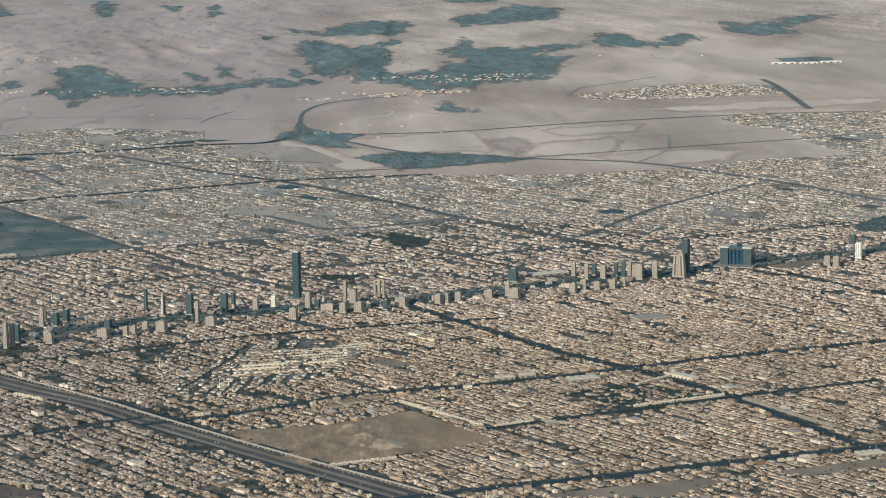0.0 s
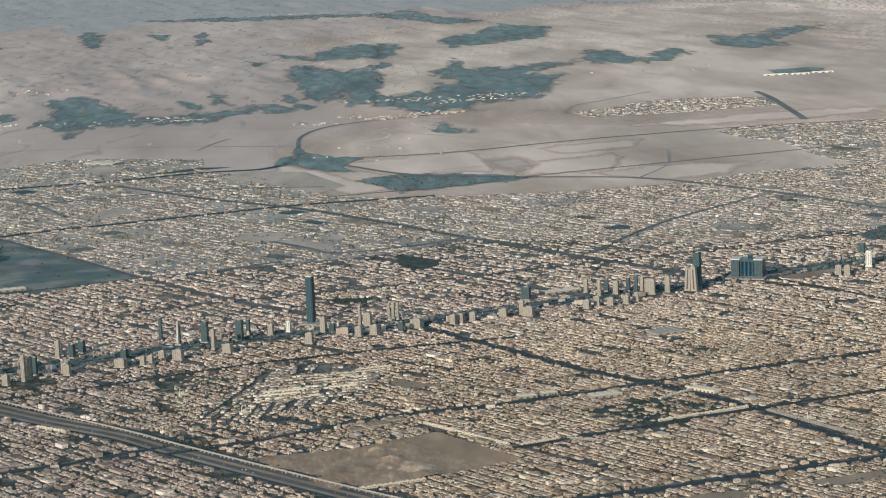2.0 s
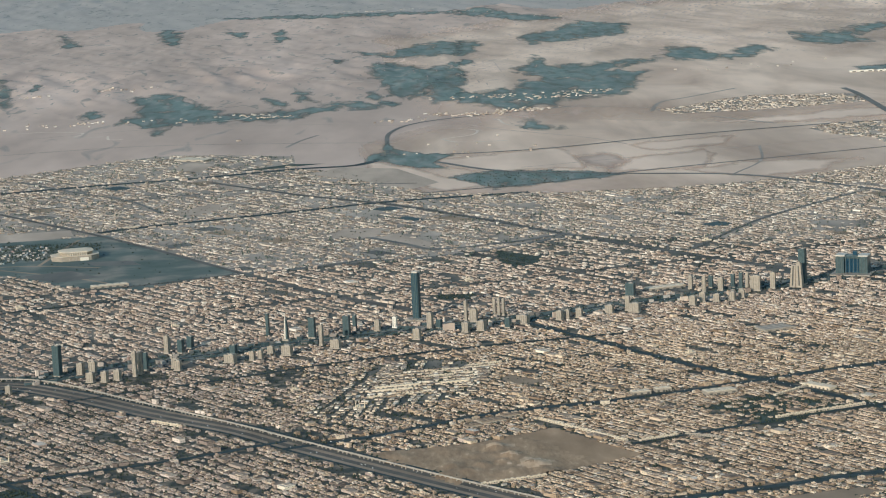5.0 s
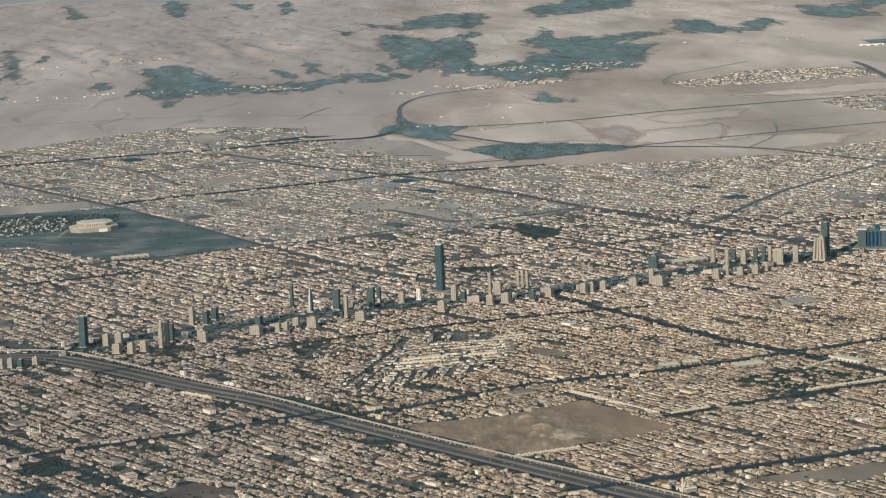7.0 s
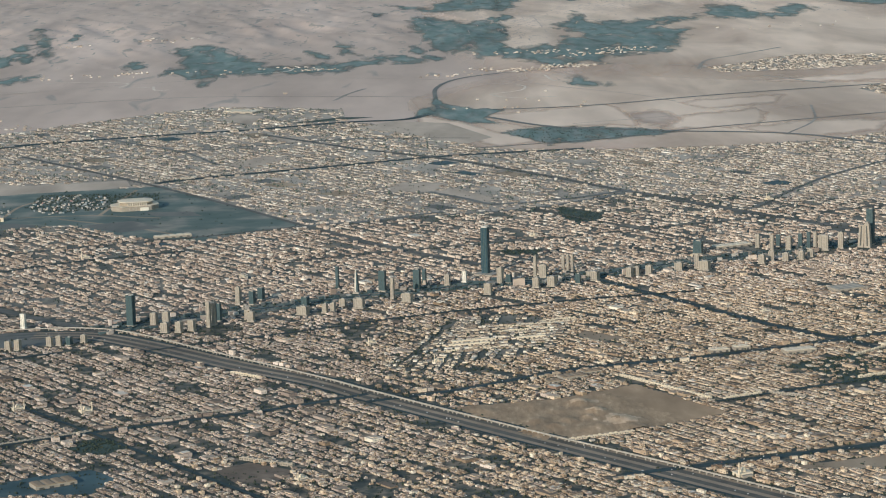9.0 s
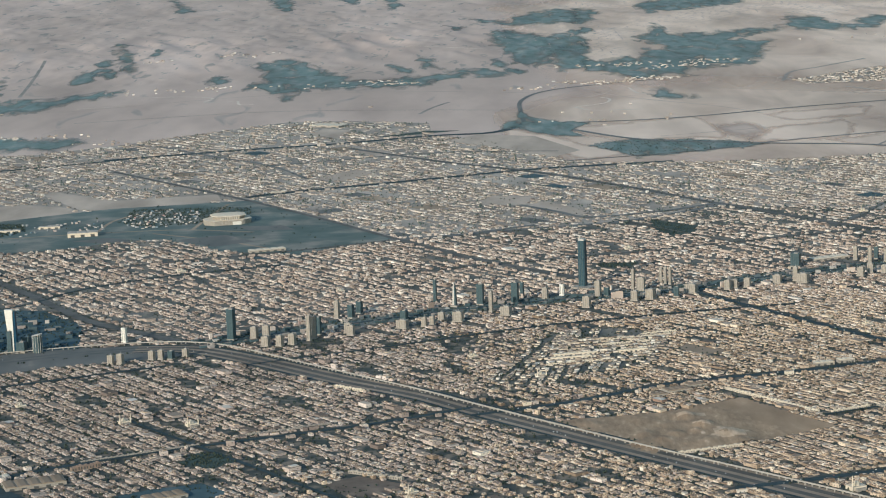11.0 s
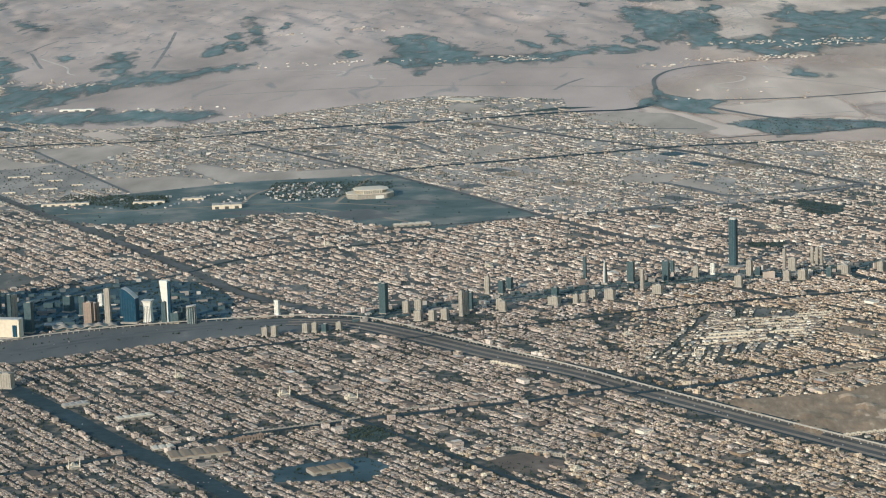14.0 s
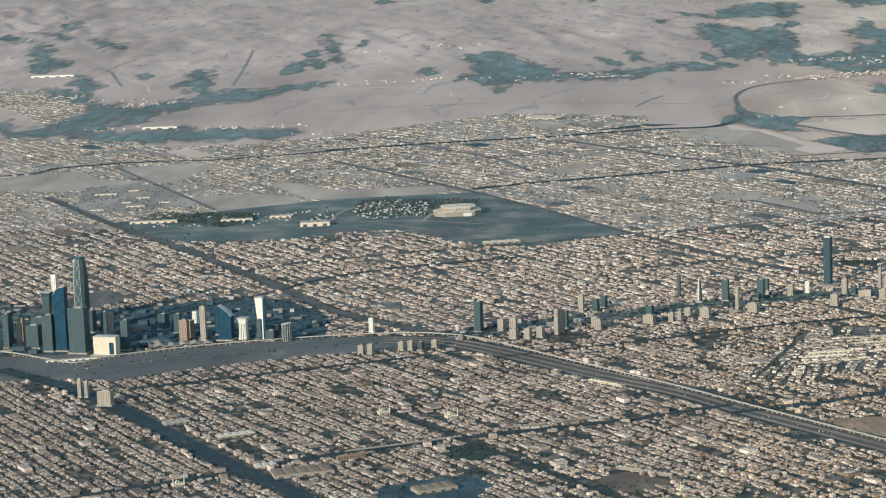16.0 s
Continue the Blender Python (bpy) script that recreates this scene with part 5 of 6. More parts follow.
def gate(base, w, h):
    """White portal: two legs under a broad beam, dark glass between them."""
    for s in (-1, 1):
        part("leg", box_bm(w * 0.1, w * 0.22, 0, h, at=(s * w * 0.38, 0)), WHITE, base)
    part("beam", box_bm(w * 0.28, w * 0.22, h * 0.8, h, at=(0, 0)), WHITE, base)
    part("infill", box_bm(w * 0.28, w * 0.12, 0, h * 0.62, at=(0, 0.1)), GLASS, base, "dark glass infill")
    part("podium", box_bm(w * 0.8, w * 0.4, 0, 0.4), STONE, base)


def drum(base, w, h):
    """Round glass block with a pale ring on its roof."""
    rings = [[(w * 0.45 * math.cos(a * math.pi / 12), w * 0.45 * math.sin(a * math.pi / 12), z) for a in range(24)] for z in (0, h)]
    part("body", loft_bm(rings), GLASS, base)
    part("roof_ring", loft_bm([[(w * 0.5 * math.cos(a * math.pi / 12), w * 0.5 * math.sin(a * math.pi / 12), h + z + 0.25 * math.cos(a * math.pi / 12)) for a in range(24)] for z in (0.3, 0.45)]), METAL, base, "pale roof ring")
    for k in range(12):
        a = k * math.pi / 6
        part("facade_fin", box_bm(0.04, 0.04, 0, h + 0.4, at=(w * 0.46 * math.cos(a), w * 0.46 * math.sin(a))), METAL, base)


TOWER_WORDS = {"g": "dark teal glass high-rise tower", "s": "beige stone-clad block of flats", "w": "white-clad high-rise block", "b": "dark blue glass tower", "gl": "slim dark glass tower", "n": "brown stone-clad block"}
for k, (kind, skin, tx, ty, tw, th) in enumerate(TOWERS):
    base = new("tower")
    south = ty < -45 and tx < -140
    base.matrix_world = pose(tx, ty, 0.05, 0, 0, -12 if south else -26 + (k * 7) % 11 - 5)
    words, where = TOWER_WORDS[skin], "among office blocks" if south else "beside the avenue"
    if kind == "lone":
        lone(base, tw, th)
        words = "tallest lone teal glass skyscraper with a pale crown"
    elif kind == "facet":
        facet(base, tw, th)
        words = "tapering faceted glass skyscraper with pale diagonal ribs"
    elif kind == "arch":
        arch(base, tw, th)
        words = "broad dark glass block with columns and pale roofs"
    elif kind == "taper":
        taper(base, tw, th)
        words = "beige twin-winged tower narrowing to its top"
    elif kind == "spire":
        spire(base, tw, th)
        words = "slim glass tower of two curved sails"
    elif kind == "wedge":
        wedge(base, tw, th)
        words = "bright white blade-shaped tower with a dark glass side"
    elif kind == "flare":
        flare(base, tw, th, SKINS[skin])
        words = TOWER_WORDS[skin] + " flaring at its roof"
    elif kind == "slant":
        slant(base, tw, th, SKINS[skin])
        words = "dark blue glass tower with a sloping pale-edged roof"
    elif kind == "gate":
        gate(base, tw, th)
        words = "white portal-shaped tower with dark glass infill"
    elif kind == "drum":
        drum(base, tw, th)
        words = "round glass block with a pale roof ring"
    elif kind == "wbox":
        white_box(base, tw, th)
        words = "plain white box building with one dark opening"
    else:
        plain_tower(base, skin, tw, th, k)
    tagged(base, words + " " + where, "tower", "towers of the city")


# ---- terraces: unbroken rows of houses along the edges of blocks ----
def terrace(x0, y0, x1, y1, depth, h, mat, label):
    n = max(2, round(math.hypot(x1 - x0, y1 - y0) / 1.3))
    base = new("terrace")
    base.matrix_world = pose((x0 + x1) / 2, (y0 + y1) / 2, 0.03, 0, 0, math.degrees(math.atan2(y1 - y0, x1 - x0)))
    tagged(base, label, "terrace")
    w = math.hypot(x1 - x0, y1 - y0) / n
    for k in range(n):
        u, hk = (k - (n - 1) / 2) * w, h * (1 + 0.12 * math.sin(k * 2.3 + x0))
        unit = part("house_unit", box_bm(w * 0.495, depth / 2, 0, hk, at=(u, 0)), mat, base)
        part("parapet", box_bm(w * 0.49, 0.03, hk, hk + 0.07, at=(u, -depth / 2 + 0.03)), mat, unit)
        part("stair_room", box_bm(w * 0.18, depth * 0.2, hk, hk + 0.18, at=(u + w * 0.15, depth * 0.1)), mat, unit)
        for s in (-1, 1):
            part("window", box_bm(w * 0.1, 0.015, hk * 0.25, hk * 0.75, at=(u + s * w * 0.22, -depth / 2 - 0.01)), PANE, unit)
        if k % 2 == 0:
            clear_of(base.matrix_world.translation.x + u * math.cos(math.atan2(y1 - y0, x1 - x0)), base.matrix_world.translation.y + u * math.sin(math.atan2(y1 - y0, x1 - x0)), depth * 0.5 + 0.9)


for tr in [(27, -141, 45.5, -168.5, 0.9, 0.5, CREAM, "long cream terrace of houses beside the empty field"), (48.5, -169.5, 58, -165.5, 0.9, 0.55, CREAM, "cream terrace of houses with flat roofs"),
           (60, -165, 68, -170, 0.8, 0.5, STONE, "tan terrace of houses with flat roofs"), (84, -153, 108, -143.5, 0.8, 0.55, CREAM, "long cream terrace of houses beside a compound"),
           (9, -202, 24, -197, 0.8, 0.5, CREAM, "cream terrace at the edge of the field"),
           (-127, -196.5, -121, -193, 1.0, 1.1, BROWN, "tall tan block of flats with dark window bays"), (-126, -188.5, -100, -176.5, 0.7, 0.3, STONE, "long low pale row beside a road"),
           (-90, -169, -70, -161, 0.7, 0.3, STONE, "long low pale row beside a road"), (-64, -207, -52, -215, 0.9, 0.7, STONE, "tan row of flats beside an empty plot"),
           (-71, -121, -62, -129.5, 0.7, 0.6, CREAM, "cream terrace beside the motorway"), (12, -72, 22, -69, 0.8, 0.5, CREAM, "bright cream terrace of new villas"),
           (2, -78, 20, -73, 0.7, 0.45, CREAM, "bright cream terrace of new villas"), (0, -84, 14, -80, 0.7, 0.45, CREAM, "bright cream terrace of new villas"), (-16, -106, 2, -103, 0.7, 0.45, CREAM, "bright cream terrace of new villas"),
           (88, -129, 98, -120, 0.8, 0.5, CREAM, "cream terrace beside a wide road"), (112, -148, 128, -180, 0.9, 0.55, STONE, "tan terrace beside a wide road")]:
    terrace(*tr)

# ---- the raised railway over the motorway ----
RAIL = [(-262, -62), (-236, -72), (-222, -82), (-212, -88), (-203, -80), (-189, -72.5), (-174, -66.5), (-149, -60), (-128, -57.5), (-113, -60), (-100, -69.5), (-78, -96), (-49, -130.5), (-36, -147.5), (-16, -173), (5, -199), (42, -243), (118, -338)]


def viaduct():
    base = new("viaduct")
    tagged(base, "raised concrete railway viaduct on piers along the motorway", "viaduct")
    line = np.array(smooth_line(RAIL, 1.5))
    t = np.gradient(line, axis=0)
    t /= np.linalg.norm(t, axis=1)[:, None]
    nrm = np.stack([-t[:, 1], t[:, 0]], 1)
    n = len(line)
    i = np.arange(n - 1)

    def sweep(name, o0, o1, z0, z1, mat):
        rows = [np.c_[line + nrm * o, np.full(n, z)] for o, z in ((o0, z0), (o1, z0), (o1, z1), (o0, z1))]
        q = [np.stack([a * n + i, a * n + i + 1, b * n + i + 1, b * n + i], 1) for a, b in ((1, 0), (2, 1), (3, 2), (0, 3))]
        ob = from_arrays(name, np.concatenate(rows), np.concatenate(q), mat)
        ob.parent = base
        return ob

    sweep("deck", -0.24, 0.24, 0.55, 0.66, CONCRETE)
    for s in (-1, 1):
        sweep("parapet", s * 0.22 - 0.02, s * 0.22 + 0.02, 0.66, 0.76, CONCRETE)
    mesh = None
    total = np.r_[0, np.cumsum(np.linalg.norm(np.diff(line, axis=0), axis=1))]
    for d in np.arange(0.5, total[-1], 2.0):
        k = int(np.searchsorted(total, d))
        if line[k][1] < -300:
            break
        if mesh is None:
            ob = part("pier", loft_bm([ring(0.10, 0.14, 0), ring(0.10, 0.14, 0.38), ring(0.12, 0.27, 0.55)]), CONCRETE, base)
            mesh = ob.data
        else:
            ob = new("pier", mesh)
            ob.parent = base
        ob.matrix_local = pose(line[k][0], line[k][1], 0.03, 0, 0, math.degrees(math.atan2(t[k][1], t[k][0])))


viaduct()

# low shops and offices along the avenue of towers
line = np.array(smooth_line(ROADS[1][2], 0.55))
t = np.gradient(line, axis=0)
t /= np.linalg.norm(t, axis=1)[:, None]
p = line + np.stack([-t[:, 1], t[:, 0]], 1) * (rng.choice([-1, 1], len(line)) * rng.uniform(1.9, 5.6, len(line)))[:, None]
ok = rng.random(len(p)) < 0.6
for _, _, tx, ty, tw, th in TOWERS:
    ok &= (p[:, 0] - tx) ** 2 + (p[:, 1] - ty) ** 2 > (tw * 0.6 + 1.0) ** 2
p, t = p[ok], t[ok]
n = len(p)
v, f = many_boxes(p[:, 0], p[:, 1], np.full(n, 0.04), np.arctan2(t[:, 1], t[:, 0]) + rng.normal(0, 0.15, n), rng.uniform(0.35, 1.1, n), rng.uniform(0.3, 0.7, n), rng.uniform(0.25, 1.0, n))
tagged(from_arrays("avenue_blocks", v, f, LOWBLOCK, roof=ROOF), "low shops and offices along the avenue", "blocks", kind="stuff")

# low blocks between the office towers
bx, by = rng.uniform(-262, -146, 260), rng.uniform(-74, 10, 260)
g = inside(bx, by, OFFICES)
for _, _, tx, ty, tw, th in TOWERS:
    g &= (bx - tx) ** 2 + (by - ty) ** 2 > (tw * 0.7 + 1.6) ** 2
bx, by = bx[g], by[g]
n = len(bx)
low = np.c_[bx, by, rng.choice([0.14, 1.71], n) + rng.normal(0, 0.1, n), rng.uniform(0.5, 1.8, n), rng.uniform(0.4, 1.2, n), rng.uniform(0.3, 1.4, n)]
v, f = many_boxes(low[:, 0], low[:, 1], np.full(n, 0.04), low[:, 2], low[:, 3], low[:, 4], low[:, 5])
# Roofs share the teal paving colour, haze included.
tagged(from_arrays("low_blocks", v, f, LOWBLOCK, roof=DARK_PAVE), "low stone blocks between the office towers", "blocks", kind="stuff")

# ---- the arena and the event grounds ----
arena = new("arena")
arena.matrix_world = pose(-124, 165, 0.05, 0, 0, 12)
tagged(arena, "large cream arena with ribbed upper walls and flat roof", "arena")
part("lower_block", loft_bm([ring(8.8, 6.0, 0, cut=3.4), ring(8.8, 6.0, 1.5, cut=3.4), ring(8.3, 5.6, 1.7, cut=3.2)]), STONE, arena)
part("terrace_roof", loft_bm([ring(9.0, 6.2, 1.7, cut=3.5), ring(8.8, 6.0, 1.85, cut=3.4)]), CREAM, arena, "pale terrace roof")
part("upper_block", loft_bm([ring(5.6, 4.6, 1.85, (0.5, 0.4), 2.2), ring(6.2, 5.0, 3.0, (0.5, 0.4), 2.4)]), STONE, arena)
part("roof", loft_bm([ring(6.6, 5.3, 3.0, (0.5, 0.4), 2.5), ring(6.3, 5.0, 3.25, (0.5, 0.4), 2.4), ring(3.5, 2.8, 3.5, (0.5, 0.4), 1.4)]), CREAM, arena, "broad flat cream roof")
for k in range(9):
    part("rib", box_bm(0.10, 0.12, 0, 1.7, at=(-5.2 + k * 1.3, -6.05)), CONCRETE, arena)
    part("rib", box_bm(0.10, 0.15, 1.85, 3.0, at=(-2.9 + k * 0.85, -4.6)), WHITE, arena, "pale upright rib")
for s in (-1, 1):
    for k in range(5):
        part("rib", box_bm(0.10, 0.10, 0, 1.7, at=(s * (5.7 + k * 0.7), -5.8 + k * 0.7)), CONCRETE, arena)
part("entrance", box_bm(1.6, 0.9, 0, 1.2, at=(3.0, -5.6)), WHITE, arena)


def hall(x, y, turn, hx, hy, h, label, roof=METAL, wall=STONE, bays=4):
    """A low hall: walls, shallow pitched or flat roof bays, doors."""
    base = new("hall")
    base.matrix_world = pose(x, y, 0.03, 0, 0, turn)
    tagged(base, label, "hall")
    part("body", box_bm(hx, hy, 0, h), wall, base)
    for k in range(bays):
        u = (-1 + (2 * k + 1) / bays) * hx
        w = hx / bays
        part("roof_bay", loft_bm([ring(w * 0.97, hy * 1.02, h, (u, 0)), ring(w * 0.5, hy * 1.0, h + 0.16, (u, 0))]), roof, base)
        dr = part("door", box_bm(w * 0.4, 0.04, 0, h * 0.6, at=(u, -hy - 0.02)), PANE, base)
        part("frame", box_bm(w * 0.46, 0.03, h * 0.6, h * 0.68, at=(u, -hy - 0.03)), CONCRETE, dr)
    clear_of(x, y, max(hx, hy) * 0.9)
    return base


HALLS = []


def hall_at(*row):
    HALLS.append(row)
    hall(*row)


hall_at(-176, 147, 8, 5.5, 2.6, 1.5, "cream exhibition hall on the event grounds", CONCRETE, CREAM, 3)
hall_at(-240, 163, 6, 9.0, 1.2, 0.9, "long pale pavilion beside parked land", CONCRETE, CREAM, 6)
hall_at(-208, 163, 6, 6.0, 1.2, 0.8, "long pale pavilion beside parked land", CONCRETE, CREAM, 4)
hall_at(-192, 169, 6, 4.0, 1.4, 0.8, "pale pavilion on the event grounds", CONCRETE, CREAM, 3)
hall_at(-7.6, -95.0, 10, 6.0, 0.55, 0.75, "long bright cream market hall", CREAM, CREAM, 9)
hall_at(-9, -99.2, 10, 5.6, 0.5, 0.7, "long bright cream market hall", CREAM, CREAM, 8)
hall_at(8, -93, 10, 4.0, 0.5, 0.7, "long bright cream market hall", CREAM, CREAM, 6)
hall_at(101, -121.5, -52, 4.6, 1.5, 0.7, "bright white shed with a ribbed roof", CREAM, CREAM, 7)
hall_at(75, -122, 14, 4.2, 1.8, 0.9, "pale stone school block with flat roofs", CREAM, STONE, 4)
hall_at(15, -140.5, 20, 3.4, 2.0, 0.6, "low tan shopping hall", EARTH, STONE, 4)
hall_at(20, -136, 20, 2.4, 1.4, 0.6, "low tan shopping hall", EARTH, STONE, 3)
hall_at(10, -145, 20, 2.0, 1.2, 0.5, "low tan shopping hall", EARTH, STONE, 3)
hall_at(-103, -222, 28, 4.6, 2.2, 0.8, "tan shopping hall on dark parking ground", EARTH, STONE, 4)
hall_at(-154, -172, 28, 4.5, 1.4, 0.7, "pale market hall with pitched canopies", CREAM, STONE, 5)
hall_at(-133.6, -206.5, 20, 6.7, 3.0, 0.8, "broad tan-roofed hall in a dark yard", EARTH, STONE, 5)
hall_at(-142.6, -200.5, 20, 2.6, 1.6, 0.5, "low tan hall beside a dark yard", CREAM, STONE, 3)
hall_at(-171, -158, 28, 3.2, 1.4, 0.6, "low grey hall beside a wide road", CONCRETE, STONE, 4)
hall_at(130, -206, 14, 3.2, 1.6, 0.8, "cream school block beside a road", CREAM, STONE, 4)
hall_at(104, -41, 22, 5.0, 3.2, 0.6, "broad low block round a dark court", STONE, STONE, 4)
hall_at(82, 36, 20, 6.5, 2.0, 0.7, "broad low hall with a pale roof", CREAM, STONE, 5)
hall_at(55, -118, 12, 2.6, 1.1, 0.8, "cream office block beside a road", CREAM, STONE, 3)
hall_at(61, -116, 12, 2.2, 1.1, 0.9, "cream office block beside a road", CREAM, STONE, 3)
hall_at(315, 808, 2, 8, 1.6, 1.0, "long white farm shed in the desert", WHITE, WHITE, 3)
hall_at(331, 806, 2, 6, 1.6, 1.0, "long white farm shed in the desert", WHITE, WHITE, 3)
hall_at(347, 811, 2, 7, 1.6, 1.0, "long white farm shed in the desert", WHITE, WHITE, 3)
hall_at(-300, 483, 2, 9, 1.4, 1.0, "long white shed beside the groves", WHITE, WHITE, 3)
hall_at(-433, 800, 2, 14, 2.0, 1.6, "long white building by the valley", WHITE, WHITE, 4)
hall_at(-100, 478, -30, 9.0, 5.0, 0.8, "broad cream compound roof at the city edge", CREAM, STONE, 3)
hall_at(-110, 240, 12, 3, 1.0, 0.6, "low pale hall beside a road", CREAM, STONE, 3)
hall_at(-104, 96, 16, 6.5, 1.6, 0.8, "long pale hall beside the event grounds", CREAM, STONE, 5)
hall_at(-214, -82.5, 12, 7.5, 0.7, 0.5, "long pale pink podium before the office towers", STONE, WHITE, 8)
hall_at(-196, -64, 10, 3.0, 1.8, 1.0, "low hall under a flaring grey roof", CONCRETE, GLASS, 2)
for dx, dy, dl in ((-276, 243, 6.0), (-258, 230, 4.0), (-256, 207, 5.0), (-270, 199, 3.5), (-266, 252, 3.0), (-246, 216, 3.0), (-262, 218, 2.6)):
    hall_at(dx, dy, 6, dl * 0.75, 1.2, 0.5, "long pale shed in a depot yard", CONCRETE, CREAM, 3)

# fairground pavilions and trees on the event grounds
pv = rng.uniform(0, 1, (700, 2))
px_, py_ = -245 + pv[:, 0] * 112, 140 + pv[:, 1] * 66
sel_ = (inside(px_, py_, [(-166, 171), (-164, 197), (-151, 206), (-137, 196), (-136, 164), (-155, 158)]) & (pv[:, 0] > 0.2)) | (inside(px_, py_, [(-240, 150), (-236, 168), (-205, 180), (-172, 182), (-170, 158), (-200, 150)]) & (rng.random(700) < 0.45))
px_, py_ = px_[sel_], py_[sel_]
n = len(px_)
v, f = many_boxes(px_, py_, np.full(n, 0.05), rng.uniform(0, 3, n), rng.uniform(0.2, 0.6, n), rng.uniform(0.2, 0.5, n), rng.uniform(0.2, 0.75, n))
tagged(from_arrays("fair_pavilions", v, f, PINK), "many small coloured fairground pavilions", "pavilions", kind="stuff")


# ---- mosques ----
def mosque(x, y, turn, s, minarets, label):
    base = new("mosque")
    base.matrix_world = pose(x, y, 0.03, 0, 0, turn)
    tagged(base, label, "mosque")
    part("prayer_hall", box_bm(1.0 * s, 0.8 * s, 0, 0.5 * s), CREAM, base)
    part("portico", box_bm(0.7 * s, 0.25 * s, 0, 0.32 * s, at=(0, -1.05 * s)), STONE, base)
    bm = bmesh.new()
    bmesh.ops.create_uvsphere(bm, u_segments=16, v_segments=10, radius=0.46 * s)
    bmesh.ops.translate(bm, verts=bm.verts, vec=(0, 0, 0.62 * s))
    part("dome", bm, CREAM, base, "cream dome")
    for k in range(minarets):
        mx0 = (-1.05 if k == 0 else 1.05) * s
        rings = [[(mx0 + r * math.cos(a * math.pi / 4), -0.8 * s + r * math.sin(a * math.pi / 4), z * s) for a in range(8)] for r, z in ((0.13 * s, 0), (0.12 * s, 1.1), (0.17 * s, 1.14), (0.17 * s, 1.2), (0.085 * s, 1.22), (0.08 * s, 1.75), (0.015 * s, 2.0))]
        mn = part("minaret", loft_bm(rings), CREAM, base, "slim cream minaret")
        part("balcony", loft_bm([[(mx0 + r * math.cos(a * math.pi / 4), -0.8 * s + r * math.sin(a * math.pi / 4), z * s) for a in range(8)] for r, z in ((0.2 * s, 1.14), (0.2 * s, 1.18))]), STONE, mn)
    clear_of(x, y, 1.7 * s)


MOSQUES = [(42.4, -236.1, 24, 1.7, 1, "large cream mosque with a dome on open ground"), (-104, -157, 30, 1.3, 2, "cream mosque with two slim minarets"), (-121, -152, 30, 1.3, 2, "cream mosque with two slim minarets"),
           (-18, -118, 24, 1.2, 2, "cream mosque with two slim minarets"), (-35, -92, 24, 1.2, 1, "small cream mosque among houses"), (-75, 12, 20, 1.2, 1, "small cream mosque beside dark gardens"),
           (120, -160, 22, 1.2, 1, "small cream mosque among houses"), (75, -70, 22, 1.2, 1, "small cream mosque among houses"), (-150, -130, 30, 1.2, 1, "small cream mosque among houses"), (-50.0, -225.7, 30, 1.2, 1, "small cream mosque among houses"),
           (-160, -215, 30, 1.2, 2, "cream mosque with two slim minarets"), (20, 70, 18, 1.3, 1, "small cream mosque among houses"), (110, 130, 18, 1.4, 1, "small cream mosque among houses"), (-130, 60, 20, 1.3, 1, "small cream mosque among houses")]
for ms in MOSQUES:
    mosque(*ms)

# ---- the railway station with its rippled white roof ----
station = new("station")
station.matrix_world = pose(-187, -66, 0.05, 0, 0, 14)
tagged(station, "railway station under a rippled white lattice roof", "station")
sx, sy = np.meshgrid(np.linspace(-9, 9, 73), np.linspace(-2.2, 2.2, 13))
sz = 1.0 + 0.35 * np.sin(sx * 1.9) * np.cos(sy * 0.5) - 0.05 * sy ** 2 + 0.15 * np.sin(sx * 0.7)
i_, j_ = np.meshgrid(np.arange(72), np.arange(12))
a_ = (j_ * 73 + i_).ravel()
roof = from_arrays("roof", np.c_[sx.ravel(), sy.ravel(), sz.ravel()], np.stack([a_, a_ + 1, a_ + 74, a_ + 73], 1), STONE, True)
roof.parent = station
roof.modifiers.new("thick", "SOLIDIFY").thickness = 0.12
part("hall", box_bm(8.4, 1.8, 0, 0.75), GLASS, station)

# ---- walled villa compound with slanting rows ----
rows = []
for k in range(14):
    for q in range(56):
        lane = k % 3
        bend = 8.0 * math.sin(k * 0.9) * 0.12
        x, y = -36 + k * 4.1 + q * 1.25 * math.cos(radians(76)) + bend * q * 0.1, -126 + q * 1.3 * math.sin(radians(76))
        for off_ in (-0.75, 0.75):
            if rng.random() < 0.8:
                rows.append((x + off_ + rng.normal(0, 0.16), y + rng.normal(0, 0.25), radians(76) + rng.normal(0, 0.1), rng.uniform(0.45, 0.85), rng.uniform(0.35, 0.7), rng.uniform(0.2, 0.5)))
for k in range(9):
    for q in range(36):
        x, y = -22 + q * 1.2, -108 + k * 3.6 + q * 0.2
        if rng.random() < 0.8 and q > 8:
            rows.append((x, y, radians(10), rng.uniform(0.42, 0.62), rng.uniform(0.4, 0.6), rng.uniform(0.35, 0.6)))
rows = np.array(rows)
rows = rows[inside(rows[:, 0], rows[:, 1], COMPOUND) & (rng.random(len(rows)) > 0.1)]
v, f = many_boxes(rows[:, 0], rows[:, 1], np.full(len(rows), 0.05), rows[:, 2], rows[:, 3], rows[:, 4], rows[:, 5])
tagged(from_arrays("compound_villas", v, f, CREAM_VILLAS, roof=ROOF), "slanting rows of bright cream villas in a walled compound", "houses", kind="stuff")
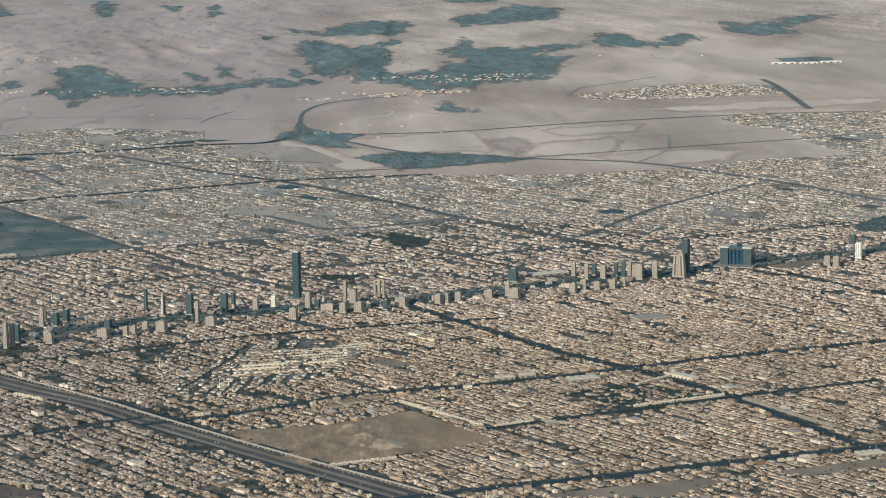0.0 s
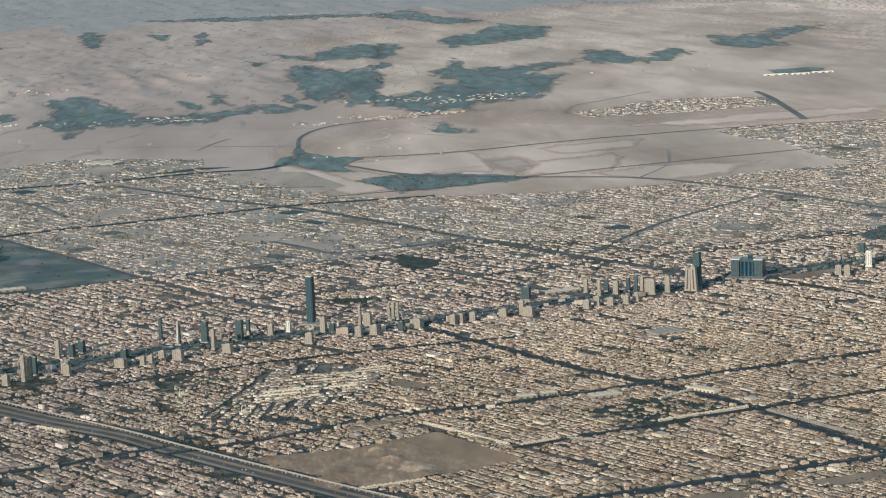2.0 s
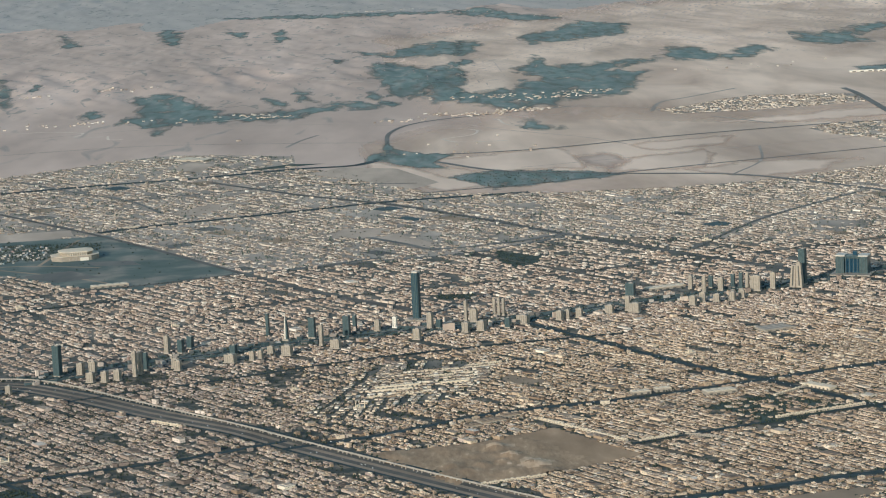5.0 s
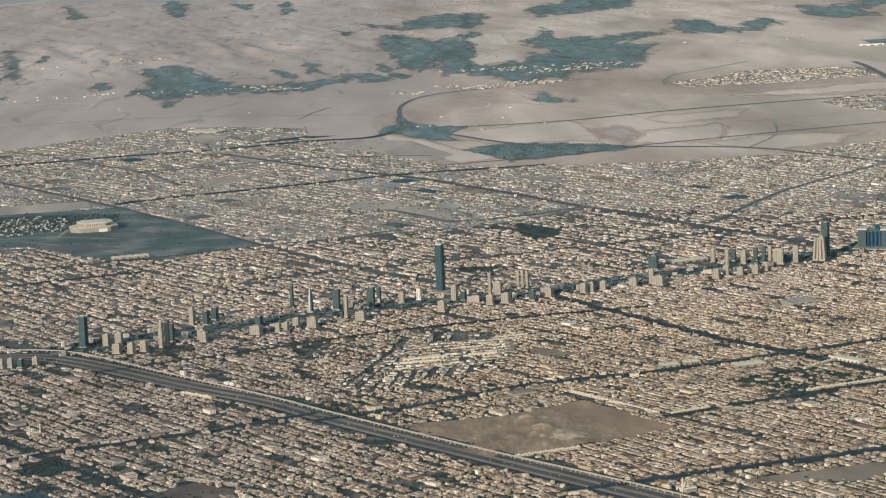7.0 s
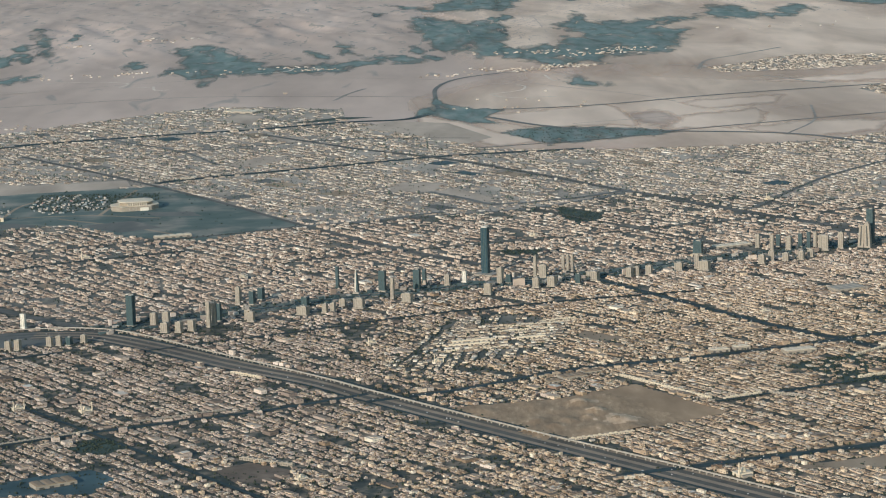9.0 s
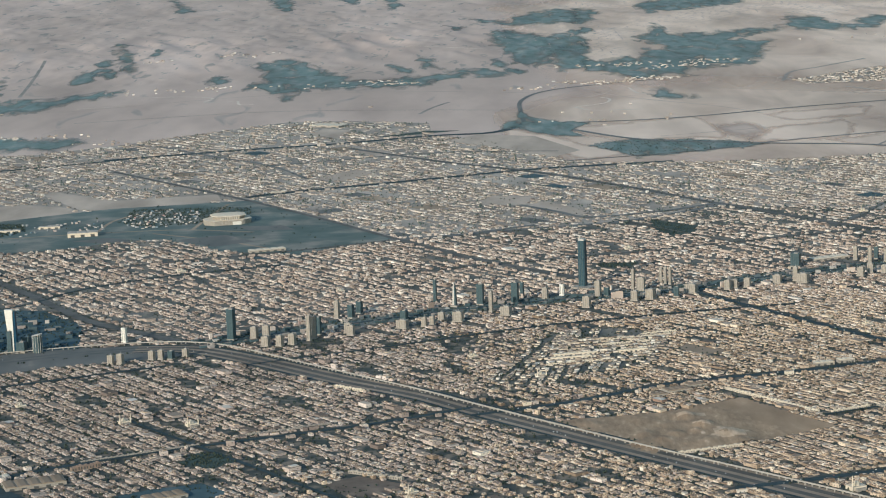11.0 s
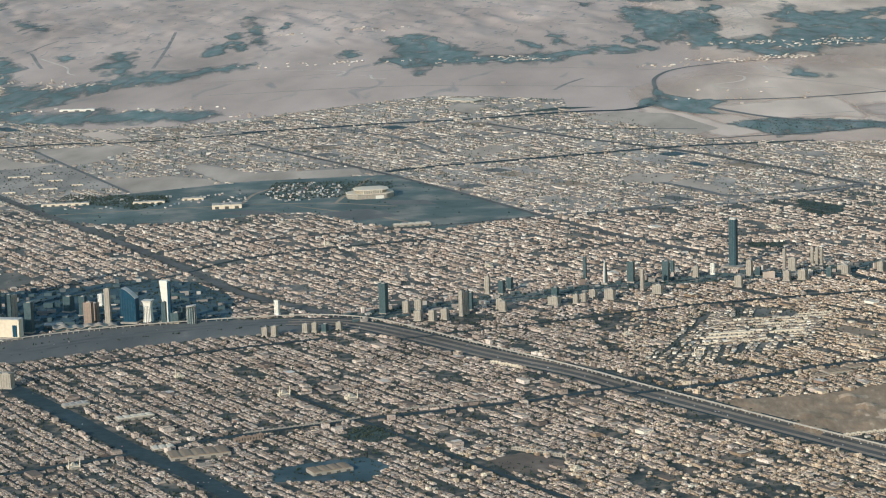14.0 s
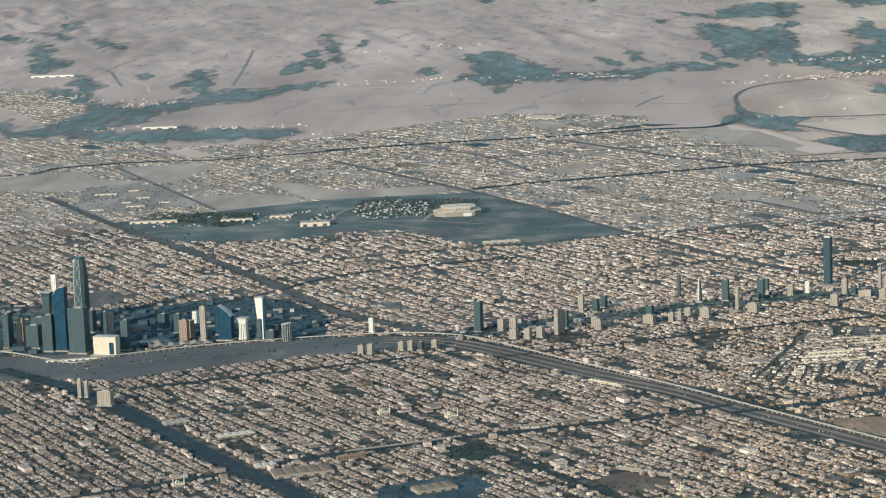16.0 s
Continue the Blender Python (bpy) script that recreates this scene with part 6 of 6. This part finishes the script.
for hl in HALLS:
    clear_of(hl[0], hl[1], max(hl[3] * 0.5, hl[4]) + 0.6)
    for s in (-0.6, 0.6):
        clear_of(hl[0] + s * hl[3] * math.cos(radians(hl[2])), hl[1] + s * hl[3] * math.sin(radians(hl[2])), hl[3] * 0.45 + 0.6)

# far white farmsteads along the wadi
fp = [(52, 645, 22, 8, 40), (85, 660, 16, 6, 40), (60, 655, 20, 5, 20), (-70, 690, 16, 5, 24), (110, 735, 30, 12, 40), (-240, 905, 12, 4, 12), (-180, 700, 60, 16, 34), (-390, 660, 20, 20, 30), (-330, 610, 30, 18, 26), (-560, 1000, 60, 60, 20), (130, 760, 24, 14, 40), (0, 1835, 60, 12, 26), (-250, 480, 40, 10, 30), (260, 900, 60, 40, 12), (40, 470, 40, 50, 14), (-180, 928, 26, 14, 26), (-182, 710, 14, 8, 14), (-81, 710, 20, 8, 16), (-83, 563, 3, 4, 3), (30, 660, 10, 8, 10), (9, 629, 16, 10, 16), (80, 666, 18, 8, 34), (70, 758, 40, 14, 40), (-368, 638, 8, 10, 8), (-346, 632, 16, 16, 16), (-326, 484, 16, 8, 14), (-209, 440, 14, 12, 12)]
far = np.concatenate([np.c_[rng.normal(a, c / 2, n), rng.normal(b, d / 2, n)] for a, b, c, d, n in fp])
n = len(far)
far = np.c_[far, rng.normal(0.1, 0.3, n), rng.uniform(0.3, 0.9, n), rng.uniform(0.3, 0.6, n), rng.uniform(0.15, 0.4, n)]
v, f = many_boxes(far[:, 0], far[:, 1], land_z(far[:, 0], far[:, 1]), far[:, 2], far[:, 3], far[:, 4], far[:, 5] + 0.3)
tagged(from_arrays("farmsteads", v, f, FAR_PLASTER), "scattered pale farm buildings along the wadi", "farmsteads", kind="stuff")

# cars on the motorway and the wide roads
cars = []
for rn, rw, rp in ROADS[:6]:
    line = np.array(smooth_line(rp, 0.8))
    t = np.gradient(line, axis=0)
    t /= np.linalg.norm(t, axis=1)[:, None]
    pick_ = (rng.random(len(line)) < (0.14 if rn == "highway" else 0.12)) & (line[:, 1] < 150) & ((line[:, 0] > -130) | (rng.random(len(line)) < 0.3))
    o = rng.choice([-1, 1], pick_.sum()) * (rng.uniform(1.1, 2.7, pick_.sum()) if rn == "highway" else rng.uniform(0.2, rw * 0.34, pick_.sum()))
    p = line[pick_] + np.stack([-t[pick_, 1], t[pick_, 0]], 1) * o[:, None]
    cars.append(np.c_[p, np.arctan2(t[pick_, 1], t[pick_, 0])])
cars = np.concatenate(cars)
n = len(cars)
v, f = many_boxes(cars[:, 0], cars[:, 1], np.full(n, 0.17), cars[:, 2], rng.uniform(0.1, 0.16, n), np.full(n, 0.05), rng.uniform(0.06, 0.1, n))
v2, f2 = many_boxes(cars[:, 0], cars[:, 1], np.full(n, 0.075), cars[:, 2], np.full(n, 0.12), np.full(n, 0.055), np.full(n, 0.1))
tagged(from_arrays("cars", np.concatenate([v, v2]), np.concatenate([f, f2 + len(v)]), CARS), "small pale and dark cars on the roads", "cars", kind="stuff")

# ---- single villas: the stretch of the plan that lies nearest ----
front = (houses[:, 1] < -206) & (houses[:, 1] > -238) & (np.abs(houses[:, 0] - 10) < 95) & (houses[:, 3] < 0.8)
idx = np.flatnonzero(front)
idx = np.sort(rng.permutation(idx)[:225])
villas = houses[idx]
houses = np.delete(houses, idx, 0)


def villa(hx, hy, h, k):
    """A flat-roofed villa: body, four roof walls, stair room, water tank, windows, door, yard wall."""
    base = part("house", box_bm(hx, hy, 0, h), VILLA, None)
    for s in (-1, 1):
        part("parapet", box_bm(hx, 0.025, h, h + 0.06, at=(0, s * (hy - 0.025))), VILLA, base)
        part("parapet", box_bm(0.025, hy - 0.05, h, h + 0.06, at=(s * (hx - 0.025), 0)), VILLA, base)
    part("stair_room", box_bm(hx * 0.32, hy * 0.36, h, h + 0.16, at=(hx * (0.3 if k % 2 else -0.35), hy * (0.25 if k % 3 else -0.3))), VILLA, base)
    part("water_tank", box_bm(0.06, 0.06, h, h + 0.1, at=(hx * (-0.5 if k % 2 else 0.5), -hy * 0.4)), WHITE, base, "white water tank")
    for s in (-1, 1):
        for z in (0.12, 0.3):
            if z + 0.1 < h:
                part("window", box_bm(0.05, 0.008, z, z + 0.09, at=(s * hx * 0.5, -hy - 0.004)), PANE, base)
                part("window", box_bm(0.008, 0.05, z, z + 0.09, at=(-hx - 0.004, s * hy * 0.5)), PANE, base)
    part("door", box_bm(0.04, 0.008, 0, 0.12, at=(0, -hy - 0.004)), BROWN, base)
    return tagged(base, "flat-roofed plaster villa with roof walls and a stair room", "house", "villas in rows")


models = [villa(hx, hy, h, k) for k, (hx, hy, h) in enumerate([(0.46, 0.44, 0.5), (0.5, 0.5, 0.42), (0.36, 0.46, 0.55), (0.52, 0.4, 0.62), (0.4, 0.52, 0.46), (0.44, 0.36, 0.4), (0.34, 0.4, 0.5), (0.5, 0.46, 0.75)])]
for k, hv in enumerate(villas):
    m_ = pose(hv[0], hv[1], 0.02, 0, 0, math.degrees(hv[2]))
    if k < len(models):
        models[k].matrix_world = m_
    else:
        copy_thing(models[k % len(models)], m_)

# ---- the mass of houses ----
def broken(src):
    """Each house as a main block in one corner of its plot and a lower or higher wing beside it."""
    n = len(src)
    has = rng.random(n) < np.where(straight(src[:, 0], src[:, 1]), 0.3, np.where(src[:, 1] < 115, 0.64, 0.5))
    fx, fy = np.where(has, rng.uniform(0.5, 0.82, n), 1.0), np.where(straight(src[:, 0], src[:, 1]), rng.uniform(0.92, 1.0, n), rng.uniform(0.75, 1.0, n))
    sx, sy = rng.choice([-1, 1], n), rng.choice([-1, 1], n)
    c, s = np.cos(src[:, 2]), np.sin(src[:, 2])

    def rows_of(ox, oy, hx, hy, h):
        return np.c_[src[:, 0] + ox * c - oy * s, src[:, 1] + ox * s + oy * c, src[:, 2], hx, hy, h]

    main = rows_of((1 - fx) * src[:, 3] * sx, (1 - fy) * src[:, 4] * sy, fx * src[:, 3], fy * src[:, 4], src[:, 5])
    gy = rng.uniform(0.45, 0.95, n)
    wing = rows_of(-fx * src[:, 3] * sx * 1.004, (1 - gy) * src[:, 4] * rng.choice([-1, 1], n), (1 - fx) * src[:, 3], gy * src[:, 4], src[:, 5] * rng.choice([0.5, 0.85, 1.0, 1.12], n))
    return np.concatenate([main, wing[has]])


allh = broken(np.concatenate([houses, extra]))
behind = allh[:, 1] > -20
allh[:, 5] *= np.where(allh[:, 1] > 115, 0.8, np.where(behind, 0.95, np.where(allh[:, 3] > 0.75, 0.95, np.where(straight(allh[:, 0], allh[:, 1]), 0.72, 0.8))))
nb = behind.sum()
allh[behind, 3] *= rng.uniform(0.6, 1.6, nb)
allh[behind, 4] *= rng.uniform(0.65, 1.35, nb)
allh[behind, 5] *= rng.uniform(0.7, 1.4, nb)
mixed = (allh[:, 1] < -20) & (allh[:, 0] < 10)
allh[mixed, 3] *= rng.uniform(0.75, 1.2, mixed.sum())
allh[mixed, 4] *= rng.uniform(0.85, 1.3, mixed.sum())
allh[mixed, 5] *= rng.uniform(0.75, 1.35, mixed.sum())
allh[behind, 2] += rng.normal(0, 0.04, behind.sum())
# Zones by distance and side pick the plaster that paints in their haze.
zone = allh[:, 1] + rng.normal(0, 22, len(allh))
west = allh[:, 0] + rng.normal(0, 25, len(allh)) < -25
for nm, grp, mat, words in (("western_house_blocks", allh[(zone < -35) & west], WEST_PLASTER, "rows of flat-roofed beige houses among dark trees, greyed for haze"), ("house_blocks", allh[(zone < -35) & ~west], PLASTER, "thousands of flat-roofed cream and beige houses"), ("inner_house_blocks", allh[(zone >= -35) & (zone < 115)], MID_PLASTER, "beige flat-roofed houses behind the avenue, greyed for haze"), ("outer_house_blocks", allh[zone >= 115], FAR_PLASTER, "scattered flat-roofed houses of the outer city, paled for haze")):
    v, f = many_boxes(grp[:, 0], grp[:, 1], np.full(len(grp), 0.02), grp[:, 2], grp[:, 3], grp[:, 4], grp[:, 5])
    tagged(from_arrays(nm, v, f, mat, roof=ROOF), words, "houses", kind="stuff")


def on_roofs(src, share, fx, fy, fh, lift):
    hh = src[rng.random(len(src)) < share]
    n = len(hh)
    wx, wy = hh[:, 3] * rng.uniform(*fx, n), hh[:, 4] * rng.uniform(*fy, n)
    off = rng.uniform(-1, 1, (n, 2)) * np.c_[hh[:, 3] - wx, hh[:, 4] - wy] * 0.95
    c, s = np.cos(hh[:, 2]), np.sin(hh[:, 2])
    return many_boxes(hh[:, 0] + off[:, 0] * c - off[:, 1] * s, hh[:, 1] + off[:, 0] * s + off[:, 1] * c, hh[:, 5] * lift + 0.015, hh[:, 2], wx, wy, rng.uniform(*fh, n))


near = allh[(allh[:, 1] < 60) & (allh[:, 3] > 0.2)]
v, f = on_roofs(near[rng.random(len(near)) < np.where(near[:, 1] < -110, 0.6, 0.3)], 1.0, (0.3, 0.6), (0.3, 0.65), (0.1, 0.2), 1)
v2, f2 = on_roofs(near[near[:, 1] < -70], 0.7, (0.12, 0.28), (0.12, 0.28), (0.05, 0.12), 1)
v, f = np.concatenate([v, v2]), np.concatenate([f, f2 + len(v)])
tagged(from_arrays("roof_rooms", v, f, PLASTER, roof=ROOF), "stair rooms and upper floors on flat roofs", "houses", kind="stuff")
# yard walls and annexes, lower than the houses and beside them
hh = houses[(rng.random(len(houses)) < np.where(straight(houses[:, 0], houses[:, 1]), np.where(houses[:, 0] < 0, 0.25, 0.08), 0.5)) & (houses[:, 1] < 420)]
n = len(hh)
side = rng.choice([-1, 1], n)
c, s = np.cos(hh[:, 2]), np.sin(hh[:, 2])
du, dv = rng.uniform(-0.3, 0.3, n), side * (hh[:, 4] + rng.uniform(0.1, 0.35, n))
v, f = many_boxes(hh[:, 0] + du * c - dv * s, hh[:, 1] + du * s + dv * c, np.full(n, 0.02), hh[:, 2], hh[:, 3] * rng.uniform(0.5, 1.3, n), rng.choice([0.03, 0.05, 0.18], n), rng.uniform(0.09, 0.2, n))
tagged(from_arrays("annexes", v, f, MID_PLASTER, roof=ROOF), "low annexes and yard walls beside the houses", "houses", kind="stuff")


# windows: dark panes on the walls of the nearer houses
def panes(src, per_wall):
    vs = []
    for turn, across, out in ((0, 3, 4), (math.pi / 2, 4, 3), (math.pi, 3, 4), (-math.pi / 2, 4, 3)):
        for k in range(per_wall):
            n = len(src)
            u = (-1 + (2 * k + 1) / per_wall + rng.normal(0, 0.08, n)) * src[:, across] * 0.85
            z = src[:, 5] * rng.choice([0.2, 0.55], n)
            w, h = rng.uniform(0.04, 0.12, n), src[:, 5] * rng.uniform(0.2, 0.36, n)
            a = src[:, 2] + turn
            c, s = np.cos(a), np.sin(a)
            d = -(src[:, out] + 0.012)
            q = [np.stack([src[:, 0] + (u + e * w) * c - d * s, src[:, 1] + (u + e * w) * s + d * c, 0.02 + z + g * h], -1) for e, g in ((-1, 0), (1, 0), (1, 1), (-1, 1))]
            vs.append(np.stack(q, 1))
    v = np.concatenate(vs).reshape(-1, 3)
    return v, np.arange(len(v)).reshape(-1, 4)


v, f = panes(allh[(allh[:, 1] < -60) & (allh[:, 3] > 0.22)], 2)
tagged(from_arrays("house_windows", v, f, PANE), "dark windows of the house rows", "windows", kind="stuff")


# ---- trees ----
def crowns(name, x, y, r, label, k=2, mat=LEAF):
    """Small uneven leaf clumps, three to a crown, each an uneven double pyramid."""
    n = len(x)
    x, y, r = np.repeat(x, k) + rng.normal(0, 0.6, n * k) * np.repeat(r, k), np.repeat(y, k) + rng.normal(0, 0.6, n * k) * np.repeat(r, k), np.repeat(r, k) * rng.uniform(0.5, 1.0, n * k)
    m = n * k
    z0 = land_z(x, y) + r * 0.9
    ang = rng.uniform(0, 6.28, m)
    eq = np.stack([np.stack([x + r * np.cos(ang + a) * w, y + r * np.sin(ang + a) * w, z0 + r * dz], -1) for a, w, dz in zip(np.arange(4) * 1.571, (1, 0.8, 1.1, 0.9), (0.1, -0.15, 0.05, -0.05))], 1)
    top = np.stack([x, y, z0 + r * rng.uniform(0.8, 1.3, m)], -1)[:, None]
    bot = np.stack([x, y, z0 - r * 0.9], -1)[:, None]
    v = np.concatenate([eq, top, bot], 1).reshape(-1, 3)
    q = np.array([[0, 1, 4, 4], [1, 2, 4, 4], [2, 3, 4, 4], [3, 0, 4, 4], [1, 0, 5, 5], [2, 1, 5, 5], [3, 2, 5, 5], [0, 3, 5, 5]])
    tri = (np.arange(m)[:, None, None] * 6 + q[None, :, :3]).reshape(-1, 3)
    me = bpy.data.meshes.new(name)
    me.vertices.add(len(v))
    me.vertices.foreach_set("co", v.astype(np.float32).ravel())
    me.loops.add(len(tri) * 3)
    me.loops.foreach_set("vertex_index", tri.astype(np.int32).ravel())
    me.polygons.add(len(tri))
    me.polygons.foreach_set("loop_start", np.arange(0, len(tri) * 3, 3, dtype=np.int32))
    me.polygons.foreach_set("loop_total", np.full(len(tri), 3, np.int32))
    me.update(calc_edges=True)
    me.materials.append(mat)
    return tagged(new(name, me), label, "trees", kind="stuff")


tx_, ty_ = rng.uniform(-330, 330, 84000), rng.uniform(-290, 420, 84000)
dens = np.array([noise.noise((a * 0.07, b * 0.05, 8.0)) for a, b in zip(tx_, ty_)])
ok = inside(tx_, ty_, CITY) & ((dens > rng.uniform(-0.3, 0.85, len(tx_))) | (open_strips(tx_, ty_) > np.where(ty_ < 115, rng.uniform(0.2, 0.6, len(tx_)), 2.0)))
for poly in BARE[:9]:
    ok &= ~inside(tx_, ty_, poly)
ok &= near_line(tx_, ty_, HIGHWAY) > 5.2
for rn, rw, rp in ROADS[1:]:
    ok &= near_line(tx_, ty_, rp) > rw / 2
tx_, ty_ = tx_[ok], ty_[ok]
crowns("street_trees", tx_, ty_, rng.uniform(0.12, 0.34, len(tx_)), "dusty dark green trees between the houses")
ox, oy = rng.uniform(-330, 300, 38000), rng.uniform(110, 500, 38000)
ok = (inside(ox, oy, CITY) | inside(ox, oy, NORTH_QUARTER)) & buildable(ox, oy, 0.0)
clump = np.array([noise.noise((a * 0.12, b * 0.06, 11.0)) for a, b in zip(ox, oy)])
ok &= clump > rng.uniform(-0.4, 0.4, len(ox))
_, edge = block_of(ox, oy, 26.0, 13.0)
ok &= (edge < 1.3) | (rng.random(len(ox)) < 0.35)
ox, oy = ox[ok], oy[ok]
crowns("outer_city_trees", ox, oy, rng.uniform(0.3, 0.62, len(ox)), "dark trees between the houses of the outer city, paled for haze", 1, HAZED_LEAF)
rx, ry = [], []
nx_, ny_ = rng.uniform(-230, 150, 24000), rng.uniform(-275, -60, 24000)
ok = buildable(nx_, ny_, 0.3) & (rng.random(24000) < np.where(nx_ < 10, 0.85, 0.45))
rx.append(nx_[ok]), ry.append(ny_[ok])
for poly, n in ((SHADY, 900), (SHADE_PATCH, 250), (DARK_GROVE, 700), (PALM_LOT, 500), (PARK, 260), ([(-247, 171), (-245, 189), (-204, 182), (-200, 163), (-210, 147), (-222, 158)], 2200), ([(-167, 175), (-165, 208), (-118, 204), (-117, 185), (-135, 165), (-154, 160)], 1500), (DEPOT, 400), (ESTATE, 700), (WEST_VILLAGE, 900), (OFFICES, 2600), (PLAZA, 60), (COMPOUND, 1500), (CITY_PARK, 300), (SMALL_PARK, 160)):
    a = np.array(poly)
    qx, qy = rng.uniform(a[:, 0].min(), a[:, 0].max(), n), rng.uniform(a[:, 1].min(), a[:, 1].max(), n)
    g = inside(qx, qy, poly)
    rx.append(qx[g]), ry.append(qy[g])
for rn, rw, rp in ROADS[:13] + ROADS[18:30]:
    line = np.array(smooth_line(rp, 1.0))
    line = line[(line[:, 1] < 300) & (rng.random(len(line)) < 0.55)]
    if len(line) < 3:
        continue
    t = rng.choice([-1, 1], (len(line), 1)) * (rw / 2 if rn != "highway" else 5.3)
    d = np.gradient(line, axis=0)
    d /= np.linalg.norm(d, axis=1)[:, None] + 1e-9
    p = line + np.stack([-d[:, 1], d[:, 0]], 1) * t
    rx.append(p[:, 0]), ry.append(p[:, 1])
line = np.array(smooth_line(ROADS[1][2], 0.3))
t = np.gradient(line, axis=0)
t /= np.linalg.norm(t, axis=1)[:, None]
p = line + np.stack([-t[:, 1], t[:, 0]], 1) * (rng.choice([-1, 1], len(line)) * rng.uniform(1.0, 5.4, len(line)))[:, None]
rx.append(p[:, 0]), ry.append(p[:, 1])
rx, ry = np.concatenate(rx), np.concatenate(ry)
crowns("park_trees", rx, ry, rng.uniform(0.16, 0.36, len(rx)), "dark green trees of parks and roadsides")
